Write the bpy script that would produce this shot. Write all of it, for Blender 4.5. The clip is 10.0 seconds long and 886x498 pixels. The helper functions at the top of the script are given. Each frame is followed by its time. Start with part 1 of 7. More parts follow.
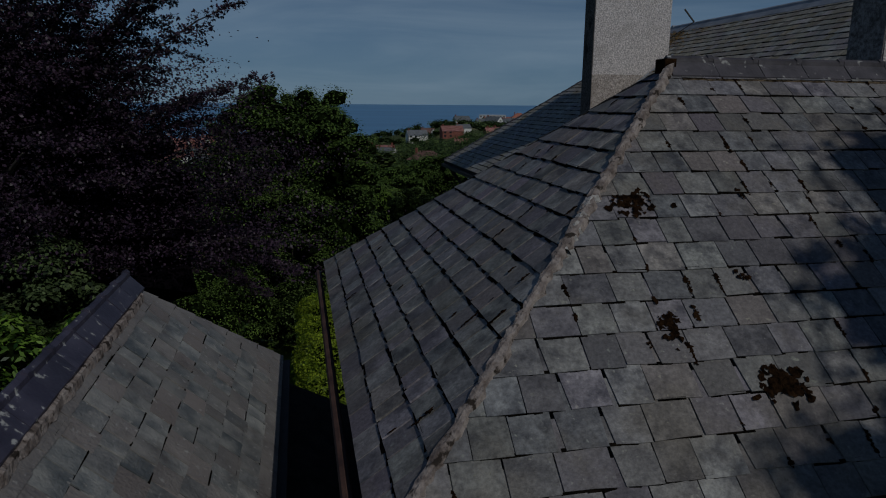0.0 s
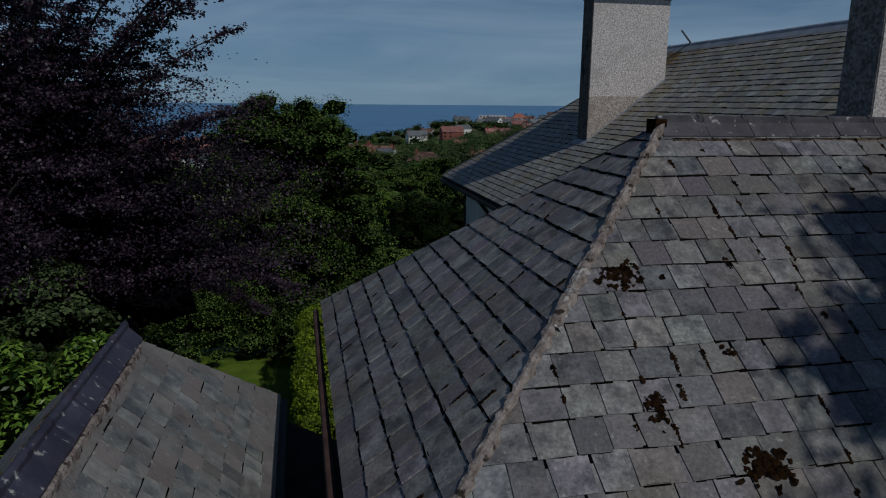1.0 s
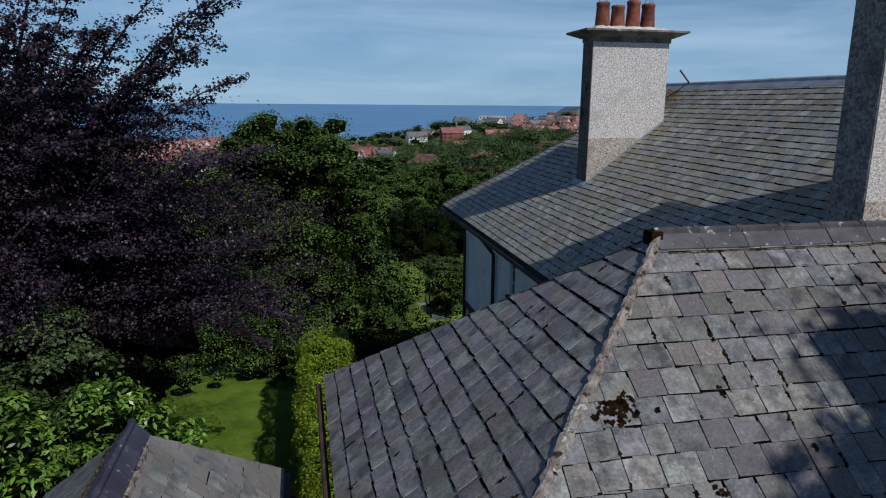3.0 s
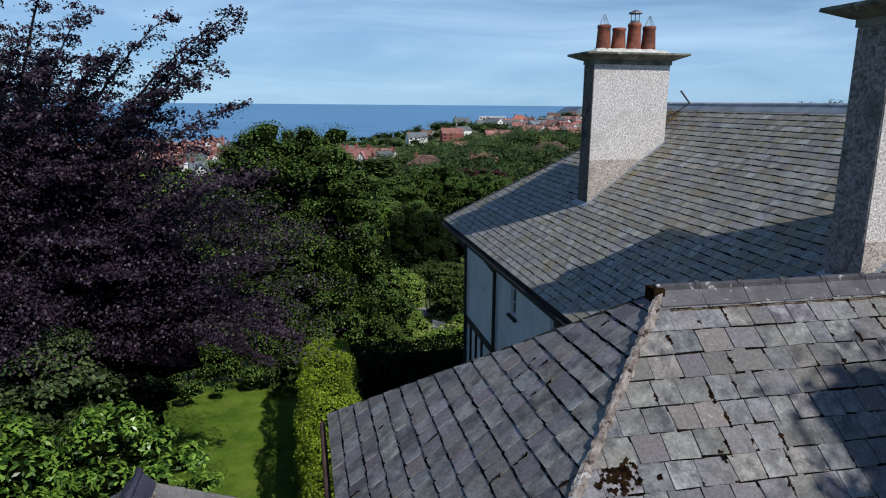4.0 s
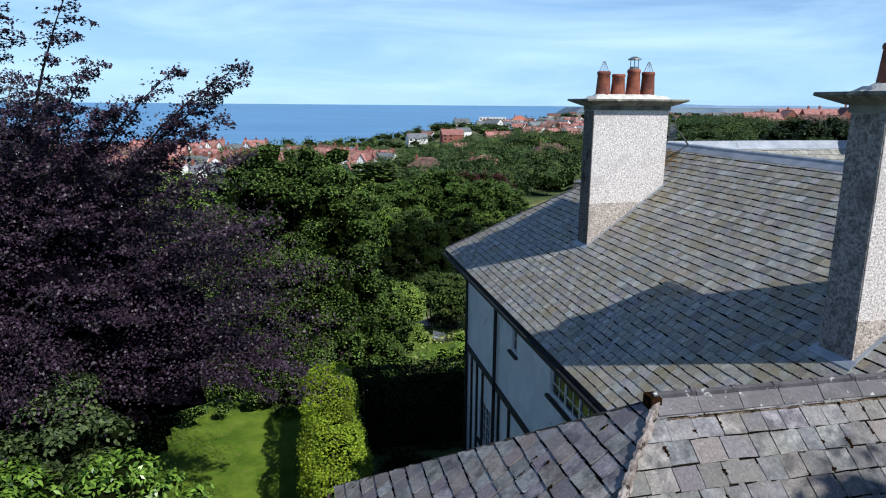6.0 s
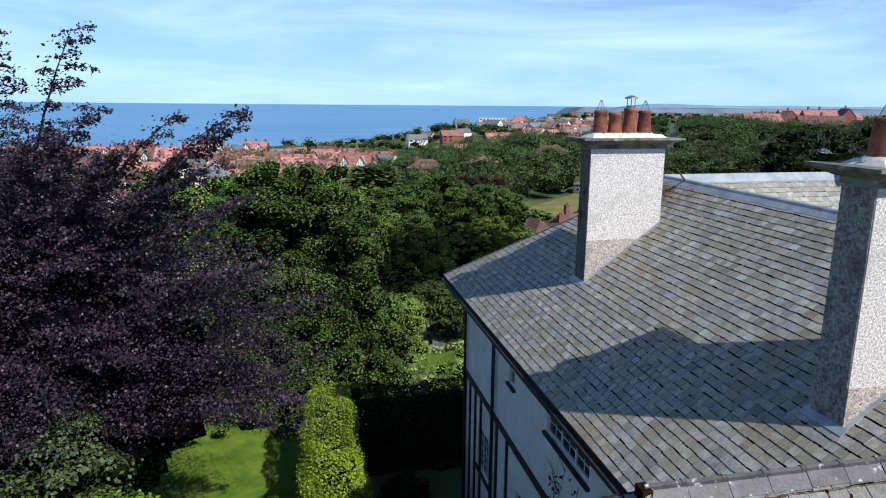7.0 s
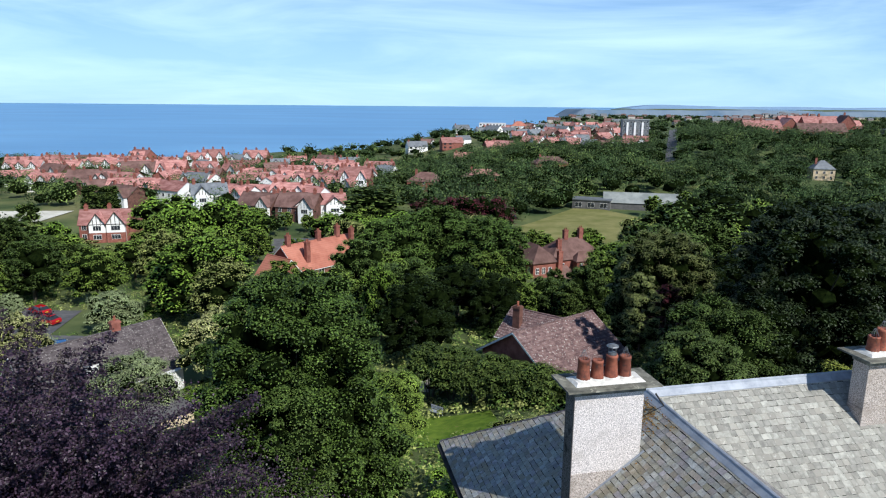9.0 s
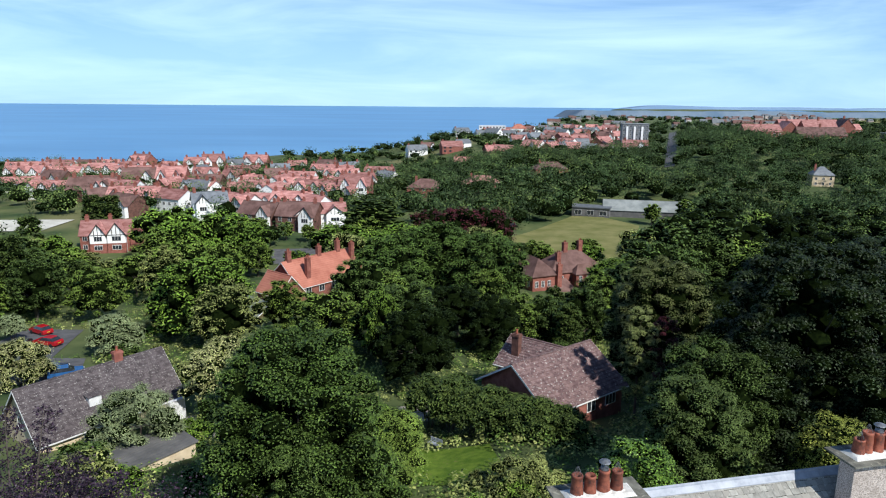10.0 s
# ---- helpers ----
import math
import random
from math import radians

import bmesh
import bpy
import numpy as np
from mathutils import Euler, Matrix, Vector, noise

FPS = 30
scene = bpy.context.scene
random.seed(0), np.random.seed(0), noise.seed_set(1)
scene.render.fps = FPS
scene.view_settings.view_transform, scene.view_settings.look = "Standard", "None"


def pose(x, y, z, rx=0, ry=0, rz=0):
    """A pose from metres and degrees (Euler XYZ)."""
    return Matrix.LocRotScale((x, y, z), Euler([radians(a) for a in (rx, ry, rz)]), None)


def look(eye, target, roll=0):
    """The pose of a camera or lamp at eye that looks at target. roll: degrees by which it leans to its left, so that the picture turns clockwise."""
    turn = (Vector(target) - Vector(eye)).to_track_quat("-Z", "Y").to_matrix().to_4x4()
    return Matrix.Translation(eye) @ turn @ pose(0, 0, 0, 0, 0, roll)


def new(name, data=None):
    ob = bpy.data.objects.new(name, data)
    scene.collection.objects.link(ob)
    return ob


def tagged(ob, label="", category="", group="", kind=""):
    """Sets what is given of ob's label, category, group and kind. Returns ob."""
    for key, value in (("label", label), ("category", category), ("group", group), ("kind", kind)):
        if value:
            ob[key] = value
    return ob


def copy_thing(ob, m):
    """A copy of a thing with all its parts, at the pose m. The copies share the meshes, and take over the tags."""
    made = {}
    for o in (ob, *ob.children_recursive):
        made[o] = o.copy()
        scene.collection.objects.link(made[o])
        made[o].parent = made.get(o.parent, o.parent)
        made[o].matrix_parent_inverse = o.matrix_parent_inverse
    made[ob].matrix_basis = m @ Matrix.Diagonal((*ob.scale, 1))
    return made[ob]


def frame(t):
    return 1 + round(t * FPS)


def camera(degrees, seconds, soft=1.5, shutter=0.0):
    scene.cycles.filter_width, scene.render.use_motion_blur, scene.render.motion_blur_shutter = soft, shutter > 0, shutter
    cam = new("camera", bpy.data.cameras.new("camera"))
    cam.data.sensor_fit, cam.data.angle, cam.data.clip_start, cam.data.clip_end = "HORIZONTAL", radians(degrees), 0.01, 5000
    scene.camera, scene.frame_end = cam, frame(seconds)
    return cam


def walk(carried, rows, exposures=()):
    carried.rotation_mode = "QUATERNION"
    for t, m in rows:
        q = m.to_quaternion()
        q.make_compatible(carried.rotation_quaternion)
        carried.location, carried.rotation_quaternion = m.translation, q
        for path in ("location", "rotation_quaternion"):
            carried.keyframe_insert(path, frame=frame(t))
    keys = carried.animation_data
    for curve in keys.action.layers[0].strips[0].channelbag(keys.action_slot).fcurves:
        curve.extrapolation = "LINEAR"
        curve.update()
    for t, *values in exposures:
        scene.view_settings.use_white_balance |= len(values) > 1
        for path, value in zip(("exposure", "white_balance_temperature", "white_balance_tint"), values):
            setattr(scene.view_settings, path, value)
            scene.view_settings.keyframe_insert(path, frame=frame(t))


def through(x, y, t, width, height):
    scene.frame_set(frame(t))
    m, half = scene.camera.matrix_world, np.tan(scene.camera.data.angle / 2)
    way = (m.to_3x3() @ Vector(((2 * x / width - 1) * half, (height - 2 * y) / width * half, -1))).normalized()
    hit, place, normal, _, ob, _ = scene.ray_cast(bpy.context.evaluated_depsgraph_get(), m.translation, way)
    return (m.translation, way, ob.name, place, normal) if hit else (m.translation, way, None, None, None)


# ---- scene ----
cam = camera(67.4, 10.0, 1.1)
# seconds, eye; a lift straight up with a steady gaze
PATH = [
    (0.0, 0.035, 0.026, 8.40), (0.5, 0.070, 0.045, 8.659), (1.0, 0.085, 0.055, 8.916), (1.5, 0.085, 0.055, 9.170),
    (2.0, 0.085, 0.072, 9.417), (2.5, 0.080, 0.100, 9.661), (4.0, 0.022, 0.182, 10.434), (4.5, 0.002, 0.186, 10.690),
    (5.0, -0.018, 0.182, 10.949), (5.5, -0.030, 0.180, 11.212), (6.0, -0.036, 0.180, 11.505), (6.5, -0.030, 0.205, 11.868),
    (6.8, -0.015, 0.235, 12.175), (7.0, 0.003, 0.260, 12.429), (7.5, 0.038, 0.310, 13.712), (8.0, 0.085, 0.370, 15.405),
    (8.5, 0.110, 0.425, 17.113), (9.0, 0.105, 0.420, 18.815), (9.5, 0.115, 0.455, 20.493), (10.0, 0.130, 0.520, 22.128),
]
EXPOSURES = [(t, stops, 6150, 9) for t, stops in ((0.0, -2.45), (0.5, -2.18), (1.0, -1.94), (1.5, -1.68), (2.0, -1.36), (2.5, -1.13), (4.0, -0.52), (4.5, -0.36), (5.0, -0.22), (5.5, -0.12), (7.0, 0.0), (10.0, 0.02))]
walk(cam, [(t, pose(x, y, z, 90 - 12.42, 0, 0.1) @ pose(0, 0, 0, 0, 0, 0.46)) for t, x, y, z in PATH], EXPOSURES)

# ---- light ----
SUN_AZ, SUN_EL = 39.0, 42.0      # degrees from behind the first camera towards its right; above the horizon
sx, sy = math.sin(radians(SUN_AZ)), -math.cos(radians(SUN_AZ))
sun_way = Vector((sx * math.cos(radians(SUN_EL)), sy * math.cos(radians(SUN_EL)), math.sin(radians(SUN_EL))))
sun = new("sun", bpy.data.lights.new("sun", "SUN"))
sun.data.energy, sun.data.angle, sun.data.color = 5.0, radians(0.53), (1.0, 0.95, 0.87)
sun.matrix_world = look(sun_way * 100, (0, 0, 0))

world = bpy.data.worlds.new("sky")
scene.world = world
world.use_nodes = True
wn, wl = world.node_tree.nodes, world.node_tree.links
bg = wn["Background"]
sky = wn.new("ShaderNodeTexSky")
sky.sky_type, sky.sun_disc = "NISHITA", False
sky.sun_elevation, sky.sun_rotation = radians(SUN_EL), math.atan2(sx, sy)
sky.air_density, sky.dust_density, sky.ozone_density = 0.55, 0.1, 1.6
coord = wn.new("ShaderNodeTexCoord")
mapping = wn.new("ShaderNodeMapping")
mapping.inputs["Scale"].default_value = (1.2, 1.6, 8.0)
mapping.inputs["Rotation"].default_value = (0.0, radians(4), radians(12))
cirrus = wn.new("ShaderNodeTexNoise")
cirrus.inputs["Scale"].default_value, cirrus.inputs["Detail"].default_value = 2.2, 7.0
cirrus.inputs["Roughness"].default_value, cirrus.inputs["Distortion"].default_value = 0.55, 0.6
ramp = wn.new("ShaderNodeValToRGB")
ramp.color_ramp.elements[0].position, ramp.color_ramp.elements[1].position = 0.40, 0.86
ramp.color_ramp.elements[1].color = (0.50, 0.50, 0.50, 1)
mix = wn.new("ShaderNodeMix")
mix.data_type = "RGBA"
mix.inputs["B"].default_value = (11.5, 12.0, 12.6, 1)
wl.new(coord.outputs["Generated"], mapping.inputs["Vector"])
wl.new(mapping.outputs["Vector"], cirrus.inputs["Vector"])
wl.new(cirrus.outputs["Fac"], ramp.inputs["Fac"])
part_z = wn.new("ShaderNodeSeparateXYZ")
low = wn.new("ShaderNodeMapRange")
low.interpolation_type = "SMOOTHSTEP"
low.inputs["From Min"].default_value, low.inputs["From Max"].default_value = 0.31, -0.06
low.inputs["To Min"].default_value, low.inputs["To Max"].default_value = 0.0, 0.92
haze = wn.new("ShaderNodeMix")
haze.data_type = "RGBA"
haze.inputs["B"].default_value = (4.7, 6.2, 7.6, 1)
wl.new(coord.outputs["Generated"], part_z.inputs["Vector"])
wl.new(part_z.outputs["Z"], low.inputs["Value"])
# the high cloud thins out overhead, beyond the view, to lower the fill light
thin = wn.new("ShaderNodeMapRange")
thin.inputs["From Min"].default_value, thin.inputs["From Max"].default_value = 0.12, 0.6
thin.inputs["To Min"].default_value, thin.inputs["To Max"].default_value = 1.0, 0.15
veil = wn.new("ShaderNodeMath")
veil.operation = "MULTIPLY"
wl.new(part_z.outputs["Z"], thin.inputs["Value"])
wl.new(ramp.outputs["Color"], veil.inputs[0]), wl.new(thin.outputs["Result"], veil.inputs[1])
wl.new(veil.outputs[0], mix.inputs["Factor"])
wl.new(low.outputs["Result"], haze.inputs["Factor"])
wl.new(sky.outputs["Color"], haze.inputs["A"])
wl.new(haze.outputs["Result"], mix.inputs["A"])
tone = wn.new("ShaderNodeMix")
tone.data_type, tone.blend_type = "RGBA", "MULTIPLY"
tone.inputs["Factor"].default_value, tone.inputs["B"].default_value = 1.0, (0.83, 1.005, 1.13, 1)
wl.new(mix.outputs["Result"], tone.inputs["A"])
wl.new(tone.outputs["Result"], bg.inputs["Color"])
bg.inputs["Strength"].default_value = 0.12


# ---- materials ----
def material(name, dark, light, scale=3.0, rough=0.8, bump=0.15, fine=0.0, vary=0.0, island=False, spots=None, spot_scale=6.0, spot_at=0.62, metal=0.0, stretch=(1, 1, 1), hue=None, stain=None, palette=None, grain=None):
    """Two colours mixed by noise at two scales; vary: brightness from piece to piece; spots: a third colour in blotches; hue: a colour some pieces lean to;
    stain: colour, scale, threshold and strength of weathering that runs on from piece to piece; palette: tints of which each piece takes one; grain: scale and swing of a fine speckle."""
    m = bpy.data.materials.new(name)
    m.use_nodes = True
    n, l = m.node_tree.nodes, m.node_tree.links
    b = n["Principled BSDF"]
    b.inputs["Roughness"].default_value, b.inputs["Metallic"].default_value = rough, metal
    b.inputs["Specular IOR Level"].default_value = 0.5 if rough < 0.8 else (0.25 if rough < 0.97 else 0.0)
    co = n.new("ShaderNodeTexCoord")
    mp = n.new("ShaderNodeMapping")
    mp.inputs["Scale"].default_value = stretch
    l.new(co.outputs["Object"], mp.inputs["Vector"])
    src = mp.outputs["Vector"]
    info = n.new("ShaderNodeNewGeometry") if island else n.new("ShaderNodeObjectInfo")
    rnd = info.outputs["Random Per Island"] if island else info.outputs["Random"]
    if vary:
        off = n.new("ShaderNodeVectorMath")
        off.operation = "ADD"
        scl = n.new("ShaderNodeMath")
        scl.operation, scl.inputs[1].default_value = "MULTIPLY", 57.0
        l.new(rnd, scl.inputs[0])
        l.new(src, off.inputs[0]), l.new(scl.outputs[0], off.inputs[1])
        src = off.outputs[0]
    big = n.new("ShaderNodeTexNoise")
    big.inputs["Scale"].default_value, big.inputs["Detail"].default_value, big.inputs["Roughness"].default_value = scale, 6.0, 0.62
    l.new(src, big.inputs["Vector"])
    rp = n.new("ShaderNodeValToRGB")
    rp.color_ramp.elements[0].position, rp.color_ramp.elements[1].position = 0.37, 0.63
    rp.color_ramp.elements[0].color, rp.color_ramp.elements[1].color = (*dark, 1), (*light, 1)
    l.new(big.outputs["Fac"], rp.inputs["Fac"])
    col = rp.outputs["Color"]
    if hue:
        pick = n.new("ShaderNodeMath")
        pick.operation, pick.inputs[1].default_value = "MULTIPLY", 7.3
        fr = n.new("ShaderNodeMath")
        fr.operation = "FRACT"
        pw = n.new("ShaderNodeMath")
        pw.operation, pw.inputs[1].default_value = "POWER", 2.0
        l.new(rnd, pick.inputs[0]), l.new(pick.outputs[0], fr.inputs[0]), l.new(fr.outputs[0], pw.inputs[0])
        hm = n.new("ShaderNodeMix")
        hm.data_type = "RGBA"
        hm.inputs["B"].default_value = (*hue, 1)
        l.new(pw.outputs[0], hm.inputs["Factor"]), l.new(col, hm.inputs["A"])
        col = hm.outputs["Result"]
    if spots:
        sp = n.new("ShaderNodeTexNoise")
        sp.inputs["Scale"].default_value, sp.inputs["Detail"].default_value = spot_scale, 8.0
        l.new(src, sp.inputs["Vector"])
        sr = n.new("ShaderNodeValToRGB")
        sr.color_ramp.elements[0].position, sr.color_ramp.elements[1].position = spot_at, spot_at + 0.07
        l.new(sp.outputs["Fac"], sr.inputs["Fac"])
        sm = n.new("ShaderNodeMix")
        sm.data_type = "RGBA"
        sm.inputs["B"].default_value = (*spots, 1)
        l.new(sr.outputs["Color"], sm.inputs["Factor"]), l.new(col, sm.inputs["A"])
        col = sm.outputs["Result"]
    if vary:
        mr = n.new("ShaderNodeMapRange")
        mr.inputs["To Min"].default_value, mr.inputs["To Max"].default_value = 1 - vary, 1 + vary
        l.new(rnd, mr.inputs["Value"])
        hv = n.new("ShaderNodeHueSaturation")
        l.new(mr.outputs["Result"], hv.inputs["Value"]), l.new(col, hv.inputs["Color"])
        col = hv.outputs["Color"]
    if palette:
        turn = n.new("ShaderNodeMath")
        turn.operation, turn.inputs[1].default_value = "MULTIPLY", 23.7
        rest = n.new("ShaderNodeMath")
        rest.operation = "FRACT"
        row = n.new("ShaderNodeValToRGB")
        row.color_ramp.interpolation = "CONSTANT"
        for k, tint in enumerate(palette):
            stop = row.color_ramp.elements[k] if k < 2 else row.color_ramp.elements.new(k / len(palette))
            stop.position, stop.color = k / len(palette), (*[c * 0.8 for c in tint], 1)
        pm = n.new("ShaderNodeMix")
        pm.data_type, pm.blend_type = "RGBA", "MULTIPLY"
        pm.inputs["Factor"].default_value = 1.0
        gain = n.new("ShaderNodeMix")
        gain.data_type, gain.blend_type, gain.clamp_result = "RGBA", "MULTIPLY", False
        gain.inputs["Factor"].default_value, gain.inputs["B"].default_value = 1.0, (1.25, 1.25, 1.25, 1)
        l.new(rnd, turn.inputs[0]), l.new(turn.outputs[0], rest.inputs[0]), l.new(rest.outputs[0], row.inputs["Fac"])
        l.new(col, pm.inputs["A"]), l.new(row.outputs["Color"], pm.inputs["B"])
        l.new(pm.outputs["Result"], gain.inputs["A"])
        col = gain.outputs["Result"]
    if stain:
        tint, tint_scale, tint_at, strength = stain
        where = n.new("ShaderNodeNewGeometry")
        tn = n.new("ShaderNodeTexNoise")
        tn.inputs["Scale"].default_value, tn.inputs["Detail"].default_value, tn.inputs["Roughness"].default_value = tint_scale, 7.0, 0.68
        l.new(where.outputs["Position"], tn.inputs["Vector"])
        tm = n.new("ShaderNodeMapRange")
        tm.interpolation_type = "SMOOTHSTEP"
        tm.inputs["From Min"].default_value, tm.inputs["From Max"].default_value, tm.inputs["To Max"].default_value = tint_at, tint_at + 0.2, strength
        l.new(tn.outputs["Fac"], tm.inputs["Value"])
        tx = n.new("ShaderNodeMix")
        tx.data_type = "RGBA"
        tx.inputs["B"].default_value = (*tint, 1)
        l.new(tm.outputs["Result"], tx.inputs["Factor"]), l.new(col, tx.inputs["A"])
        col = tx.outputs["Result"]
    if grain:
        gn = n.new("ShaderNodeTexNoise")
        gn.inputs["Scale"].default_value, gn.inputs["Detail"].default_value, gn.inputs["Roughness"].default_value = grain[0], 5.0, 0.7
        l.new(src, gn.inputs["Vector"])
        gr = n.new("ShaderNodeMapRange")
        gr.inputs["From Min"].default_value, gr.inputs["From Max"].default_value = 0.35, 0.65
        gr.inputs["To Min"].default_value, gr.inputs["To Max"].default_value = 1 - grain[1], 1 + grain[1]
        l.new(gn.outputs["Fac"], gr.inputs["Value"])
        gv = n.new("ShaderNodeHueSaturation")
        l.new(gr.outputs["Result"], gv.inputs["Value"]), l.new(col, gv.inputs["Color"])
        col = gv.outputs["Color"]
    l.new(col, b.inputs["Base Color"])
    if bump:
        fn = n.new("ShaderNodeTexNoise")
        fn.inputs["Scale"].default_value, fn.inputs["Detail"].default_value = fine or scale * 8, 8.0
        l.new(src, fn.inputs["Vector"])
        bp = n.new("ShaderNodeBump")
        bp.inputs["Strength"].default_value, bp.inputs["Distance"].default_value = bump, 0.02
        l.new(fn.outputs["Fac"], bp.inputs["Height"])
        l.new(bp.outputs["Normal"], b.inputs["Normal"])
    return m


def leaf_material(name, dark, light, rough=0.55, through=0.14, gloss=0.22, patch=0.45, swing=0.4):
    """Leaves: colour from leaf to leaf, with light coming through them."""
    m = bpy.data.materials.new(name)
    m.use_nodes = True
    n, l = m.node_tree.nodes, m.node_tree.links
    b = n["Principled BSDF"]
    b.inputs["Roughness"].default_value, b.inputs["Specular IOR Level"].default_value = rough, gloss
    geo = n.new("ShaderNodeNewGeometry")
    rp = n.new("ShaderNodeValToRGB")
    rp.color_ramp.elements[0].color, rp.color_ramp.elements[1].color = (*dark, 1), (*light, 1)
    l.new(geo.outputs["Random Per Island"], rp.inputs["Fac"])
    co = n.new("ShaderNodeTexCoord")
    nz = n.new("ShaderNodeTexNoise")
    nz.inputs["Scale"].default_value, nz.inputs["Detail"].default_value = patch, 3.0
    l.new(co.outputs["Object"], nz.inputs["Vector"])
    mr = n.new("ShaderNodeMapRange")
    mr.inputs["From Min"].default_value, mr.inputs["From Max"].default_value = 0.3, 0.7
    mr.inputs["To Min"].default_value, mr.inputs["To Max"].default_value = 1 - swing, 1 + swing
    l.new(nz.outputs["Fac"], mr.inputs["Value"])
    info = n.new("ShaderNodeObjectInfo")
    m2 = n.new("ShaderNodeMapRange")
    m2.inputs["To Min"].default_value, m2.inputs["To Max"].default_value = 0.8, 1.2
    l.new(info.outputs["Random"], m2.inputs["Value"])
    mu = n.new("ShaderNodeMath")
    mu.operation = "MULTIPLY"
    l.new(mr.outputs["Result"], mu.inputs[0]), l.new(m2.outputs["Result"], mu.inputs[1])
    hv = n.new("ShaderNodeHueSaturation")
    l.new(mu.outputs[0], hv.inputs["Value"]), l.new(rp.outputs["Color"], hv.inputs["Color"])
    l.new(hv.outputs["Color"], b.inputs["Base Color"])
    tr = n.new("ShaderNodeBsdfTranslucent")
    l.new(hv.outputs["Color"], tr.inputs["Color"])
    mx = n.new("ShaderNodeMixShader")
    mx.inputs["Fac"].default_value = through
    l.new(b.outputs["BSDF"], mx.inputs[1]), l.new(tr.outputs["BSDF"], mx.inputs[2])
    l.new(mx.outputs["Shader"], n["Material Output"].inputs["Surface"])
    return m


def glass_material():
    m = material("window_glass", (0.02, 0.025, 0.03), (0.035, 0.04, 0.05), rough=0.06, bump=0.0)
    return m


SLATE_TINTS = ((0.99, 1.01, 0.99), (0.93, 0.99, 1.05), (0.98, 0.94, 1.06), (1.05, 1.0, 0.96), (0.84, 0.84, 0.92), (1.05, 1.07, 1.09), (0.95, 0.99, 0.96))
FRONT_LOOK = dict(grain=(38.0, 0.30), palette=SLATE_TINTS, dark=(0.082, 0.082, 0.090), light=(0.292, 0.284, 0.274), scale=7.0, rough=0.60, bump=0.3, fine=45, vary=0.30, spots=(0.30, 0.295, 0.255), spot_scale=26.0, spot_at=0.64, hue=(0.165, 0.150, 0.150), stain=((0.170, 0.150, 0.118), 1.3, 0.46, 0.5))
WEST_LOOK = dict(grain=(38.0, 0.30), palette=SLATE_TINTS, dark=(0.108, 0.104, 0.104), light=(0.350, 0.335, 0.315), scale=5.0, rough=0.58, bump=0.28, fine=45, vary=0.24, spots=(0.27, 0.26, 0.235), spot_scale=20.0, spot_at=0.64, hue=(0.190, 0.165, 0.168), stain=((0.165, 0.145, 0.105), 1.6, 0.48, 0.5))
# paler grey-green slates, lightened further for the light on this slope
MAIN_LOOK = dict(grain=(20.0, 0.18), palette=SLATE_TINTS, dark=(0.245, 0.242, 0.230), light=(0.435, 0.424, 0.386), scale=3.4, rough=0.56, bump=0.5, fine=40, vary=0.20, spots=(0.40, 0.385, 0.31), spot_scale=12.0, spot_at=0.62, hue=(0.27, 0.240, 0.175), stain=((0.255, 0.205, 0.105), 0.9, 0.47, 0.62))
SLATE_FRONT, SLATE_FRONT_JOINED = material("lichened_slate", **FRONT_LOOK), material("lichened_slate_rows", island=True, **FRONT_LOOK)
SLATE_WEST, SLATE_WEST_JOINED = material("blue_grey_slate", **WEST_LOOK), material("blue_grey_slate_rows", island=True, **WEST_LOOK)
SLATE_MAIN, SLATE_MAIN_JOINED = material("grey_green_slate", **MAIN_LOOK), material("grey_green_slate_rows", island=True, **MAIN_LOOK)
SLATE_SOUTH = material("pale_green_slate_rows", (0.24, 0.236, 0.206), (0.42, 0.41, 0.36), 4.0, 0.75, 0.4, 30, vary=0.22, island=True, spots=(0.42, 0.41, 0.36), spot_scale=9.0, spot_at=0.6, hue=(0.30, 0.285, 0.245))
SLATE_GARAGE = material("smooth_green_slate", (0.105, 0.120, 0.128), (0.345, 0.345, 0.325), 3.2, 0.52, 0.7, 34, vary=0.17, spots=(0.36, 0.35, 0.33), spot_scale=18.0, spot_at=0.62, hue=(0.23, 0.200, 0.185), stain=((0.090, 0.076, 0.070), 1.6, 0.52, 0.7))
BATTEN = material("dark_roof_bed", (0.02, 0.02, 0.02), (0.05, 0.045, 0.04), 4.0, 0.95, 0.3)
MORTAR = material("weathered_hip_mortar", (0.17, 0.135, 0.118), (0.44, 0.38, 0.345), 11.0, 0.95, 0.9, 40, spots=(0.045, 0.035, 0.028), spot_scale=13.0, spot_at=0.56)
PATCH_MORTAR = material("pale_repair_mortar", (0.36, 0.34, 0.32), (0.62, 0.60, 0.57), 14.0, 0.95, 0.8, 50, spots=(0.12, 0.10, 0.09), spot_scale=16.0, spot_at=0.60)
RIDGE_PURPLE = material("purple_blue_ridge_tile", (0.040, 0.036, 0.060), (0.080, 0.074, 0.110), 3.5, 0.5, 0.25, 30, vary=0.2, spots=(0.5, 0.5, 0.48), spot_scale=14.0, spot_at=0.635)
OLD_THATCH_MOSS = material("dry_ridge_moss", (0.02, 0.015, 0.01), (0.20, 0.15, 0.10), 16.0, 1.0, 1.0, 70)
WHITE_MORTAR = material("white_mortar", (0.55, 0.53, 0.48), (0.75, 0.73, 0.68), 6.0, 0.9, 0.4, 30)
RIDGE_TILE = material("blue_clay_ridge_tile", (0.046, 0.043, 0.050), (0.105, 0.096, 0.108), 3.5, 0.5, 0.25, 30, vary=0.2, spots=(0.46, 0.46, 0.44), spot_scale=13.0, spot_at=0.635)
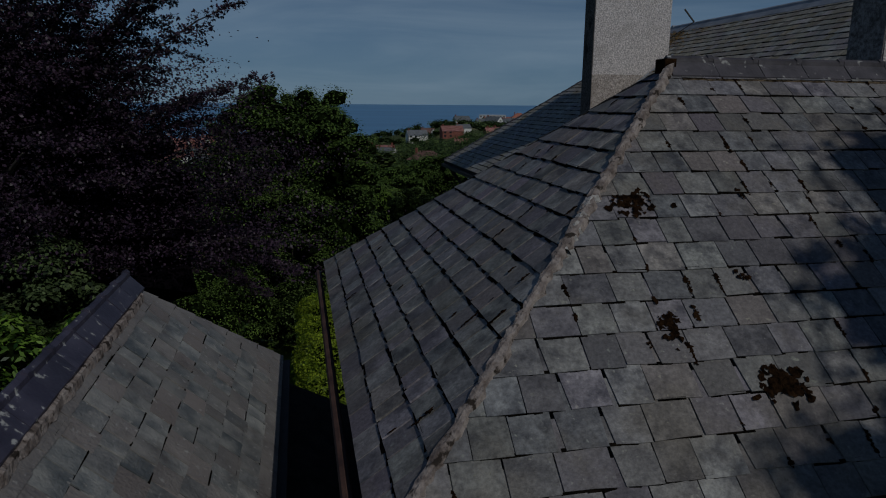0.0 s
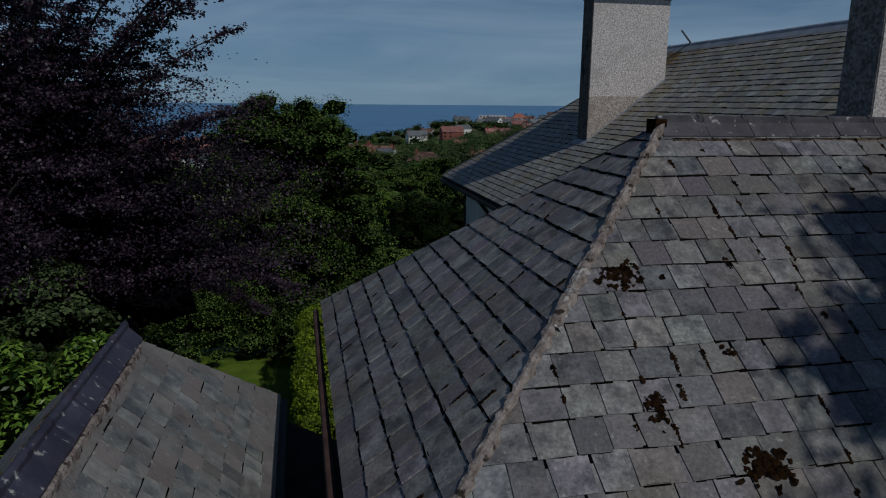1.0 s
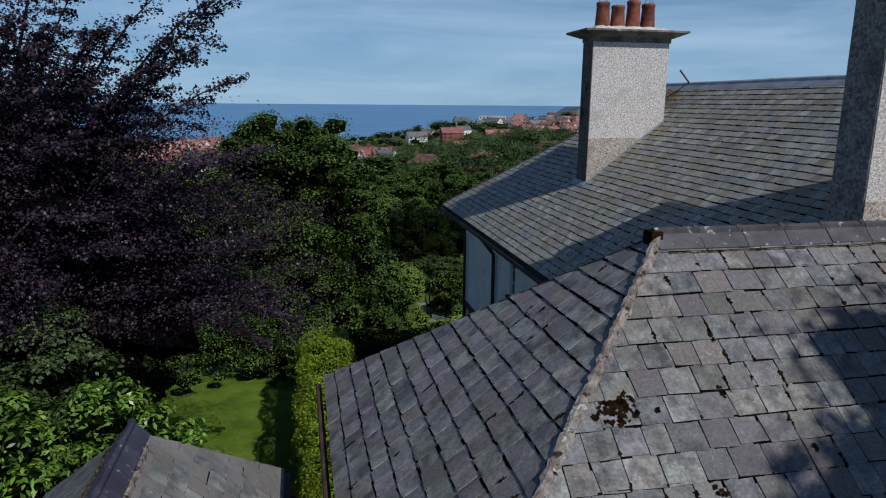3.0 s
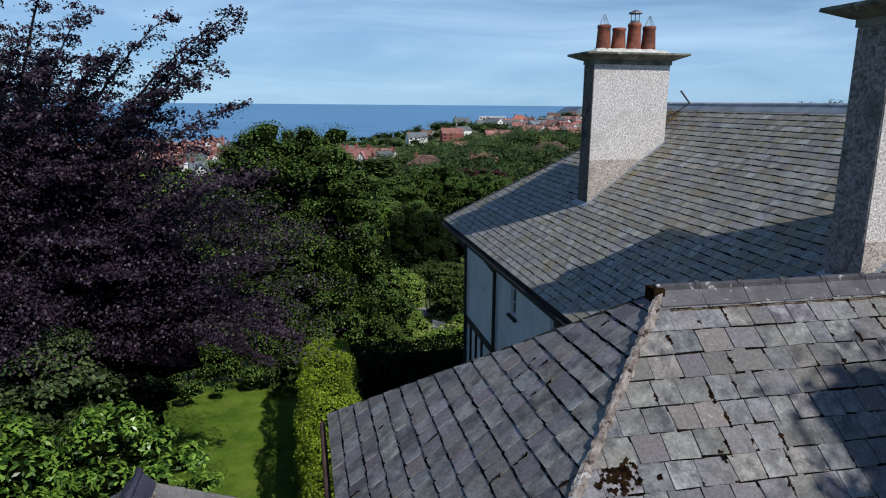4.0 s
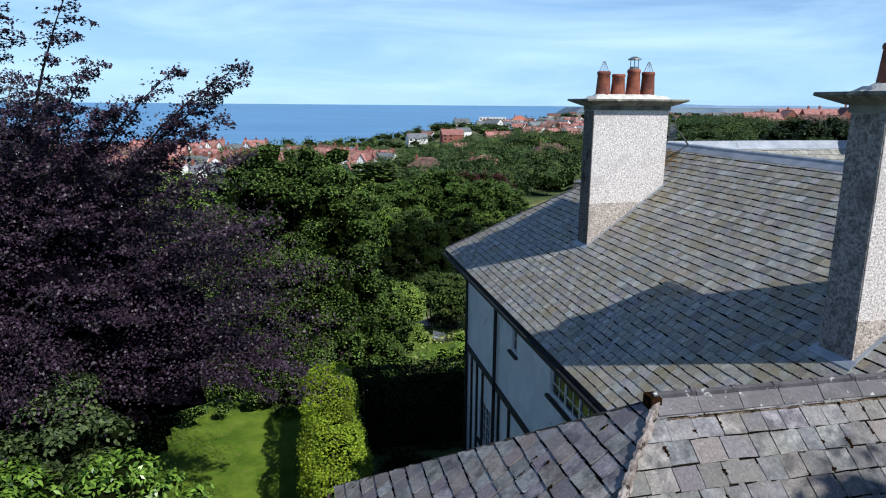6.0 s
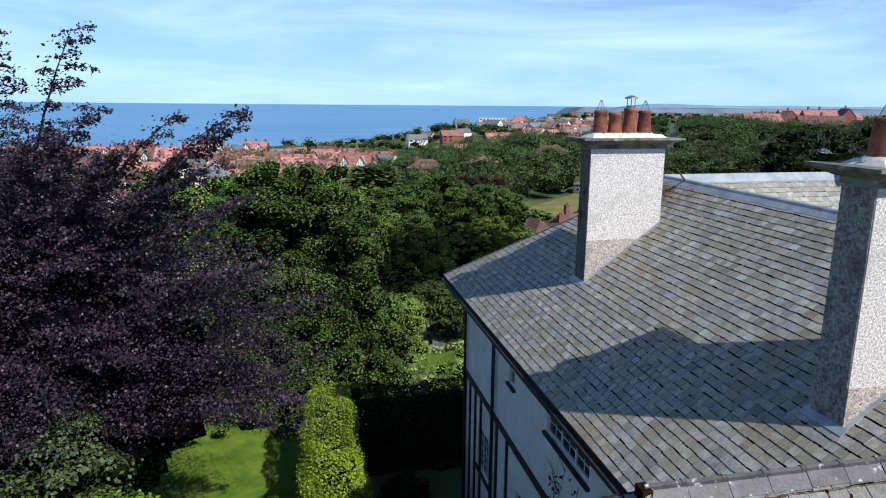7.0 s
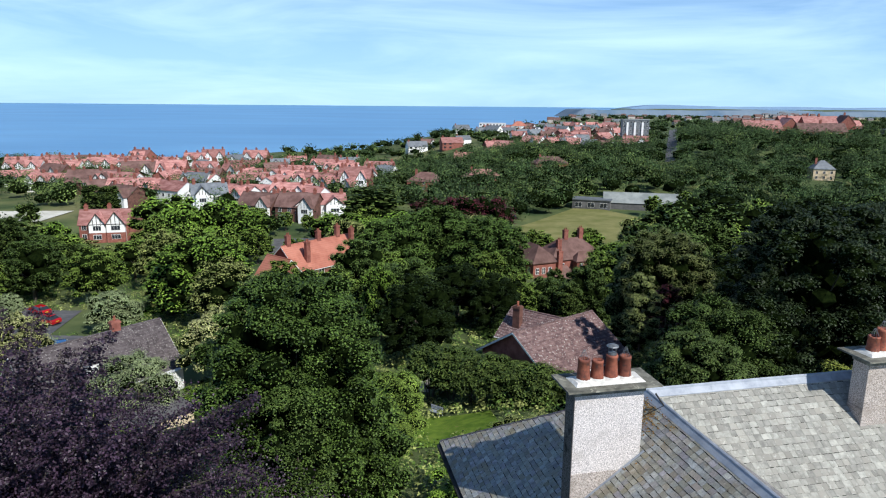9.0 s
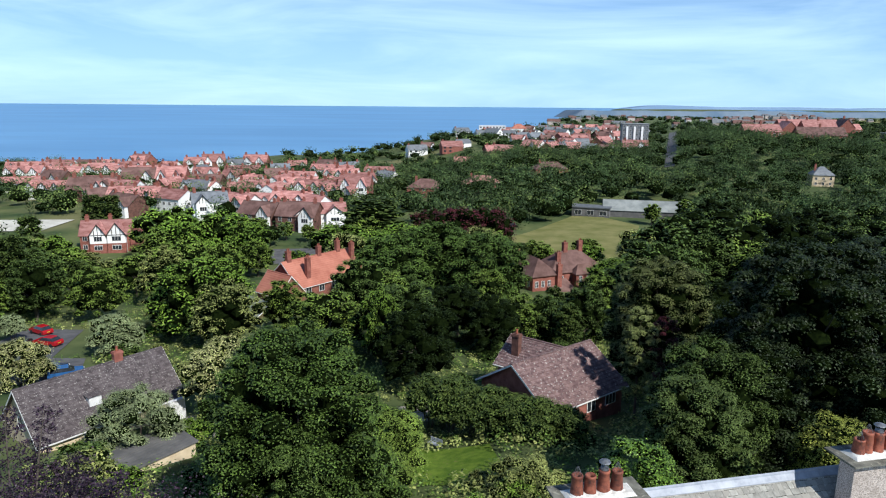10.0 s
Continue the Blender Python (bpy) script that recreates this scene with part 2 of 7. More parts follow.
LEAD = material("grey_lead_sheet", (0.27, 0.30, 0.35), (0.42, 0.45, 0.50), 2.0, 0.5, 0.15, 20)
MOSS = material("brown_moss", (0.006, 0.004, 0.003), (0.038, 0.020, 0.010), 18.0, 1.0, 0.9, 60)
ORANGE_LICHEN = material("orange_lichen", (0.18, 0.105, 0.035), (0.38, 0.22, 0.07), 9.0, 0.95, 0.5, 40)
COURSE_BLACK = material("black_course_strip", (0.003, 0.003, 0.003), (0.014, 0.011, 0.008), 12.0, 1.0, 0.5, 40)
ROUGHCAST = material("grey_roughcast_render", (0.40, 0.365, 0.35), (0.95, 0.885, 0.85), 30.0, 0.95, 1.0, 55, stain=((0.45, 0.41, 0.38), 1.4, 0.5, 0.5))
# west faces' shade put into both colours; the second also holds soot
ROUGHCAST_SHADED = material("shaded_grey_roughcast", (0.13, 0.115, 0.11), (0.44, 0.40, 0.385), 22.0, 0.95, 1.0, 50, stain=((0.10, 0.09, 0.085), 1.5, 0.45, 0.6))
ROUGHCAST_SOOT_SHADE = material("soot_and_shade_roughcast", (0.060, 0.054, 0.050), (0.230, 0.205, 0.190), 24.0, 0.95, 1.0, 60, spots=(0.04, 0.036, 0.034), spot_scale=2.2, spot_at=0.58)
ROUGHCAST_LOW = material("damp_brown_roughcast", (0.23, 0.195, 0.17), (0.72, 0.64, 0.58), 28.0, 0.95, 1.0, 50, stain=((0.30, 0.25, 0.21), 1.6, 0.45, 0.6))
STONE_CAP = material("weathered_stone_slab", (0.09, 0.088, 0.072), (0.235, 0.228, 0.185), 3.0, 0.9, 0.3, 25, spots=(0.34, 0.33, 0.26), spot_scale=7.0, spot_at=0.60)
POT_CLAY = material("terracotta_pot", (0.13, 0.038, 0.024), (0.34, 0.105, 0.058), 4.0, 0.75, 0.2, 30, vary=0.35, spots=(0.10, 0.045, 0.034), spot_scale=7.0, spot_at=0.60)
WIRE = material("galvanised_wire", (0.16, 0.17, 0.18), (0.28, 0.29, 0.30), 8.0, 0.5, 0.0, metal=0.6)
WHITE_WALL = material("white_painted_roughcast", (0.76, 0.775, 0.79), (0.88, 0.885, 0.885), 1.6, 0.9, 0.5, 45, spots=(0.5, 0.5, 0.48), spot_scale=1.1, spot_at=0.66)
BLACK_TIMBER = material("black_painted_timber", (0.010, 0.010, 0.011), (0.03, 0.028, 0.026), 4.0, 0.6, 0.2)
WHITE_PAINT = material("white_window_paint", (0.7, 0.7, 0.68), (0.82, 0.82, 0.8), 4.0, 0.5, 0.1)
GLASS = glass_material()
# black that paints the deep shade between house and outbuilding
GAP_BLACK = material("gap_black_roof", (0.012, 0.012, 0.012), (0.035, 0.034, 0.032), 5.0, 0.95, 0.4, 40)
RUST_PIPE = material("rust_brown_gutter", (0.06, 0.03, 0.025), (0.13, 0.07, 0.05), 5.0, 0.7, 0.3)
BARK = material("grey_brown_bark", (0.05, 0.04, 0.032), (0.13, 0.11, 0.09), 5.0, 0.95, 0.7, 20, stretch=(1, 1, 0.3))
# near-black stand-in for the shade inside crowns and hedges
CORE_SHADE = material("dark_core_shade", (0.003, 0.006, 0.002), (0.010, 0.016, 0.004), 3.0, 1.0, 0.0)
GRASS = material("lawn_grass", (0.080, 0.150, 0.010), (0.160, 0.240, 0.024), 0.9, 0.9, 0.9, 45, spots=(0.17, 0.19, 0.045), spot_scale=2.6, spot_at=0.62)
LAND = material("rough_land", (0.040, 0.070, 0.022), (0.140, 0.165, 0.060), 0.05, 0.95, 0.5, 1.5, spots=(0.17, 0.17, 0.075), spot_scale=0.011, spot_at=0.55)
# distance haze is put into the base colour of both materials
HILLS = material("haze_tinted_hills", (0.16, 0.25, 0.38), (0.21, 0.31, 0.44), 0.003, 1.0, 0.0)
HEADLAND = material("haze_tinted_headland", (0.12, 0.18, 0.25), (0.21, 0.26, 0.31), 0.008, 1.0, 0.0, stretch=(1, 1, 0.4))
FIELD = material("dry_field_grass", (0.15, 0.16, 0.045), (0.24, 0.225, 0.085), 0.12, 0.95, 0.4, 3)
TARMAC = material("grey_tarmac", (0.09, 0.09, 0.095), (0.15, 0.15, 0.155), 0.6, 0.9, 0.3, 12)
PAVING = material("pale_paving", (0.26, 0.23, 0.19), (0.38, 0.34, 0.29), 0.9, 0.9, 0.3, 10)
PALE_GROUND = material("bleached_ground", (0.52, 0.50, 0.42), (0.68, 0.66, 0.58), 0.2, 0.95, 0.2, 4)
SEA = material("north_sea_water", (0.085, 0.245, 0.465), (0.128, 0.325, 0.56), 0.004, 0.35, 0.25, 0.25, stretch=(0.4, 1.6, 1))
SURF = material("white_surf", (0.6, 0.63, 0.65), (0.8, 0.82, 0.83), 0.05, 0.9, 0.1)
RED_TILE = material("red_clay_roof_tile", (0.28, 0.116, 0.100), (0.49, 0.255, 0.228), 0.35, 0.85, 0.4, 6, vary=0.30, stretch=(1, 1, 4))
ORANGE_TILE = material("bright_orange_roof_tile", (0.36, 0.13, 0.09), (0.48, 0.20, 0.14), 0.3, 0.85, 0.4, 6, vary=0.05)
BROWN_TILE = material("brown_clay_roof_tile", (0.115, 0.064, 0.054), (0.205, 0.122, 0.106), 0.35, 0.85, 0.4, 6, vary=0.2)
CONCRETE_TILE = material("purple_brown_concrete_tile", (0.105, 0.064, 0.064), (0.225, 0.150, 0.142), 2.2, 0.9, 0.4, 14, vary=0.1, island=False, spots=(0.42, 0.39, 0.36), spot_scale=5.0, spot_at=0.60)
GREY_TILE = material("grey_brown_concrete_tile", (0.062, 0.050, 0.053), (0.135, 0.115, 0.115), 2.0, 0.9, 0.4, 14, vary=0.1, island=False, spots=(0.34, 0.32, 0.30), spot_scale=7.0, spot_at=0.60)
GREY_ROOF = material("pale_grey_sheet_roof", (0.20, 0.22, 0.21), (0.33, 0.35, 0.33), 0.2, 0.7, 0.2, 3)
DARK_ROOF = material("blue_slate_roof_far", (0.12, 0.135, 0.15), (0.20, 0.215, 0.23), 0.5, 0.7, 0.3, 8, vary=0.2)
BRICK = material("red_brick", (0.20, 0.072, 0.054), (0.32, 0.128, 0.098), 1.2, 0.9, 0.4, 9, vary=0.12)
DARK_BRICK = material("dark_brick", (0.10, 0.05, 0.04), (0.18, 0.09, 0.07), 1.2, 0.9, 0.4, 9, vary=0.12)
CREAM_WALL = material("cream_render", (0.55, 0.44, 0.29), (0.70, 0.58, 0.40), 0.8, 0.9, 0.3, 9)
TOWN_WALL = material("mixed_pale_walls", (0.30, 0.24, 0.21), (0.62, 0.57, 0.53), 0.02, 0.9, 0.1, 4)
FAR_WHITE = material("white_render_far", (0.80, 0.80, 0.78), (0.90, 0.89, 0.87), 0.3, 0.9, 0.2, 4, vary=0.05)
DULL_GREY = material("weathered_grey_wall", (0.10, 0.10, 0.10), (0.17, 0.165, 0.16), 0.4, 0.9, 0.3, 5)
PAINT_RED = material("red_car_paint", (0.35, 0.01, 0.015), (0.42, 0.015, 0.02), 2.0, 0.25, 0.0)
PAINT_BLUE = material("blue_car_paint", (0.02, 0.09, 0.25), (0.03, 0.12, 0.30), 2.0, 0.25, 0.0)
PAINT_DARK = material("dark_car_paint", (0.015, 0.015, 0.018), (0.03, 0.03, 0.033), 2.0, 0.25, 0.0)
PAINT_SILVER = material("pale_car_paint", (0.45, 0.47, 0.5), (0.55, 0.57, 0.6), 2.0, 0.3, 0.0, metal=0.3)
RUBBER = material("black_rubber", (0.012, 0.012, 0.012), (0.025, 0.025, 0.025), 6.0, 0.9, 0.1)
LEAF_SYCAMORE = leaf_material("sycamore_leaves", (0.074, 0.130, 0.022), (0.360, 0.500, 0.090))
LEAF_GREAT = leaf_material("great_sycamore_leaves", (0.016, 0.036, 0.009), (0.180, 0.290, 0.056))
LEAF_DARK = leaf_material("dark_green_leaves", (0.033, 0.063, 0.015), (0.170, 0.252, 0.058))
LEAF_BRIGHT = leaf_material("bright_green_leaves", (0.078, 0.155, 0.018), (0.320, 0.490, 0.070))
LEAF_OLIVE = leaf_material("olive_leaves", (0.120, 0.150, 0.042), (0.470, 0.515, 0.165))
LEAF_GREY = leaf_material("grey_green_leaves", (0.19, 0.25, 0.115), (0.43, 0.5, 0.25))
LEAF_COPPER = leaf_material("copper_beech_leaves", (0.002, 0.002, 0.003), (0.062, 0.037, 0.062), 0.42, 0.06, 0.22)
LEAF_PURPLE = leaf_material("dark_red_leaves", (0.04, 0.008, 0.014), (0.15, 0.034, 0.046), 0.5, 0.3)
LEAF_LAUREL = leaf_material("laurel_leaves", (0.010, 0.042, 0.006), (0.270, 0.45, 0.065), 0.34, 0.12, 0.42)
LEAF_PRIVET = leaf_material("golden_privet_leaves", (0.060, 0.115, 0.010), (0.350, 0.450, 0.034), 0.45, 0.25)
LEAF_CONIFER = leaf_material("conifer_needles", (0.019, 0.043, 0.010), (0.150, 0.207, 0.045), 0.6, 0.08)
# leaves near black: shade put into the colour of shaded plants
LEAF_SHADE = leaf_material("shade_dark_leaves", (0.001, 0.004, 0.001), (0.030, 0.050, 0.015), 0.65, 0.04, 0.08)
LEAF_MID = leaf_material("mid_green_leaves", (0.045, 0.078, 0.020), (0.205, 0.285, 0.078))
LEAF_FEATHER = leaf_material("feathery_olive_leaves", (0.058, 0.074, 0.024), (0.262, 0.300, 0.098))
LEAF_DULL = leaf_material("dull_green_leaves", (0.014, 0.028, 0.010), (0.150, 0.210, 0.080))
LEAF_DEEP = leaf_material("deep_green_leaves", (0.006, 0.013, 0.005), (0.064, 0.092, 0.038), 0.5, 0.08, 0.2)
LEAF_GOLD = leaf_material("yellow_green_leaves", (0.110, 0.145, 0.024), (0.42, 0.45, 0.095), 0.5, 0.25)
LEAF_CREAM = leaf_material("variegated_cream_leaves", (0.218, 0.267, 0.057), (0.780, 0.755, 0.368), 0.5, 0.2)
LEAF_WOODS = leaf_material("mixed_wood_leaves", (0.014, 0.032, 0.011), (0.088, 0.134, 0.045), 0.6, 0.1, 0.15, 0.07, 0.75)
LEAF_WOODS_LIGHT = leaf_material("lighter_wood_leaves", (0.044, 0.076, 0.022), (0.205, 0.275, 0.078), 0.6, 0.1, 0.15, 0.06, 0.7)


# ---- building helpers ----
class Shape:
    """Gathers faces for one mesh."""

    def __init__(self):
        self.v, self.f = [], []

    def face(self, *pts):
        k = len(self.v)
        self.v += [tuple(p) for p in pts]
        self.f.append(tuple(range(k, k + len(pts))))
        return self

    def solid(self, low, high):
        """A closed body between two rings of the same count."""
        k, n = len(self.v), len(low)
        self.v += [tuple(p) for p in low] + [tuple(p) for p in high]
        self.f.append(tuple(k + i for i in reversed(range(n))))
        self.f.append(tuple(k + n + i for i in range(n)))
        for i in range(n):
            j = (i + 1) % n
            self.f.append((k + i, k + j, k + n + j, k + n + i))
        return self

    def box(self, x0, x1, y0, y1, z0, z1):
        ring = [(x0, y0), (x1, y0), (x1, y1), (x0, y1)]
        return self.solid([(x, y, z0) for x, y in ring], [(x, y, z1) for x, y in ring])

    def lathe(self, x, y, rings, n=14, close=True):
        """rings: radius, z from bottom to top."""
        k = len(self.v)
        for r, z in rings:
            self.v += [(x + r * math.cos(2 * math.pi * i / n), y + r * math.sin(2 * math.pi * i / n), z) for i in range(n)]
        for a in range(len(rings) - 1):
            for i in range(n):
                j = (i + 1) % n
                self.f.append((k + a * n + i, k + a * n + j, k + (a + 1) * n + j, k + (a + 1) * n + i))
        if close:
            self.f.append(tuple(k + i for i in reversed(range(n))))
            self.f.append(tuple(k + (len(rings) - 1) * n + i for i in range(n)))
        return self

    def rod(self, a, b, r, r2=None, n=6):
        a, b = Vector(a), Vector(b)
        q = (b - a).to_track_quat("Z", "Y").to_matrix()
        ring = [q @ Vector((math.cos(2 * math.pi * i / n), math.sin(2 * math.pi * i / n), 0)) for i in range(n)]
        return self.solid([a + p * r for p in ring], [b + p * (r if r2 is None else r2) for p in ring])

    def mesh(self, name, mat):
        me = bpy.data.meshes.new(name)
        me.from_pydata(self.v, [], self.f)
        me.materials.append(mat)
        return me


def part(name, shape, mat, parent=None, label="", smooth=False):
    ob = new(name, shape.mesh(name, mat))
    if smooth:
        ob.data.shade_smooth()
    ob.parent = parent
    return tagged(ob, label)


def thing(name, m, label, category, group="", kind=""):
    ob = new(name)
    ob.matrix_world = m
    ob.empty_display_size = 0.2
    return tagged(ob, label, category, group, kind)


def quads(name, co, mat, parent=None):
    """One mesh of separate leaves from an array (count, corners, 3)."""
    n, k = co.shape[:2]
    me = bpy.data.meshes.new(name)
    me.vertices.add(k * n)
    me.vertices.foreach_set("co", np.ascontiguousarray(co, dtype=np.float32).ravel())
    me.loops.add(k * n)
    me.loops.foreach_set("vertex_index", np.arange(k * n, dtype=np.int32))
    me.polygons.add(n)
    me.polygons.foreach_set("loop_start", np.arange(0, k * n, k, dtype=np.int32))
    me.update(calc_edges=True)
    me.materials.append(mat)
    ob = new(name, me)
    ob.parent = parent
    return ob


rng = np.random.default_rng(7)


def unit(a):
    return a / np.maximum(np.linalg.norm(a, axis=-1, keepdims=True), 1e-9)


def leaf_quads(p, n, length, width, droop=0.0):
    """Leaves at points p that face roughly along n."""
    k = len(p)
    n = unit(n)
    a = unit(np.cross(n, unit(rng.normal(size=(k, 3)))))
    a[:, 2] -= droop
    a = unit(a)
    b = unit(np.cross(n, a))
    s = rng.uniform(0.65, 1.3, (k, 1))
    L, W = length * s * 0.5, width * s * 0.5
    f = n * W * 0.5
    return np.stack([p - a * L, p + b * W + f, p + a * L, p - b * W + f], 1)


def lumps_on(rx, ry, rz, count, r, low=-0.6, form=1.0):
    """Clumps over an egg-shaped crown centred on the origin: rows of x, y, z, radius."""
    i = np.arange(count) + 0.5
    z = 1 - (1 - low) * i / count
    t = i * 2.39996 + rng.uniform(-0.5, 0.5, count)
    w = np.sqrt(np.maximum(1 - z * z, 0)) ** form
    k = np.where(z > 0.72, rng.uniform(0.82, 0.98, count), rng.uniform(0.70, 1.07, count))
    return np.stack([np.cos(t) * w * rx * k, np.sin(t) * w * ry * k, z * rz * k, r * rng.uniform(0.65, 1.35, count)], 1)


def leaf_tris(p, n, length, width, droop=0.0):
    """Small three-cornered leaves at points p that face roughly along n."""
    q = leaf_quads(p, n, length, width, droop)
    return np.stack([q[:, 0], q[:, 1] * 0.5 + q[:, 2] * 0.5, q[:, 3] * 0.7 + q[:, 2] * 0.3], 1)


def clump_leaves(lumps, per, length, width, droop=0.1, spread=0.30, make=leaf_tris):
    """Leaves over the upper shell of each clump, lying like scales; a third hang loose round it."""
    c = np.repeat(lumps, per, axis=0)
    d = unit(rng.normal(size=(len(c), 3)) + np.array([0, 0, 0.8]))
    ragged = 1.0 + 0.22 * np.sin(9 * d[:, :1] + 7 * c[:, :1]) * np.sin(8 * d[:, 1:2] + 5 * c[:, 1:2])
    p = c[:, :3] + d * c[:, 3:] * ragged * (1.16 - 0.34 * rng.random((len(c), 1))) * np.array([1, 1, 0.62])
    return make(p, d * 0.75 + np.array([0, 0, 0.6]) + spread * rng.normal(size=d.shape), length, width, droop)


def ball_faces():
    g = (1 + 5 ** 0.5) / 2
    v = unit(np.array([(-1, g, 0), (1, g, 0), (-1, -g, 0), (1, -g, 0), (0, -1, g), (0, 1, g), (0, -1, -g), (0, 1, -g), (g, 0, -1), (g, 0, 1), (-g, 0, -1), (-g, 0, 1)], dtype=float))
    return v, [(i, j, k) for i in range(12) for j in range(i) for k in range(j) if max(np.linalg.norm(v[a] - v[b]) for a, b in ((i, j), (j, k), (i, k))) < 1.2]


BALL_V, BALL_F = ball_faces()


def shade_mass(lumps, fill=0.78, flat=0.66):
    """A near-black ball in each clump that stands in for the crown's inner shade."""
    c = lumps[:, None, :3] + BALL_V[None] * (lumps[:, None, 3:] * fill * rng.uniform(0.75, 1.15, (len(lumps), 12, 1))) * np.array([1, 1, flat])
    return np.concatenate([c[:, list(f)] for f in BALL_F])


def trunk_shape(height, r, top, limbs, lean=0.0):
    """A tapered trunk from z = 0 and limbs that reach up to the given ends."""
    s = Shape()
    mid = Vector((lean, 0, height))
    s.rod((0, 0, -0.4), (lean * 0.4, 0, height * 0.5), r * 1.25, r * 0.9, 9)
    s.rod((lean * 0.4, 0, height * 0.5), mid, r * 0.9, r * 0.6, 9)
    for e in limbs:
        e = Vector(e)
        a = Vector((lean * 0.7, 0, height * random.uniform(0.55, 0.95)))
        m = a.lerp(e, 0.5) + Vector((0, 0, 0.08 * (e - a).length))
        s.rod(a, m, r * 0.42, r * 0.26, 6)
        s.rod(m, e, r * 0.26, r * 0.06, 5)
    return s


def tree(name, label, x, y, top, rx, rz, leaf, lumps=70, lump_r=1.2, per=170, size=0.22, low=-0.55, form=0.7, ground_z=None, category="tree", group=""):
    """A broad tree whose crown ends at height top."""
    g = ground(x, y) if ground_z is None else ground_z
    ob = thing(name, pose(x, y, g), label, category, group)
    cz = top - g - rz
    ls = lumps_on(rx, rx * random.uniform(0.9, 1.1), rz, lumps, lump_r, low, form)
    inner = np.concatenate([lumps_on(rx * 0.76, rx * 0.76, rz * 0.78, max(10, lumps // 3), min(lump_r * 1.35, rx * 0.26), -0.8), lumps_on(rx * 0.42, rx * 0.42, rz * 0.5, max(6, lumps // 8), min(lump_r * 1.8, rx * 0.4), -0.9)])
    ends = [(a, b, c + cz) for a, b, c, _ in ls[:: max(1, lumps // 12)] * np.array([0.8, 0.8, 0.8, 1])]
    co = clump_leaves(ls, per, size, size * 0.9)
    co[:, :, 2] += cz
    tw = np.concatenate([shade_mass(ls), shade_mass(inner, 0.9, 0.9)])
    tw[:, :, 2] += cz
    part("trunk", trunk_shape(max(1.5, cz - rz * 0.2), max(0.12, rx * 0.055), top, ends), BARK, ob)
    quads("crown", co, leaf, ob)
    quads("inner_foliage", tw, CORE_SHADE, ob)
    return ob


# ---- land and sea ----
LEFT_LIE = ([-200, 0, 15, 22, 31, 48, 60, 90, 140, 190, 280, 400, 520, 900, 1500, 4900], [-1, -2.0, -2.8, -3.2, -3.4, -8.0, -10.7, -13.8, -20, -24, -22, -26, -31, -35, -35, -35])
RIGHT_LIE = ([-200, 0, 15, 22, 31, 60, 120, 200, 290, 330, 420, 570, 900, 1500, 2500, 3800, 4900], [-1, -2.0, -2.8, -3.2, -3.6, -8.8, -20, -26, -26.5, -21, -19, -17, -18, -19, -24, -20, -8])
COAST = ([-4000, -900, -500, -330, -250, -190, -60, 46, 90, 165, 390, 690, 1200, 5000], [450, 520, 560, 600, 680, 760, 860, 930, 1000, 1330, 2100, 3000, 4950, 5000])
SEA_Z = -56.0


def ease(u):
    u = min(1.0, max(0.0, u))
    return u * u * (3 - 2 * u)


def ground(x, y):
    r = x / max(y, 60.0)
    w = min(1.0, max(0.0, (r + float(np.interp(y, (520, 720), (0.02, 0.14)))) / 0.16))
    w = w * w * (3 - 2 * w)
    z = float(np.interp(y, *LEFT_LIE)) * (1 - w) + float(np.interp(y, *RIGHT_LIE)) * w
    z += min(1.0, max(0.0, (y - 45) / 150)) * 1.6 * noise.noise((x * 0.012, y * 0.012, 0.3))
    if y > 1500:
        z += 4 * noise.noise((x * 0.0016, y * 0.0016, 3.7))
    # the wooded rise under the school
    if y > 370 and r > 0.3:
        z += 8.5 * ease((r - 0.30) / 0.07) * ease((y - 370) / 130) * ease((1500 - y) / 650)
    c = float(np.interp(x, *COAST))
    k = min(1.0, max(0.0, (y - (c - 70)) / 70))
    return z * (1 - k) + (SEA_Z - 6) * k


def grid_sheet(name, xs, ys, height, mat, label, category):
    nx = len(xs)
    v = [(x, y, height(x, y)) for y in ys for x in xs]
    f = [(j * nx + i, j * nx + i + 1, (j + 1) * nx + i + 1, (j + 1) * nx + i) for j in range(len(ys) - 1) for i in range(nx - 1)]
    me = bpy.data.meshes.new(name)
    me.from_pydata(v, [], f)
    me.materials.append(mat)
    me.shade_smooth()
    return tagged(new(name, me), label, category, kind="structure")


def spaced(limit, first, grow):
    out, d, s = [0.0], 0.0, first
    while d < limit:
        d += s
        s *= grow
        out.append(min(d, limit))
    return out


half = spaced(4300, 3.0, 1.045)
grid_sheet("ground", [-a for a in half[:0:-1]] + half, [-a for a in spaced(400, 6, 1.2)[:0:-1]] + spaced(4880, 2.5, 1.03), ground, LAND,
           "rough green land falling from the garden to a cliffed coast", "ground")
grid_sheet("water", [-4300 + 430 * i for i in range(21)], [300, 600, 900, 1200, 1500, 2200, 3000, 4000, 4880],
           lambda x, y: SEA_Z + max(0.0, y - 1500) / 3380 * (-7 - SEA_Z), SEA, "calm blue sea under the clear horizon", "sea")


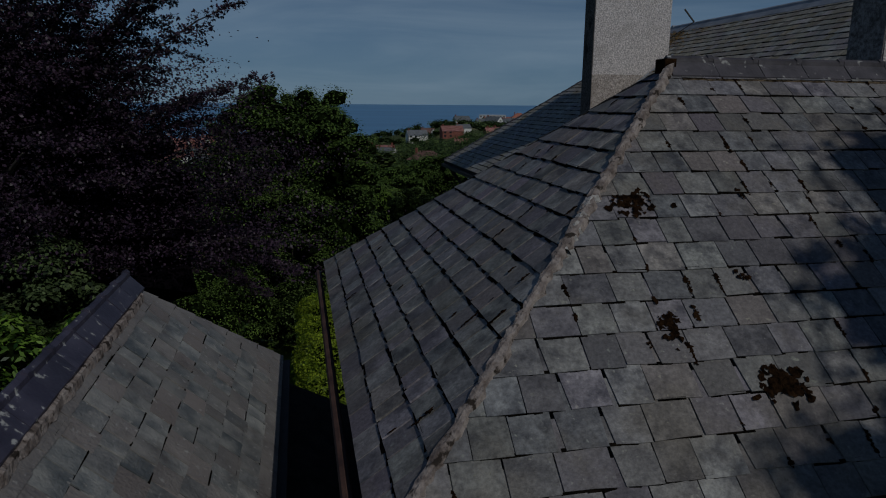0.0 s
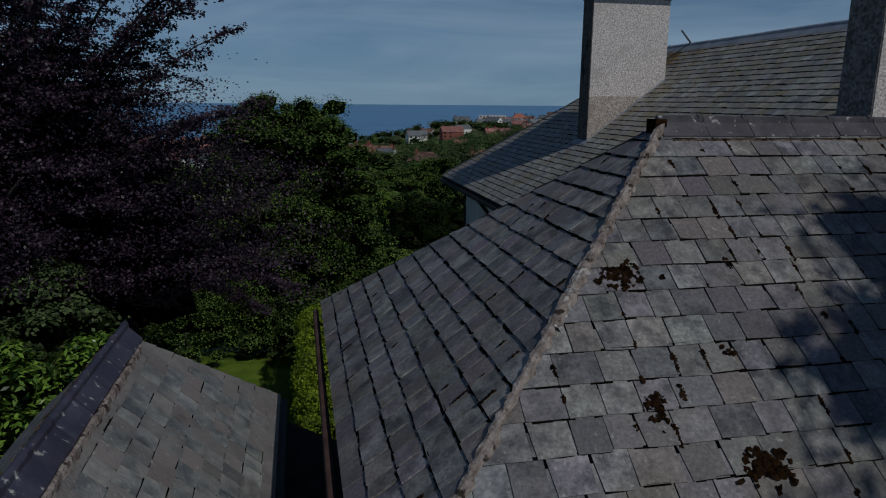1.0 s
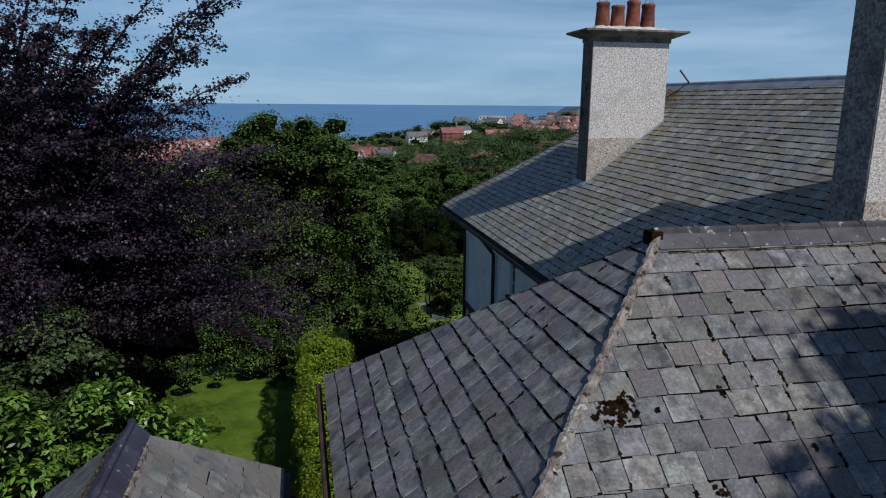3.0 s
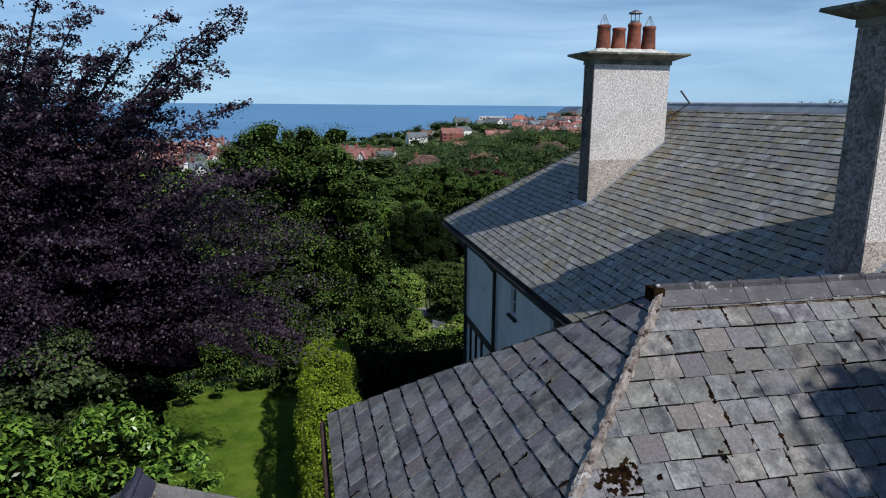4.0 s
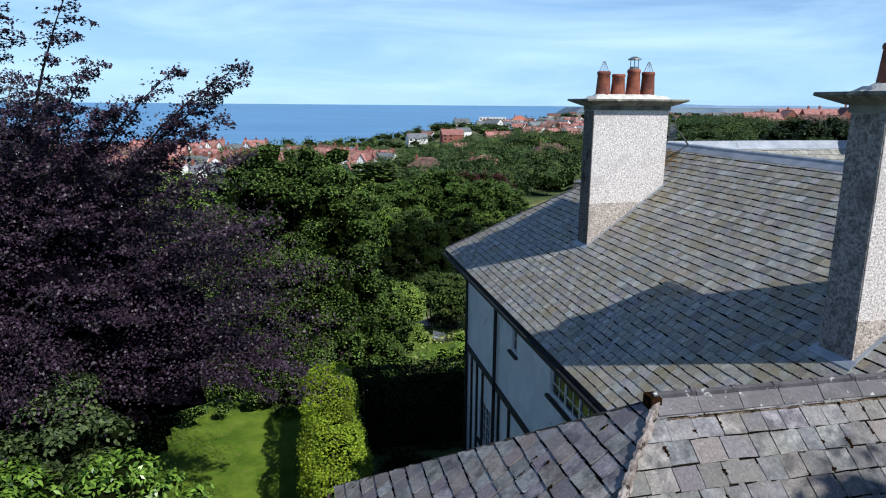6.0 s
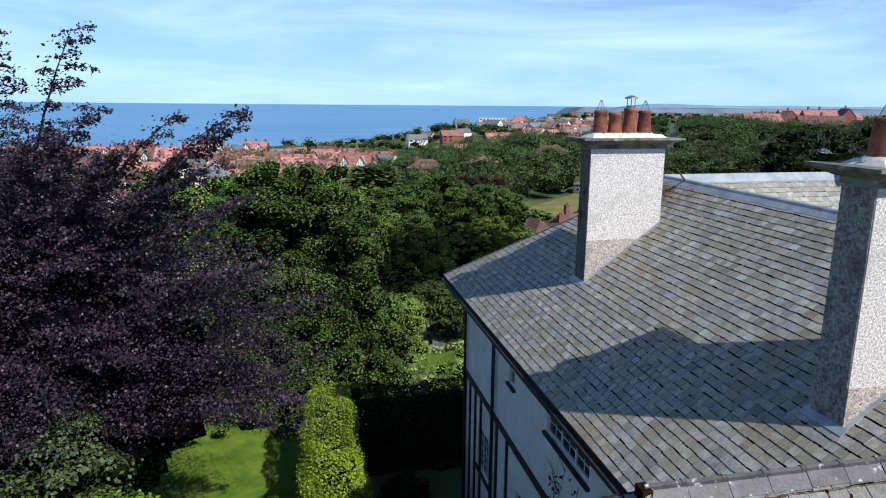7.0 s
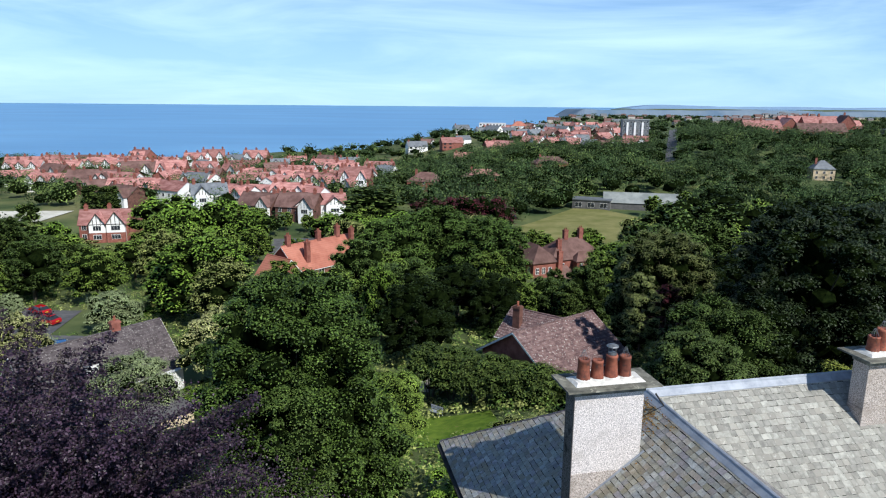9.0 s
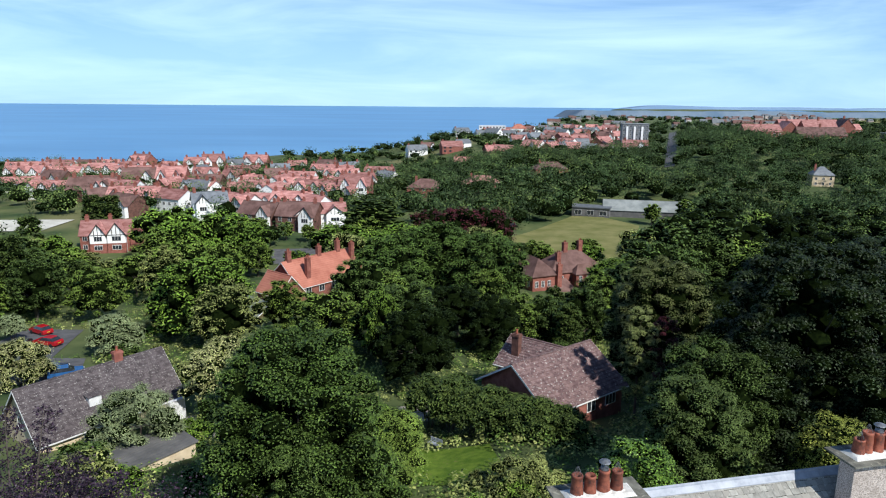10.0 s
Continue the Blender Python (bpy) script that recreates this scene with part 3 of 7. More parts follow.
def laid(name, pts, mat, label, category, lift=0.06, steps=14):
    """A flat patch that follows the ground inside a four-cornered outline."""
    a, b, c, d = [Vector((*p, 0)) for p in pts]
    v, f = [], []
    for j in range(steps + 1):
        for i in range(steps + 1):
            p = a.lerp(b, i / steps).lerp(d.lerp(c, i / steps), j / steps)
            v.append((p.x, p.y, ground(p.x, p.y) + lift))
    for j in range(steps):
        for i in range(steps):
            k = j * (steps + 1) + i
            f.append((k, k + 1, k + steps + 2, k + steps + 1))
    me = bpy.data.meshes.new(name)
    me.from_pydata(v, [], f)
    me.materials.append(mat)
    return tagged(new(name, me), label, category, kind="structure")


laid("lawn", [(-15.5, 12), (-2.0, 12), (-4.2, 31.5), (-17.5, 31.0)], GRASS, "sunlit mown lawn between a hedge and shrubs", "lawn", 0.14)
laid("field", [(18, 226), (58, 200), (78, 262), (62, 296)], FIELD, "dry mown playing field edged by trees", "field", 0.25)
laid("field", [(620, 1000), (900, 1000), (1100, 1500), (760, 1500)], FIELD, "far sunlit hillside field", "field", 0.5)
laid("field", [(395, 655), (470, 660), (500, 760), (440, 760)], FIELD, "sunlit grass beside the school", "field", 0.5)
laid("field", [(1100, 1700), (1700, 1700), (1900, 2300), (1250, 2300)], FIELD, "far sunlit hillside field", "field", 0.8)
laid("garden_lawn", [(-1.8, 49), (5.5, 48), (4.5, 57), (-2.6, 59)], GRASS, "small sunlit lawn behind the dark hedge", "lawn", 0.1)


# ---- the slated house ----
HOUSE = pose(2.044, 6.104, 0, 0, 0, 12.3)     # local x runs along the near ridge, local y away from the first camera
house = thing("house", HOUSE, "white roughcast house with hipped slate roofs and tall chimneys", "house")


def clip_poly(poly, edge_a, edge_b):
    """Keeps the part of a polygon left of the line from a to b."""
    out = []
    ax, ay, bx, by = *edge_a, *edge_b
    side = [(bx - ax) * (p[1] - ay) - (by - ay) * (p[0] - ax) for p in poly]
    for i, p in enumerate(poly):
        q, d0, d1 = poly[(i + 1) % len(poly)], side[i], side[(i + 1) % len(poly)]
        if d0 >= 0:
            out.append(p)
        if d0 * d1 < 0:
            k = d0 / (d0 - d1)
            out.append((p[0] + (q[0] - p[0]) * k, p[1] + (q[1] - p[1]) * k))
    return out


def slate_variant(w, length, th, rnd):
    """One slate, its tail at y = 0 lifted by the course below; a corner may be chipped."""
    chip = rnd.uniform(0.006, 0.03) if rnd.random() < 0.45 else 0.003
    sag = rnd.uniform(-0.006, 0.006)
    ring = [(chip, sag), (w * 0.55, rnd.uniform(-0.004, 0.004)), (w - rnd.uniform(0.002, 0.014), -sag), (w, length), (0, length)]
    rise = lambda y: 2.15 * th - 1.9 * th * y / length
    s = Shape()
    s.solid([(x, y, rise(y)) for x, y in ring], [(x, y, rise(y) + th) for x, y in ring])
    return s


SLATE_WIDTHS = (0.165, 0.19, 0.21, 0.235, 0.26, 0.30)


def slated_face(roof, corner, along, outline, slope, gauge, thick, mat_piece, mat_rows, single=lambda s, t: False, seed=1, skip=lambda s, t: False, wobble=0.0045, broad=1.0, tail_strip=0.0):
    """Slates in courses on one roof face. corner: a point of the eave; along: the eave's way; outline: the face's corners in metres along the eave and up the slope."""
    rnd = random.Random(seed)
    e = Vector(along).normalized()
    inward = Vector((-e.y, e.x, 0))
    up = (inward + Vector((0, 0, slope))).normalized()
    n = e.cross(up).normalized()
    o = Vector(corner)
    frame_m = Matrix((e, up, n)).transposed().to_4x4()
    frame_m.translation = o
    length = gauge * 1.75
    variants = [[slate_variant(w * broad, length, thick, rnd).mesh("slate", mat_piece) for _ in range(3)] for w in SLATE_WIDTHS]
    rows = Shape()
    smin, smax = min(p[0] for p in outline), max(p[0] for p in outline)
    tmax = max(p[1] for p in outline)
    t, pieces, tails, joints = -0.03, 0, [], []
    while t < tmax:
        s = smin - rnd.uniform(0, 0.25)
        while s < smax:
            k = rnd.choices(range(6), (1, 3, 4, 4, 2, 1))[0]
            w = SLATE_WIDTHS[k] * broad
            dt = rnd.gauss(0, wobble)
            gap = rnd.uniform(0.001, 0.006)
            poly = [(s, t + dt), (s + w, t + dt + rnd.gauss(0, wobble * 0.5)), (s + w, t + dt + length), (s, t + dt + length)]
            cut = poly
            for i, a in enumerate(outline):
                cut = clip_poly(cut, a, outline[(i + 1) % len(outline)]) if len(cut) > 2 else cut
            if len(cut) > 2 and not skip(s, t):
                joints.append((s - gap * 0.5, t))
                whole = len(cut) == 4 and all(abs(a[0] - b[0]) + abs(a[1] - b[1]) < 1e-6 for a, b in zip(cut, poly))
                if whole and pieces < 300 and single(s, t):
                    ob = new("slate", rnd.choice(variants[k]))
                    ob.parent = roof
                    ob.matrix_basis = frame_m @ pose(s, t + dt, rnd.uniform(0, 0.003), rnd.uniform(-0.3, 0.3), rnd.uniform(-0.4, 0.4), rnd.gauss(0, 0.3))
                    pieces += 1
                else:
                    cx = sum(p[0] for p in cut) / len(cut)
                    base = [(cx + (p[0] - cx) * (1 - gap / w * 1.2), p[1]) for p in cut]
                    lift = rnd.uniform(0, 0.004)
                    rise = lambda y: 2.15 * thick - 1.9 * thick * (y - t) / length + lift
                    low = [o + e * a + up * b + n * rise(b) for a, b in base]
                    rows.solid(low, [p + n * thick for p in low])
            s += w + gap
        tails.append(t)
        t += gauge * rnd.uniform(0.96, 1.04)
    ob = part("slate_course", rows, mat_rows, roof)
    tagged(ob, kind="stuff")
    # uneven black strips along the tails of each course
    if tail_strip:
        line = Shape()
        for row in tails:
            a, ta = smin, row
            while a < smax:
                b = a + rnd.uniform(0.05, 0.16)
                mid = ((a + b) / 2, ta)
                inside = all((q[0] - p[0]) * (mid[1] - p[1]) - (q[1] - p[1]) * (mid[0] - p[0]) > 0.02 for p, q in zip(outline, outline[1:] + outline[:1]))
                if inside and not skip(a, ta) and rnd.random() < 0.74:
                    d0, d1, h = rnd.uniform(0.1, 1.35) * tail_strip, rnd.uniform(0.05, 1.2) * tail_strip, thick * rnd.uniform(2.7, 3.3)
                    base = [(a, ta - d0), (b, ta - d1), (b, ta + 0.012), (a, ta + 0.012)]
                    line.solid([o + e * x + up * y + n * 0.004 for x, y in base], [o + e * x + up * y + n * (h if k > 1 else thick * 2.1 + rnd.uniform(0.002, 0.006)) for k, (x, y) in enumerate(base)])
                a = b
        tagged(part("joint_moss", line, COURSE_BLACK, roof), kind="stuff")
    return joints


def roof_bed(name, faces, parent, label="", mat=None, drop=0.09):
    """The boarded slopes under the slates: each face a slab."""
    s = Shape()
    for pts in faces:
        top = [Vector(p) - Vector((0, 0, 0.012)) for p in pts]
        s.solid([p - Vector((0, 0, drop)) for p in top], top)
    return part(name, s, mat or BATTEN, parent, label)


# walls of the wing and of the main range, with the openings cut through
def wall_with_holes(x, y0, y1, z0, z1, holes, thick):
    """A wall in the plane x, running along y; holes: y0, y1, z0, z1."""
    ys = sorted({y0, y1, *[h[0] for h in holes], *[h[1] for h in holes]})
    zs = sorted({z0, z1, *[h[2] for h in holes], *[h[3] for h in holes]})
    solid = lambda i, k: 0 <= i < len(ys) - 1 and 0 <= k < len(zs) - 1 and not any(h[0] <= (ys[i] + ys[i + 1]) / 2 <= h[1] and h[2] <= (zs[k] + zs[k + 1]) / 2 <= h[3] for h in holes)
    s = Shape()
    at = {(d, i, k): d * len(ys) * len(zs) + i * len(zs) + k for d in (0, 1) for i in range(len(ys)) for k in range(len(zs))}
    s.v += [(x + thick * d, y, z) for d in (0, 1) for y in ys for z in zs]
    for i in range(len(ys) - 1):
        for k in range(len(zs) - 1):
            if not solid(i, k):
                continue
            s.f.append((at[0, i, k], at[0, i, k + 1], at[0, i + 1, k + 1], at[0, i + 1, k]))
            s.f.append((at[1, i, k], at[1, i + 1, k], at[1, i + 1, k + 1], at[1, i, k + 1]))
            for di, dk, a, c in ((-1, 0, (i, k), (i, k + 1)), (1, 0, (i + 1, k + 1), (i + 1, k)), (0, -1, (i + 1, k), (i, k)), (0, 1, (i, k + 1), (i + 1, k + 1))):
                if not solid(i + di, k + dk):
                    s.f.append((at[0, a[0], a[1]], at[1, a[0], a[1]], at[1, c[0], c[1]], at[0, c[0], c[1]]))
    return s


G0 = -3.2
WX = 2.32
openings = [(10.95, 11.45, 4.75, 5.85), (6.1, 8.5, 4.75, 5.95), (13.0, 14.6, 0.4, 1.9), (9.0, 10.6, 0.4, 1.9)]
part("wall", wall_with_holes(WX, 2.62, 16.4, G0, 6.72, openings, 0.3), WHITE_WALL, house, "white painted roughcast wall")
part("wall", Shape().box(WX + 0.3, 21.4, 16.1, 16.4, G0, 6.7), WHITE_WALL, house)
part("wall", Shape().box(21.1, 21.4, 7.0, 16.1, G0, 6.7), WHITE_WALL, house)
part("wall", Shape().box(12.0, 21.1, 7.0, 7.3, G0, 6.7), WHITE_WALL, house)
part("wall", Shape().box(11.4, 11.7, -3.6, 7.3, G0, 6.7), WHITE_WALL, house)
part("wall", Shape().solid([(WX, -3.6, G0), (11.4, -3.6, G0), (11.4, -3.3, G0), (WX, -3.3, G0)], [(WX, -3.6, 6.7), (11.4, -3.6, 6.7), (11.4, -3.3, 6.7), (WX, -3.3, 6.7)]), WHITE_WALL, house)
for b in ((-2.62, -2.34, -2.55, 2.55, G0, 6.45), (-2.34, WX, 2.3, 2.55, G0, 6.45), (-2.34, WX, -2.55, -2.3, G0, 6.45), (WX, WX + 0.3, -3.3, -2.3, G0, 6.7)):
    part("wall", Shape().box(*b), WHITE_WALL, house)


def casement(y0, y1, z0, z1, lights, rows, x=WX):
    """A timber window in the west wall: frame, panes with glazing bars, and a sill."""
    w = (y1 - y0) / lights
    fr = wall_with_holes(x + 0.05, y0, y1, z0, z1, [(y0 + i * w + 0.03, y0 + (i + 1) * w - 0.03, z0 + 0.06, z1 - 0.06) for i in range(lights)], 0.08)
    win = part("window", fr, WHITE_PAINT, house, "white painted casement window")
    for i in range(lights):
        part("pane", Shape().box(x + 0.085, x + 0.095, y0 + i * w + 0.03, y0 + (i + 1) * w - 0.03, z0 + 0.06, z1 - 0.06), GLASS, win)
        bars = Shape()
        for r in range(1, rows):
            z = z0 + (z1 - z0) * r / rows
            bars.box(x + 0.07, x + 0.084, y0 + i * w + 0.03, y0 + (i + 1) * w - 0.03, z - 0.012, z + 0.012)
        bars.box(x + 0.068, x + 0.084, y0 + (i + 0.5) * w - 0.012, y0 + (i + 0.5) * w + 0.012, z0 + 0.06, z1 - 0.06)
        part("glazing_bar", bars, WHITE_PAINT, win)
    part("sill", Shape().box(x - 0.09, x + 0.05, y0 - 0.08, y1 + 0.08, z0 - 0.08, z0 - 0.005), BLACK_TIMBER, win, "black painted sill")


casement(10.95, 11.45, 4.75, 5.85, 1, 3)
casement(6.1, 8.5, 4.75, 5.95, 3, 4)
casement(13.0, 14.6, 0.4, 1.9, 3, 4)
casement(9.0, 10.6, 0.4, 1.9, 3, 4)
# black timber band, posts and rainwater pipes
part("timber_band", Shape().box(WX - 0.07, WX - 0.003, 2.7, 16.4, 2.98, 3.16), BLACK_TIMBER, house, "black timber band along the wall")
for i, y in enumerate((16.33, 15.6, 14.9, 14.2, 12.4, 11.4, 8.4, 7.6, 6.2)):
    part("timber_post", Shape().box(WX - 0.06, WX - 0.004, y - 0.055, y + 0.055, G0, 2.97), BLACK_TIMBER, house)
pipe = Shape().rod((WX - 0.09, 12.75, G0), (WX - 0.09, 12.75, 5.6), 0.055, n=10).rod((WX - 0.09, 12.75, 5.6), (1.72, 12.75, 6.25), 0.055, n=10)
part("downpipe", pipe, BLACK_TIMBER, house, "black cast-iron downpipe")
part("downpipe", Shape().rod((WX - 0.09, 16.2, G0), (WX - 0.09, 16.2, 5.5), 0.05, n=10).rod((WX - 0.09, 16.2, 5.5), (1.75, 16.5, 6.2), 0.05, n=10), BLACK_TIMBER, house)
part("gutter", Shape().box(1.52, 1.64, 2.9, 17.0, 6.27, 6.36), BLACK_TIMBER, house, "black gutter under the eaves")
part("soffit", Shape().box(1.66, WX, 2.6, 17.0, 6.30, 6.345), BLACK_TIMBER, house)
part("gutter", Shape().box(1.64, 21.6, 17.08, 17.2, 6.27, 6.36), BLACK_TIMBER, house)
gut = Shape().rod((-3.07, -2.92, 6.25), (-3.07, 2.92, 6.25), 0.036, n=8)
part("gutter", gut, RUST_PIPE, house, "rust-brown wing gutter")
part("fascia", Shape().box(-2.96, -2.92, -2.85, 2.85, 6.12, 6.33), BLACK_TIMBER, house)

# wing roof
WE, WN, WZ, WT, WS = -2.98, 2.90, 6.37, 8.72, 0.81
wing_end = 4.66
wing_roof = roof_bed("roof", [[(WE, -WN, WZ), (1.62, -WN, WZ), (wing_end, 0, WT), (0, 0, WT)], [(WE, WN, WZ), (WE, -WN, WZ), (0, 0, WT)], [(1.62, WN, WZ), (WE, WN, WZ), (0, 0, WT), (wing_end, 0, WT)]], house, "low hipped slate roof with mossy joints")
slope_l = math.hypot(WN, WT - WZ)
side_l = math.hypot(-WE, WT - WZ)
front_joints = slated_face(wing_roof, (WE, -WN, WZ), (1, 0, 0), [(0, 0), (4.6, 0), (7.64, slope_l), (2.98, slope_l)], (WT - WZ) / WN, 0.225, 0.0085, SLATE_FRONT, SLATE_FRONT_JOINED, lambda s, t: s < 5.4 and t < 3.6, 3, broad=1.16, tail_strip=0.010)
west_joints = slated_face(wing_roof, (WE, WN, WZ), (0, -1, 0), [(0, 0), (5.8, 0), (2.9, side_l)], (WT - WZ) / -WE, 0.225, 0.013, SLATE_WEST, SLATE_WEST_JOINED, lambda s, t: True, 5, wobble=0.0025, tail_strip=0.026)
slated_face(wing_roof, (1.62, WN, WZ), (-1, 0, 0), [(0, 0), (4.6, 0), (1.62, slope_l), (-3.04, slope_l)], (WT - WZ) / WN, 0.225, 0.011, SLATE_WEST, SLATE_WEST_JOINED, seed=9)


def ridge_tiles(a, b, parent, count_len=0.46, wing=0.165, drop=0.13, mat=RIDGE_TILE, roll=0.035, label="blue clay roll-top ridge tile"):
    """Angular ridge tiles with a roll on top, butted end to end along a horizontal ridge."""
    a, b = Vector(a), Vector(b)
    d = b - a
    count = max(1, round(d.length / count_len))
    e = d.normalized()
    side = Vector((-e.y, e.x, 0))
    L = d.length / count - 0.008
    s = Shape()
    prof = [(-wing, -drop), (-roll, -0.005), (-roll * 0.9, roll * 0.9), (0, roll * 1.5), (roll * 0.9, roll * 0.9), (roll, -0.005), (wing, -drop), (wing - 0.004, -drop - 0.022), (0, -0.035), (-wing + 0.004, -drop - 0.022)]
    s.solid([(0, p, q) for p, q in prof], [(L, p, q) for p, q in prof])
    s.solid([(L - 0.05, p * 1.05, q + 0.012) for p, q in prof[1:6]], [(L, p * 1.05, q + 0.012) for p, q in prof[1:6]])
    me = s.mesh("ridge_tile", mat)
    for i in range(count):
        ob = new("ridge_tile", me)
        ob.parent = parent
        p = a + e * (i * d.length / count)
        ob.matrix_basis = pose(p.x, p.y, p.z + random.uniform(-0.006, 0.006), random.uniform(-1, 1), random.uniform(-0.6, 0.6), math.degrees(math.atan2(e.y, e.x)) + random.uniform(-0.5, 0.5))
    return me


ridge_tiles((-0.08, 0, WT + 0.045), (4.9, 0, WT + 0.045), wing_roof, 0.46, 0.15, 0.118)


def rough_strip(a, b, w, h, mat, name, parent, seed, step=0.07, label="", up=Vector((0, 0, 1))):
    """A hand-laid band of mortar along a line, uneven in width and height."""
    rnd = random.Random(seed)
    a, b = Vector(a), Vector(b)
    e = (b - a).normalized()
    side = e.cross(up).normalized()
    top = side.cross(e).normalized()
    n = max(3, int((b - a).length / step))
    s = Shape()
    for i in range(n + 1):
        p = a.lerp(b, i / n)
        wl, wr, hh = w * rnd.uniform(0.45, 1.4), w * rnd.uniform(0.45, 1.4), h * rnd.uniform(0.5, 1.3)
        ring = [p - side * wl - top * 0.05, p - side * wl * 0.75 + top * hh * 0.45, p + top * hh, p + side * wr * 0.75 + top * hh * 0.45, p + side * wr - top * 0.05]
        s.v += [tuple(q) for q in ring]
        if i:
            k = len(s.v) - 10
            for j in range(4):
                s.f.append((k + j, k + j + 1, k + 5 + j + 1, k + 5 + j))
    return part(name, s, mat, parent, label)


rough_strip((WE + 0.02, -WN + 0.02, WZ + 0.05), (-0.02, -0.02, WT + 0.06), 0.040, 0.016, MORTAR, "hip_mortar", wing_roof, 4, 0.045, label="crumbling pinkish mortar along the hip")
rough_strip((-1.62, -1.58, 7.48), (-1.26, -1.23, 7.77), 0.045, 0.026, PATCH_MORTAR, "hip_patch", wing_roof, 8, 0.035, "white mortar repair on the hip")
rough_strip((0.0, -0.165, WT - 0.112), (4.6, -0.165, WT - 0.112), 0.012, 0.012, OLD_THATCH_MOSS, "ridge_bedding", wing_roof, 6, 0.035)
rough_strip((WE + 0.02, WN - 0.02, WZ + 0.03), (0, 0, WT + 0.03), 0.03, 0.02, BATTEN, "hip_edge", wing_roof, 5)
# a small cap where hips and ridge meet
part("ridge_end", Shape().box(-0.13, -0.02, -0.08, 0.08, WT - 0.06, WT + 0.07), MOSS, wing_roof, "dark mossy end block of the ridge")


def moss_clump(face_o, e, up, s0, t0, spots, seed, parent, lift=0.032):
    """Cushions of moss round a spot of a roof face."""
    rnd = random.Random(seed)
    n = e.cross(up)
    sh = Shape()
    for ds, dt, r in spots:
        c = face_o + e * (s0 + ds) + up * (t0 + dt) + n * lift
        k = len(sh.v)
        m = 9
        ring = [(c + (e * math.cos(6.283 * i / m) + up * math.sin(6.283 * i / m)) * r * rnd.uniform(0.35, 1.5)) for i in range(m)]
        sh.v += [tuple(p) for p in ring] + [tuple(c + n * r * 0.42)]
        sh.f += [(k + i, k + (i + 1) % m, k + m) for i in range(m)]
    return sh


def face_frame(corner, along, slope):
    e = Vector(along).normalized()
    up = (Vector((-e.y, e.x, 0)) + Vector((0, 0, slope))).normalized()
    return Vector(corner), e, up


front_f = face_frame((WE, -WN, WZ), (1, 0, 0), (WT - WZ) / WN)
left_f = face_frame((WE, WN, WZ), (0, -1, 0), (WT - WZ) / -WE)


def moss_patch(face, u, v, seed, count, wide, tall, r):
    """A patch of cushions centred on the plan point (u, v) of the front face."""
    rnd = random.Random(seed)
    o, e, up = face
    s0, t0 = u - WE, (v + WN) * slope_l / WN
    spots = [(rnd.gauss(0, wide * 0.7), rnd.gauss(0, tall * 0.8), r * rnd.uniform(0.25, 0.95)) for _ in range(count * 2)]
    tagged(part("moss_patch", moss_clump(o, e, up, s0, t0, spots, seed, wing_roof), MOSS, wing_roof), "brown dried moss cushions", kind="stuff")


MOSS_SPOTS = [(-0.97, -1.26, 31, 34, 0.13, 0.075, 0.034), (-1.10, -2.02, 32, 22, 0.035, 0.085, 0.03), (-0.55, -2.37, 33, 40, 0.10, 0.07, 0.036),
              (0.03, -0.82, 34, 6, 0.012, 0.03, 0.02), (-0.89, -1.98, 35, 7, 0.012, 0.04, 0.018), (-0.44, -1.78, 36, 7, 0.03, 0.02, 0.018), (-0.1, -1.2, 37, 5, 0.01, 0.04, 0.018), (0.45, -1.6, 38, 6, 0.012, 0.03, 0.018)]

# moss along the joints of the wing roof
def joint_moss(face, joints, share, seed, inside, lift):
    """Dark tufts that hang in the upright joints between slates."""
    rnd = random.Random(seed)
    o, e, up = face
    sh = Shape()
    for i, (s, t) in enumerate(joints):
        if rnd.random() > share or not inside(s, t) or t < 0.1:
            continue
        k = rnd.choice((2, 3, 4, 4, 6, 9))
        top = t + rnd.choice((0.0, 0.0, 0.05, 0.1)) + 0.012 * k
        one = moss_clump(o, e, up, s, top, [(rnd.gauss(0, 0.004), -0.016 * q, rnd.uniform(0.007, 0.019) * (1.25 - 0.5 * q / k)) for q in range(k)], seed + i, None, lift)
        base = len(sh.v)
        sh.v += one.v
        sh.f += [tuple(base + q for q in f) for f in one.f]
    return tagged(part("joint_moss", sh, MOSS, wing_roof), kind="stuff")


joint_moss(front_f, front_joints, 0.26, 11, lambda s, t: t < s * 1.2 - 0.1, 0.027)
joint_moss(left_f, west_joints, 0.12, 12, lambda s, t: t < s * 1.2 and t < (5.8 - s) * 1.2, 0.05)
for u, v, seed, count, wide, tall, r in MOSS_SPOTS:
    moss_patch(front_f, u, v, seed, count, wide, tall, r)

# main range: long west slope, hip to the north-west, ridge southwards and ridge eastwards
ME, MZ, MT, MR, AP, MN = 1.64, 6.44, 10.37, 6.85, 11.73, 17.05
main_roof = roof_bed("roof", [[(ME, MN, MZ), (ME, -4.0, MZ), (MR, -4.0, MT), (MR, AP, MT)], [(21.8, MN, MZ), (ME, MN, MZ), (MR, AP, MT), (21.8, AP, MT)],
                              [(12.06, -4.0, MZ), (12.06, 6.4, MZ), (MR, AP, MT), (MR, -4.0, MT)], [(12.06, 6.4, MZ), (21.8, 6.4, MZ), (21.8, AP, MT), (MR, AP, MT)]], house, "large hipped main roof of grey-green slates")
main_l, main_n = math.hypot(MR - ME, MT - MZ), math.hypot(MN - AP, MT - MZ)
MS = (MT - MZ) / (MR - ME)
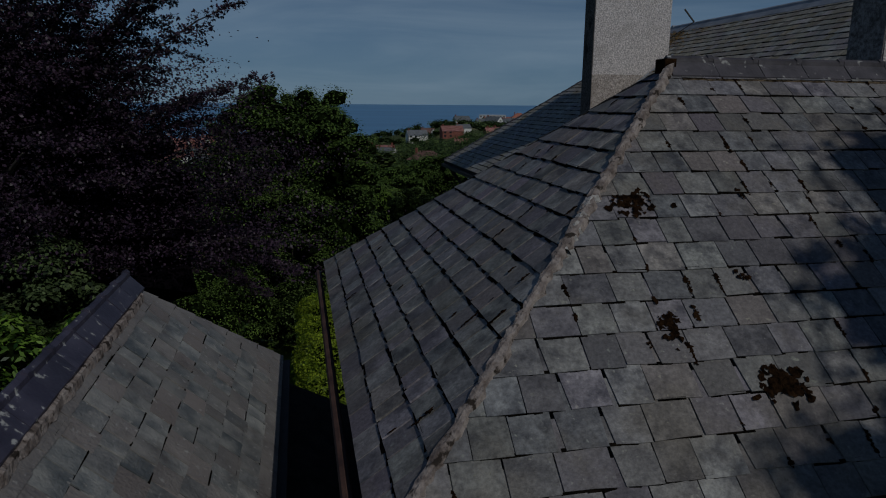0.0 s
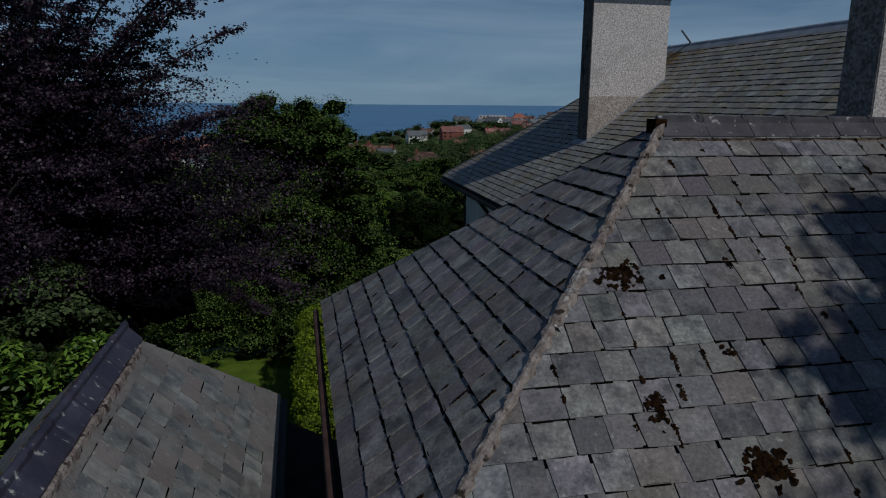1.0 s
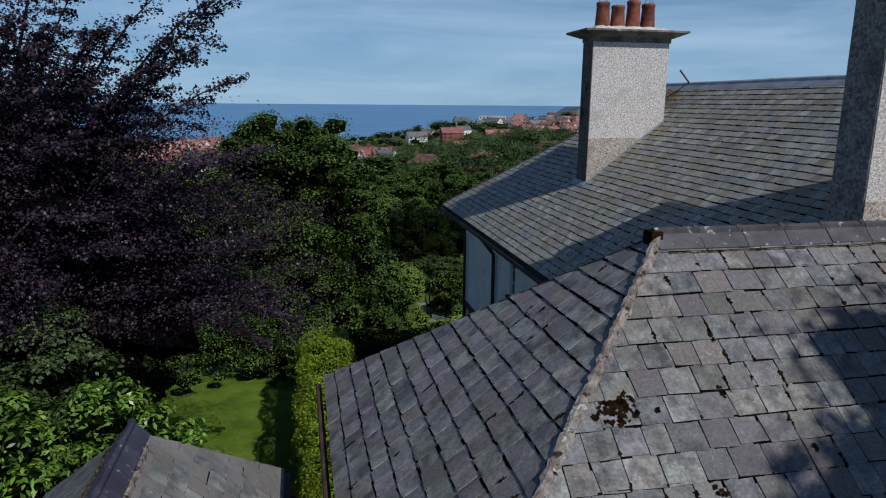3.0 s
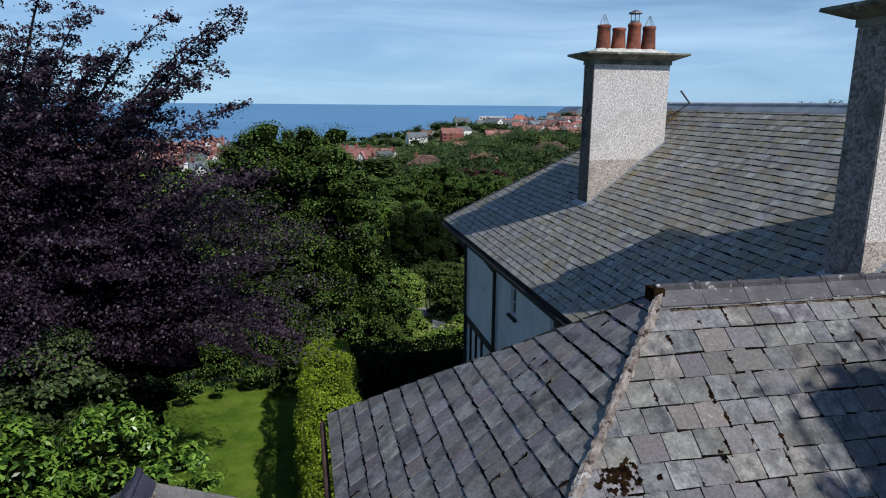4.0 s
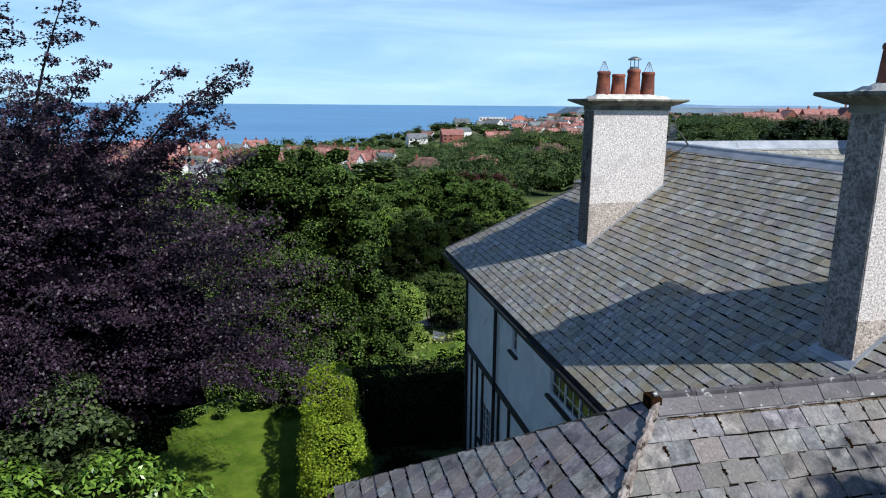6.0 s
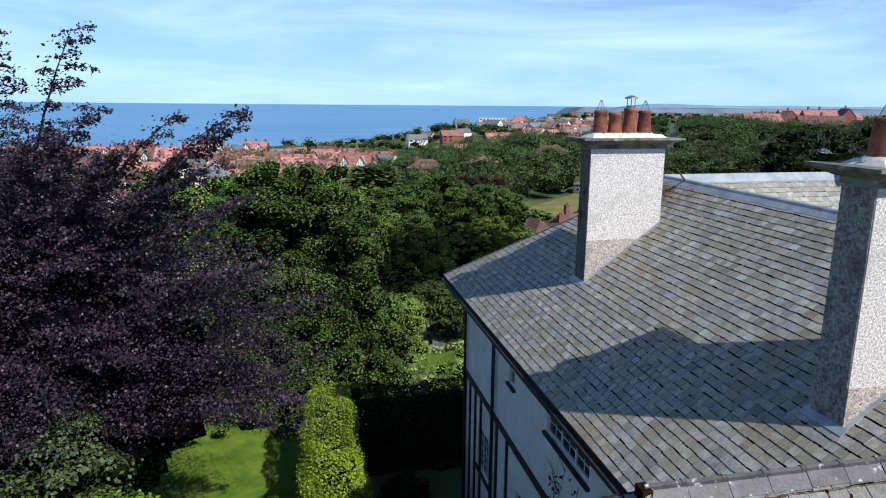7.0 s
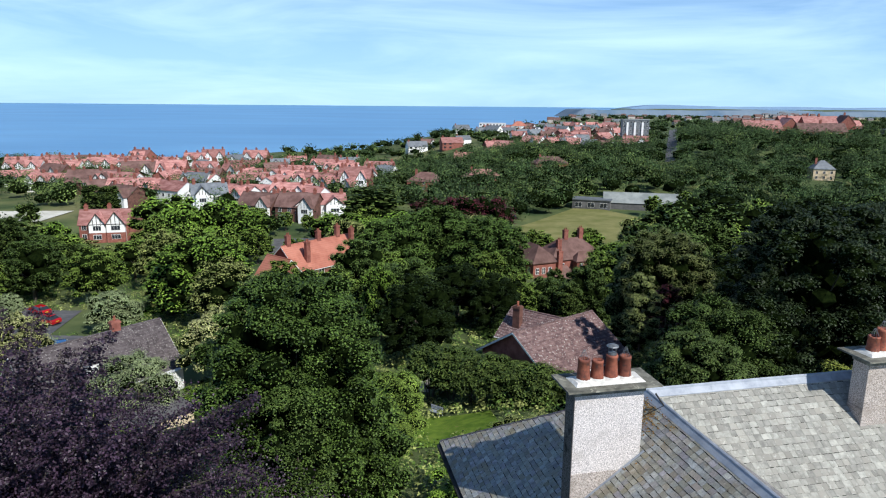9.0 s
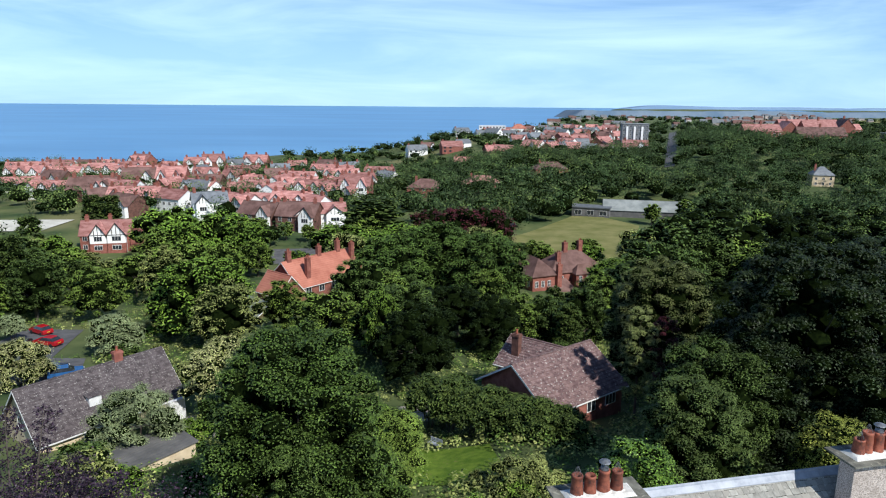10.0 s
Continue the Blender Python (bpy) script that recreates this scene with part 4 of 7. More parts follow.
slated_face(main_roof, (ME, MN, MZ), (0, -1, 0), [(0, 0), (21.05, 0), (21.05, main_l), (MN - AP, main_l)], MS, 0.175, 0.012, SLATE_MAIN, SLATE_MAIN_JOINED, lambda s, t: 5.5 < s < 12 and 0.6 < t < 4.6, 21, lambda s, t: s > 17.6, broad=0.84, tail_strip=0.020)
slated_face(main_roof, (12.06, 6.4, MZ), (1, 0, 0), [(0, 0), (9.7, 0), (9.7, math.hypot(AP - 6.4, MT - MZ)), (MR - 12.06, math.hypot(AP - 6.4, MT - MZ))], (MT - MZ) / (AP - 6.4), 0.20, 0.010, SLATE_SOUTH, SLATE_SOUTH, seed=25, broad=1.0, tail_strip=0.007)
slated_face(main_roof, (21.8, MN, MZ), (-1, 0, 0), [(0, 0), (21.8 - ME, 0), (21.8 - MR, main_n), (0, main_n)], (MT - MZ) / (MN - AP), 0.25, 0.010, SLATE_WEST, SLATE_WEST_JOINED, seed=27, broad=1.3)
slated_face(main_roof, (12.06, -4.0, MZ), (0, 1, 0), [(0, 0), (10.4, 0), (15.73, main_l), (0, main_l)], MS, 0.25, 0.010, SLATE_WEST, SLATE_WEST_JOINED, seed=29, broad=1.3)


def lead_cap(a, b, w, drop, roll, parent, name, label=""):
    """A lead-covered ridge: two sloping flashings over a timber roll, with laps every two metres."""
    a, b = Vector(a), Vector(b)
    e = (b - a).normalized()
    side = Vector((-e.y, e.x, 0)).normalized()
    n = max(1, round((b - a).length / 2.0))
    for i in range(n):
        s = Shape()
        p, q = a.lerp(b, i / n), a.lerp(b, (i + 1) / n)
        z = 0.004 * (i % 2)
        prof = [(-w, -drop), (-roll * 1.3, 0.0), (-roll, roll), (0, roll * 1.7), (roll, roll), (roll * 1.3, 0.0), (w, -drop), (w, -drop - 0.02), (-w, -drop - 0.02)]
        s.solid([p + side * x + Vector((0, 0, y + z)) for x, y in prof], [q - e * 0.004 + side * x + Vector((0, 0, y + z)) for x, y in prof])
        part(name, s, LEAD, parent, label)


lead_cap((MR, -4.0, MT + 0.045), (MR, AP + 0.1, MT + 0.045), 0.17, 0.125, 0.04, main_roof, "lead_sheet", "pale grey lead ridge roll")
lead_cap((MR - 0.05, AP, MT + 0.06), (21.8, AP, MT + 0.06), 0.20, 0.142, 0.045, main_roof, "lead_sheet", "pale grey lead ridge roll")
rough_strip((ME, MN, MZ + 0.04), (MR, AP, MT + 0.04), 0.05, 0.03, RIDGE_TILE, "hip_cover", main_roof, 15)
# an old iron bracket on the ridge corner
part("ridge_bracket", Shape().rod((6.75, 10.6, MT + 0.1), (6.55, 10.75, MT + 0.42), 0.025).rod((6.75, 10.6, MT + 0.1), (5.6, 11.15, MT - 0.8), 0.012), BLACK_TIMBER, main_roof, "bent iron bracket on the ridge")


def wire_cone(x, y, z, r, h):
    s = Shape()
    for i in range(10):
        a = 2 * math.pi * i / 10
        s.rod((x + r * math.cos(a), y + r * math.sin(a), z - 0.05), (x + 0.02 * math.cos(a), y + 0.02 * math.sin(a), z + h), 0.0035, n=4)
    return s


def chimney(x0, x1, y0, y1, z0, z1, pots, guards, cowls, parent, label, west_mat=None, body=None):
    """A roughcast stack with a moulded neck, an overhanging stone slab, mortar flaunching and clay pots."""
    split = z0 + (z1 - z0) * 0.42
    st = Shape()
    st.box(x0, x1, y0, y1, split, z1 - 0.22)
    stack = part("chimney", st, body or ROUGHCAST, parent, label)
    part("foot", Shape().box(x0 - 0.012, x1 + 0.012, y0 - 0.012, y1 + 0.012, z0, split), ROUGHCAST_LOW, stack, "damp brownish render at the foot")
    # thin west skin, coloured darker to carry that face's shade
    if west_mat:
        part("sooty_face", Shape().box(x0 - 0.020, x0 - 0.0125, y0 + 0.01, y1 - 0.01, z0, z1 - 0.23), west_mat, stack, "west face with shade put into its darker colour")
    part("neck", Shape().box(x0 - 0.03, x1 + 0.03, y0 - 0.03, y1 + 0.03, z1 - 0.22, z1 - 0.12), STONE_CAP, stack)
    o = 0.34
    cap = Shape()
    cap.solid([(x0 - 0.06, y0 - 0.06, z1 - 0.12), (x1 + 0.06, y0 - 0.06, z1 - 0.12), (x1 + 0.06, y1 + 0.06, z1 - 0.12), (x0 - 0.06, y1 + 0.06, z1 - 0.12)],
              [(x0 - o, y0 - o, z1 + 0.0), (x1 + o, y0 - o, z1 + 0.0), (x1 + o, y1 + o, z1 + 0.0), (x0 - o, y1 + o, z1 + 0.0)])
    cap.solid([(x0 - o, y0 - o, z1 + 0.001), (x1 + o, y0 - o, z1 + 0.001), (x1 + o, y1 + o, z1 + 0.001), (x0 - o, y1 + o, z1 + 0.001)],
              [(x0 - o + 0.01, y0 - o + 0.01, z1 + 0.045), (x1 + o - 0.01, y0 - o + 0.01, z1 + 0.045), (x1 + o - 0.01, y1 + o - 0.01, z1 + 0.045), (x0 - o + 0.01, y1 + o - 0.01, z1 + 0.045)])
    part("cap", cap, STONE_CAP, stack, "overhanging weathered stone slab")
    fl = Shape()
    a, b = x0 + 0.0, x1 - 0.0
    fl.solid([(a, y0 - 0.06, z1 + 0.046), (b, y0 - 0.06, z1 + 0.046), (b + 0.03, y1 + 0.05, z1 + 0.046), (a - 0.03, y1 + 0.05, z1 + 0.046)],
             [(a + 0.08, y0 + 0.06, z1 + 0.12), (b - 0.1, y0 + 0.05, z1 + 0.13), (b - 0.07, y1 - 0.06, z1 + 0.12), (a + 0.07, y1 - 0.05, z1 + 0.12)])
    part("flaunching", fl, WHITE_MORTAR, stack, "white mortar bedding the pots")
    ym, zb = (y0 + y1) / 2, z1 + 0.10
    mound = random.Random(round(x0 * 100))
    for i, (px, ph, pr) in enumerate(pots):
        rings = [(pr * 1.22, zb), (pr * 1.2, zb + 0.06), (pr * 1.14, zb + ph * 0.3), (pr * 1.0, zb + ph * 0.86), (pr * 1.09, zb + ph * 0.88), (pr * 1.09, zb + ph * 0.95), (pr * 1.0, zb + ph), (pr * 0.82, zb + ph), (pr * 0.8, zb + ph * 0.6)]
        pot = part("pot", Shape().lathe(px, ym, rings, 18), POT_CLAY, stack, "terracotta chimney pot", smooth=True)
        heap = Shape().lathe(px, ym, [(pr * 1.7, zb - 0.02), (pr * 1.5, zb + 0.03), (pr * 1.2, zb + 0.06)], 13, False)
        heap.v = [(px + (q - px) * k, ym + (w - ym) * k, z) for (q, w, z), k in zip(heap.v, [mound.uniform(0.85, 1.15) for _ in range(13)] * 3)]
        part("mortar_collar", heap, WHITE_MORTAR, stack, smooth=True)
        if i in guards:
            tagged(part("wire_guard", wire_cone(px, ym, zb + ph, pr * 0.9, 0.24), WIRE, pot, "wire bird guard"), kind="stuff")
        if i in cowls:
            c, ring = Shape(), Shape()
            ring.lathe(px, ym, [(pr * 0.75, zb + ph), (pr * 0.75, zb + ph + 0.06)], 14)
            for q in range(6):
                w = 2 * math.pi * q / 6
                part("cowl_stay", Shape().rod((px + pr * 0.7 * math.cos(w), ym + pr * 0.7 * math.sin(w), zb + ph), (px + pr * 0.7 * math.cos(w), ym + pr * 0.7 * math.sin(w), zb + ph + 0.22), 0.008, n=4), WIRE, stack)
            part("cowl_ring", ring, WIRE, stack)
            c.lathe(px, ym, [(pr * 1.1, zb + ph + 0.22), (pr * 1.0, zb + ph + 0.25), (pr * 0.3, zb + ph + 0.30)], 16)
            part("cowl", c, WIRE, stack, "metal rain cowl")
    return stack


chimney(3.70, 5.67, 9.86, 10.42, 7.3, 11.58, [(4.02, 0.60, 0.15), (4.41, 0.54, 0.15), (4.81, 0.66, 0.15), (5.20, 0.60, 0.15)], (0, 3), (2,), house, "tall grey roughcast chimney on the slope", ROUGHCAST_SOOT_SHADE)
chimney(3.86, 5.22, 1.70, 2.28, 6.6, 11.64, [(4.15, 0.55, 0.16), (4.55, 0.6, 0.16), (4.95, 0.6, 0.16)], (0,), (), house, "near grey roughcast chimney", ROUGHCAST_SHADED)
chimney(13.22, 15.1, 10.3, 10.88, 8.7, 11.5, [(13.54, 0.5, 0.16), (13.82, 0.72, 0.16), (14.22, 0.66, 0.16), (14.66, 0.6, 0.16)], (0, 1), (2,), house, "roughcast chimney on the far ridge", body=ROUGHCAST_LOW)
# orange lichen high on the slope, below the ridge end
patch_rnd = random.Random(8)
lich = Shape()
o_m, e_m = Vector((ME, 0, MZ)), Vector((0, -1, 0))
up_m = Vector((MR - ME, 0, MT - MZ)).normalized()
n_m = e_m.cross(up_m).normalized()
for _ in range(900):
    v, s = patch_rnd.gauss(11.2, 0.5), patch_rnd.uniform(4.5, 6.3) + patch_rnd.gauss(0, 0.1)
    c = o_m + Vector((0, v, 0)) + up_m * s + n_m * 0.056
    k, r = len(lich.v), patch_rnd.uniform(0.008, 0.04)
    ring = [c + (e_m * math.cos(0.9 * i) + up_m * math.sin(0.9 * i)) * r * patch_rnd.uniform(0.5, 1.4) - n_m * 0.006 for i in range(7)]
    lich.v += [tuple(p) for p in ring] + [tuple(c)]
    lich.f += [(k + i, k + (i + 1) % 7, k + 7) for i in range(7)]
tagged(part("lichen", lich, ORANGE_LICHEN, main_roof), kind="stuff")
# lead flashings where the stacks meet the slope
def flashing(x0, x1, y0, y1):
    z = lambda x: MZ + (x - ME) * MS + 0.045
    s = Shape()
    for y, t in ((y0 - 0.08, 0.07), (y1 + 0.01, 0.07)):
        s.solid([(x0 - 0.1, y, z(x0 - 0.1)), (x1 + 0.1, y, z(x1 + 0.1)), (x1 + 0.1, y + t, z(x1 + 0.1)), (x0 - 0.1, y + t, z(x0 - 0.1))],
                [(x0 - 0.1, y, z(x0 - 0.1) + 0.012), (x1 + 0.1, y, z(x1 + 0.1) + 0.012), (x1 + 0.1, y + t, z(x1 + 0.1) + 0.012), (x0 - 0.1, y + t, z(x0 - 0.1) + 0.012)])
    s.solid([(x0 - 0.12, y0 - 0.1, z(x0 - 0.12)), (x0 - 0.015, y0 - 0.1, z(x0)), (x0 - 0.015, y1 + 0.1, z(x0)), (x0 - 0.12, y1 + 0.1, z(x0 - 0.12))],
            [(x0 - 0.12, y0 - 0.1, z(x0 - 0.12) + 0.014), (x0 - 0.015, y0 - 0.1, z(x0) + 0.014), (x0 - 0.015, y1 + 0.1, z(x0) + 0.014), (x0 - 0.12, y1 + 0.1, z(x0 - 0.12) + 0.014)])
    part("flashing", s, LEAD, main_roof, "grey lead flashing round a chimney foot")


flashing(3.70, 5.67, 9.86, 10.42)
flashing(3.86, 5.22, 1.70, 2.28)

# ---- the outbuilding beside it ----
outbuilding = thing("outbuilding", HOUSE, "narrow outbuilding with a smooth green-grey slate roof", "outbuilding")
GR, GZ, GE, GEZ, GV0, GV1, GA = -4.95, 6.64, -3.57, 5.24, -4.2, 2.64, 1.23
GW = 2 * GR - GE
part("wall", Shape().box(GW + 0.2, GE - 0.2, GV0 + 0.15, GV1 - 0.2, G0, GEZ - 0.02), BRICK, outbuilding)
out_roof = roof_bed("roof", [[(GE, GV1, GEZ), (GR, GA, GZ), (GR, GV0, GZ), (GE, GV0, GEZ)][::-1], [(GW, GV0, GEZ), (GR, GV0, GZ), (GR, GA, GZ), (GW, GV1, GEZ)][::-1], [(GW, GV1, GEZ), (GR, GA, GZ), (GE, GV1, GEZ)][::-1]], outbuilding, "hipped roof of smooth green-grey slates")
gl = math.hypot(GE - GR, GZ - GEZ)
GSL = (GZ - GEZ) / (GE - GR)
slated_face(out_roof, (GE, GV0, GEZ), (0, 1, 0), [(0, 0), (GV1 - GV0, 0), (GA - GV0, gl), (0, gl)], GSL, 0.21, 0.010, SLATE_GARAGE, SLATE_GARAGE, lambda s, t: s > 2.0, 41, wobble=0.010, broad=1.0, tail_strip=0.003)
slated_face(out_roof, (GW, GV1, GEZ), (0, -1, 0), [(0, 0), (GV1 - GV0, 0), (GV1 - GV0, gl), (GV1 - GA, gl)], GSL, 0.21, 0.012, SLATE_FRONT, SLATE_FRONT_JOINED, seed=43, tail_strip=0.012)
slated_face(out_roof, (GE, GV1, GEZ), (-1, 0, 0), [(0, 0), (GE - GW, 0), (GE - GR, math.hypot(GV1 - GA, GZ - GEZ))], (GZ - GEZ) / (GV1 - GA), 0.21, 0.010, SLATE_WEST, SLATE_WEST_JOINED, seed=45)
ridge_tiles((GR, GV0, GZ + 0.09), (GR, GA + 0.06, GZ + 0.09), out_roof, 0.42, 0.155, 0.13, RIDGE_PURPLE)
rough_strip((GR + 0.155, GV0, GZ - 0.085), (GR + 0.155, GA - 0.1, GZ - 0.085), 0.03, 0.03, MORTAR, "ridge_bedding", out_roof, 44)
rough_strip((GR - 0.165, GV0, GZ - 0.085), (GR - 0.165, GA - 0.1, GZ - 0.085), 0.05, 0.03, OLD_THATCH_MOSS, "ridge_moss", out_roof, 46, 0.04, "dry brown moss along the ridge")
part("gutter", Shape().box(GE + 0.01, GE + 0.1, GV0, GV1, GEZ - 0.12, GEZ - 0.04), BLACK_TIMBER, outbuilding)
# an assumed lean-to; its black stands for shade in the gap
part("lean_to_roof", Shape().solid([(GE - 0.15, GV0, 4.98), (-2.66, GV0, 4.42), (-2.66, GV1 - 0.1, 4.42), (GE - 0.15, GV1 - 0.1, 4.98)], [(GE - 0.15, GV0, 5.05), (-2.66, GV0, 4.5), (-2.66, GV1 - 0.1, 4.5), (GE - 0.15, GV1 - 0.1, 5.05)]), GAP_BLACK, outbuilding, "lean-to roof between the buildings, the gap's shade put into its black")
part("lean_to_wall", Shape().box(GE - 0.15, -2.66, GV1 - 0.35, GV1 - 0.2, G0, 4.42), DARK_BRICK, outbuilding)


# ---- planting round the house ----
def spray_tree(name, label, x, y, cz, rx, ry, rz, sprays, per, leaf, size, lo=-0.75, limbs=()):
    """A tree of layered flat sprays, as a beech bears them, with its limbs."""
    g = ground(x, y)
    ob = thing(name, pose(x, y, g), label, "tree")
    ls = lumps_on(rx, ry, rz, sprays, 1.0, lo)
    ls[:, 3] = rng.uniform(0.55, 1.15, len(ls))
    arms = rng.choice(len(ls), sprays // 6, replace=False)
    ls[arms, :2] *= rng.uniform(1.05, 1.16, (len(arms), 1))
    mid = lumps_on(rx * 0.8, ry * 0.8, rz * 0.82, sprays // 2, 1.0, lo)
    mid[:, 3] = rng.uniform(0.7, 1.2, len(mid))
    ls = np.concatenate([ls, mid])
    c = np.repeat(ls, per, axis=0)
    out = unit(c[:, :3] * np.array([1, 1, 0.15]))
    along = rng.normal(0, 0.75, (len(c), 1)) * c[:, 3:]
    across = np.cross(out, [0, 0, 1.0])
    p = c[:, :3] + out * along + across * rng.normal(0, 0.42, (len(c), 1)) * c[:, 3:]
    p[:, 2] += rng.normal(0, 0.13, len(c)) * c[:, 3] - 0.06 * along[:, 0] ** 2 + 0.10 * along[:, 0]
    s = Shape()
    lift = Vector((0, 0, cz - g))
    ends = [(a * 0.85, b * 0.85, c2 * 0.85 + cz - g) for a, b, c2, _ in ls[: sprays : 24]]
    # limbs that stand out of the crown, each with flat side twigs set on by turns
    rnd = random.Random(17)
    extra = [p]
    for tx, ty, tz, weight in limbs:
        tip = Vector((tx - x, ty - y, tz - cz))
        root = tip * 0.5
        bow = Vector((0, 0, 0.07 * (tip - root).length))
        at = lambda k: root.lerp(tip, k) + bow * 4 * k * (1 - k)
        for i in range(4):
            s.rod(at(i / 4) + lift, at((i + 1) / 4) + lift, 0.045 - 0.010 * i, 0.036 - 0.010 * i, 5)
        way = (tip - root).normalized()
        flat = Vector((way.x, way.y, 0.0)).normalized()
        side = Vector((-flat.y, flat.x, 0.0))
        for i in range(weight * 2):
            k = (i + rnd.random()) / (weight * 2)
            turn = rnd.uniform(0.25, 1.0) * (1 if i % 2 else -1)
            d = (flat * rnd.uniform(0.6, 1.2) + side * turn + Vector((0, 0, rnd.uniform(-0.15, 0.5)))).normalized()
            span = rnd.uniform(0.35, 1.35) * (1.2 - 0.85 * k)
            a = at(k)
            s.rod(a + lift, a + d * span + lift, 0.010, 0.003, 4)
            count = int(118 * span)
            u = rng.uniform(0.1, 1.08, count) ** 0.8
            wide = 0.05 + 0.13 * np.sin(np.pi * np.clip(u, 0, 1))
            q = np.array(a)[None] + np.array(d)[None] * (u * span)[:, None] + np.cross(np.array(d), [0, 0, 1.0])[None] * (rng.normal(0, 1, count) * wide)[:, None]
            q[:, 2] += rng.normal(0, 0.045, count) - 0.10 * (u * span) ** 2
            extra.append(q)
    p = np.concatenate(extra)
    nrm = np.array([0.15, -0.3, 0.75]) + 0.5 * rng.normal(size=p.shape)
    co = leaf_quads(p, nrm, size, size * 0.68, 0.15)
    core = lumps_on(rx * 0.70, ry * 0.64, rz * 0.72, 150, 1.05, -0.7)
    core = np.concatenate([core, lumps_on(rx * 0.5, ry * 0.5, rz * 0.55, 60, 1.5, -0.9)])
    tw = shade_mass(core, 0.85)
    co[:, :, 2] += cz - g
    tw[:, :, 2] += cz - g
    trunk = trunk_shape(cz - g, 0.42, 0, ends)
    for a, b, c2, r in ls[: sprays : 4]:
        w = Vector((a, b, 0)).normalized()
        e = Vector((a, b, c2 + cz - g))
        s.rod(e - w * r * 1.2 - Vector((0, 0, 0.2)), e + w * r * 0.9, 0.012, 0.004, 4)
    part("trunk", trunk, BARK, ob)
    part("branch", s, BARK, ob)
    quads("crown", co, leaf, ob)
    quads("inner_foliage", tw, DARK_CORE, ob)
    return ob


# purple-black that paints the shade inside the beech crown
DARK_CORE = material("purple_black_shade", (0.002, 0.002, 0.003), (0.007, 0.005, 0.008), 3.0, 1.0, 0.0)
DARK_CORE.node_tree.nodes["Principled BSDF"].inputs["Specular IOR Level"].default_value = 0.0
# ends of the limbs that stand out of the crown: x, y, z, weight
OUTER_LIMBS = ((-7.0, 14.2, 11.3, 16), (-8.6, 14.0, 11.6, 16), (-6.0, 14.4, 10.6, 14), (-4.35, 14.4, 12.2, 16), (-4.5, 14.4, 11.8, 14), (-4.75, 14.4, 11.2, 14), (-4.2, 14.4, 10.4, 14), (-5.6, 14.2, 12.1, 12), (-7.4, 14.0, 13.8, 14), (-7.35, 14.4, 12.3, 14), (-6.9, 14.4, 11.5, 14))
LOW_LIMBS = ((-4.0, 14.6, 8.8, 14), (-4.4, 19.0, 3.4, 26), (-5.2, 18.5, 2.9, 24), (-5.6, 18.8, 3.9, 24), (-4.9, 18.9, 4.2, 24),  (-5.0, 15.2, 8.0, 12), (-7.0, 14.4, 6.6, 14), (-9.0, 13.8, 6.2, 12))
TOP_LIMBS = ((-8.8, 13.6, 13.7, 16), (-9.8, 13.8, 13.0, 14), (-11.5, 13.5, 13.3, 16), (-12.8, 20.4, 12.3, 14), (-13.8, 20.0, 12.5, 14), (-11.0, 18.6, 11.7, 12), (-10.2, 17.6, 11.6, 12), (-9.2, 16.0, 11.5, 12), (-14.8, 17.5, 12.5, 14))
spray_tree("copper_beech", "large copper beech with layered dark purple leaves", -12.2, 17.0, 5.6, 7.4, 4.2, 5.6, 460, 200, LEAF_COPPER, 0.078, -0.24,
           limbs=OUTER_LIMBS + LOW_LIMBS + TOP_LIMBS)


def shrub(name, label, x, y, top, rx, rz, leaf, lumps, per, lump_r, size, width=0.5, category="shrub", low=-0.35, base=None, ry=None, make=leaf_tris):
    """A bush: stems and clumps of leaves down to the ground."""
    g = ground(x, y) if base is None else base
    ob = thing(name, pose(x, y, g), label, category)
    ls = lumps_on(rx, ry or rx, rz, lumps, lump_r, low)
    ls = np.concatenate([ls, lumps_on(rx * 0.62, (ry or rx) * 0.62, rz * 0.7, lumps // 3, lump_r, low)])
    co = clump_leaves(ls, per, size, size * width * (1.0 if make is leaf_quads else 1.7), 0.12, make=make)
    tw = shade_mass(ls)
    for a in (co, tw):
        a[:, :, 2] = np.maximum(a[:, :, 2] + top - g - rz, 0.02)
    s = Shape()
    for i in range(7):
        a = 2 * math.pi * i / 7
        s.rod((0.12 * math.cos(a), 0.12 * math.sin(a), -0.1), (rx * 0.5 * math.cos(a), rx * 0.5 * math.sin(a), top - g - rz * 0.7), 0.06, 0.02, 5)
        if name != "bush":
            part("stem", s, BARK, ob)
            s = Shape()
    if name == "bush":
        part("stem", s, BARK, ob)
    quads("foliage", co, leaf, ob)
    quads("inner_foliage", tw, CORE_SHADE, ob)
    return ob


shrub("laurel", "glossy bright green laurel beside the outbuilding", -8.9, 10.9, 5.0, 3.0, 4.6, LEAF_LAUREL, 130, 130, 0.38, 0.155, 0.42, ry=2.4, make=leaf_quads)
shrub("laurel", "glossy bright green laurel beside the outbuilding", -6.7, 12.5, 4.3, 2.0, 4.2, LEAF_LAUREL, 95, 110, 0.34, 0.155, 0.42, ry=1.8, make=leaf_quads)
shrub("laurel", "glossy bright green laurel beside the outbuilding", -12.0, 9.8, 5.6, 3.6, 5.0, LEAF_LAUREL, 90, 130, 0.5, 0.155, 0.42, make=leaf_quads)
shrub("shrub", "dull green broad-leaved shrub beneath the copper beech", -8.6, 13.9, 6.0, 1.6, 5.6, LEAF_DULL, 110, 120, 0.34, 0.12, 0.7, make=leaf_quads)
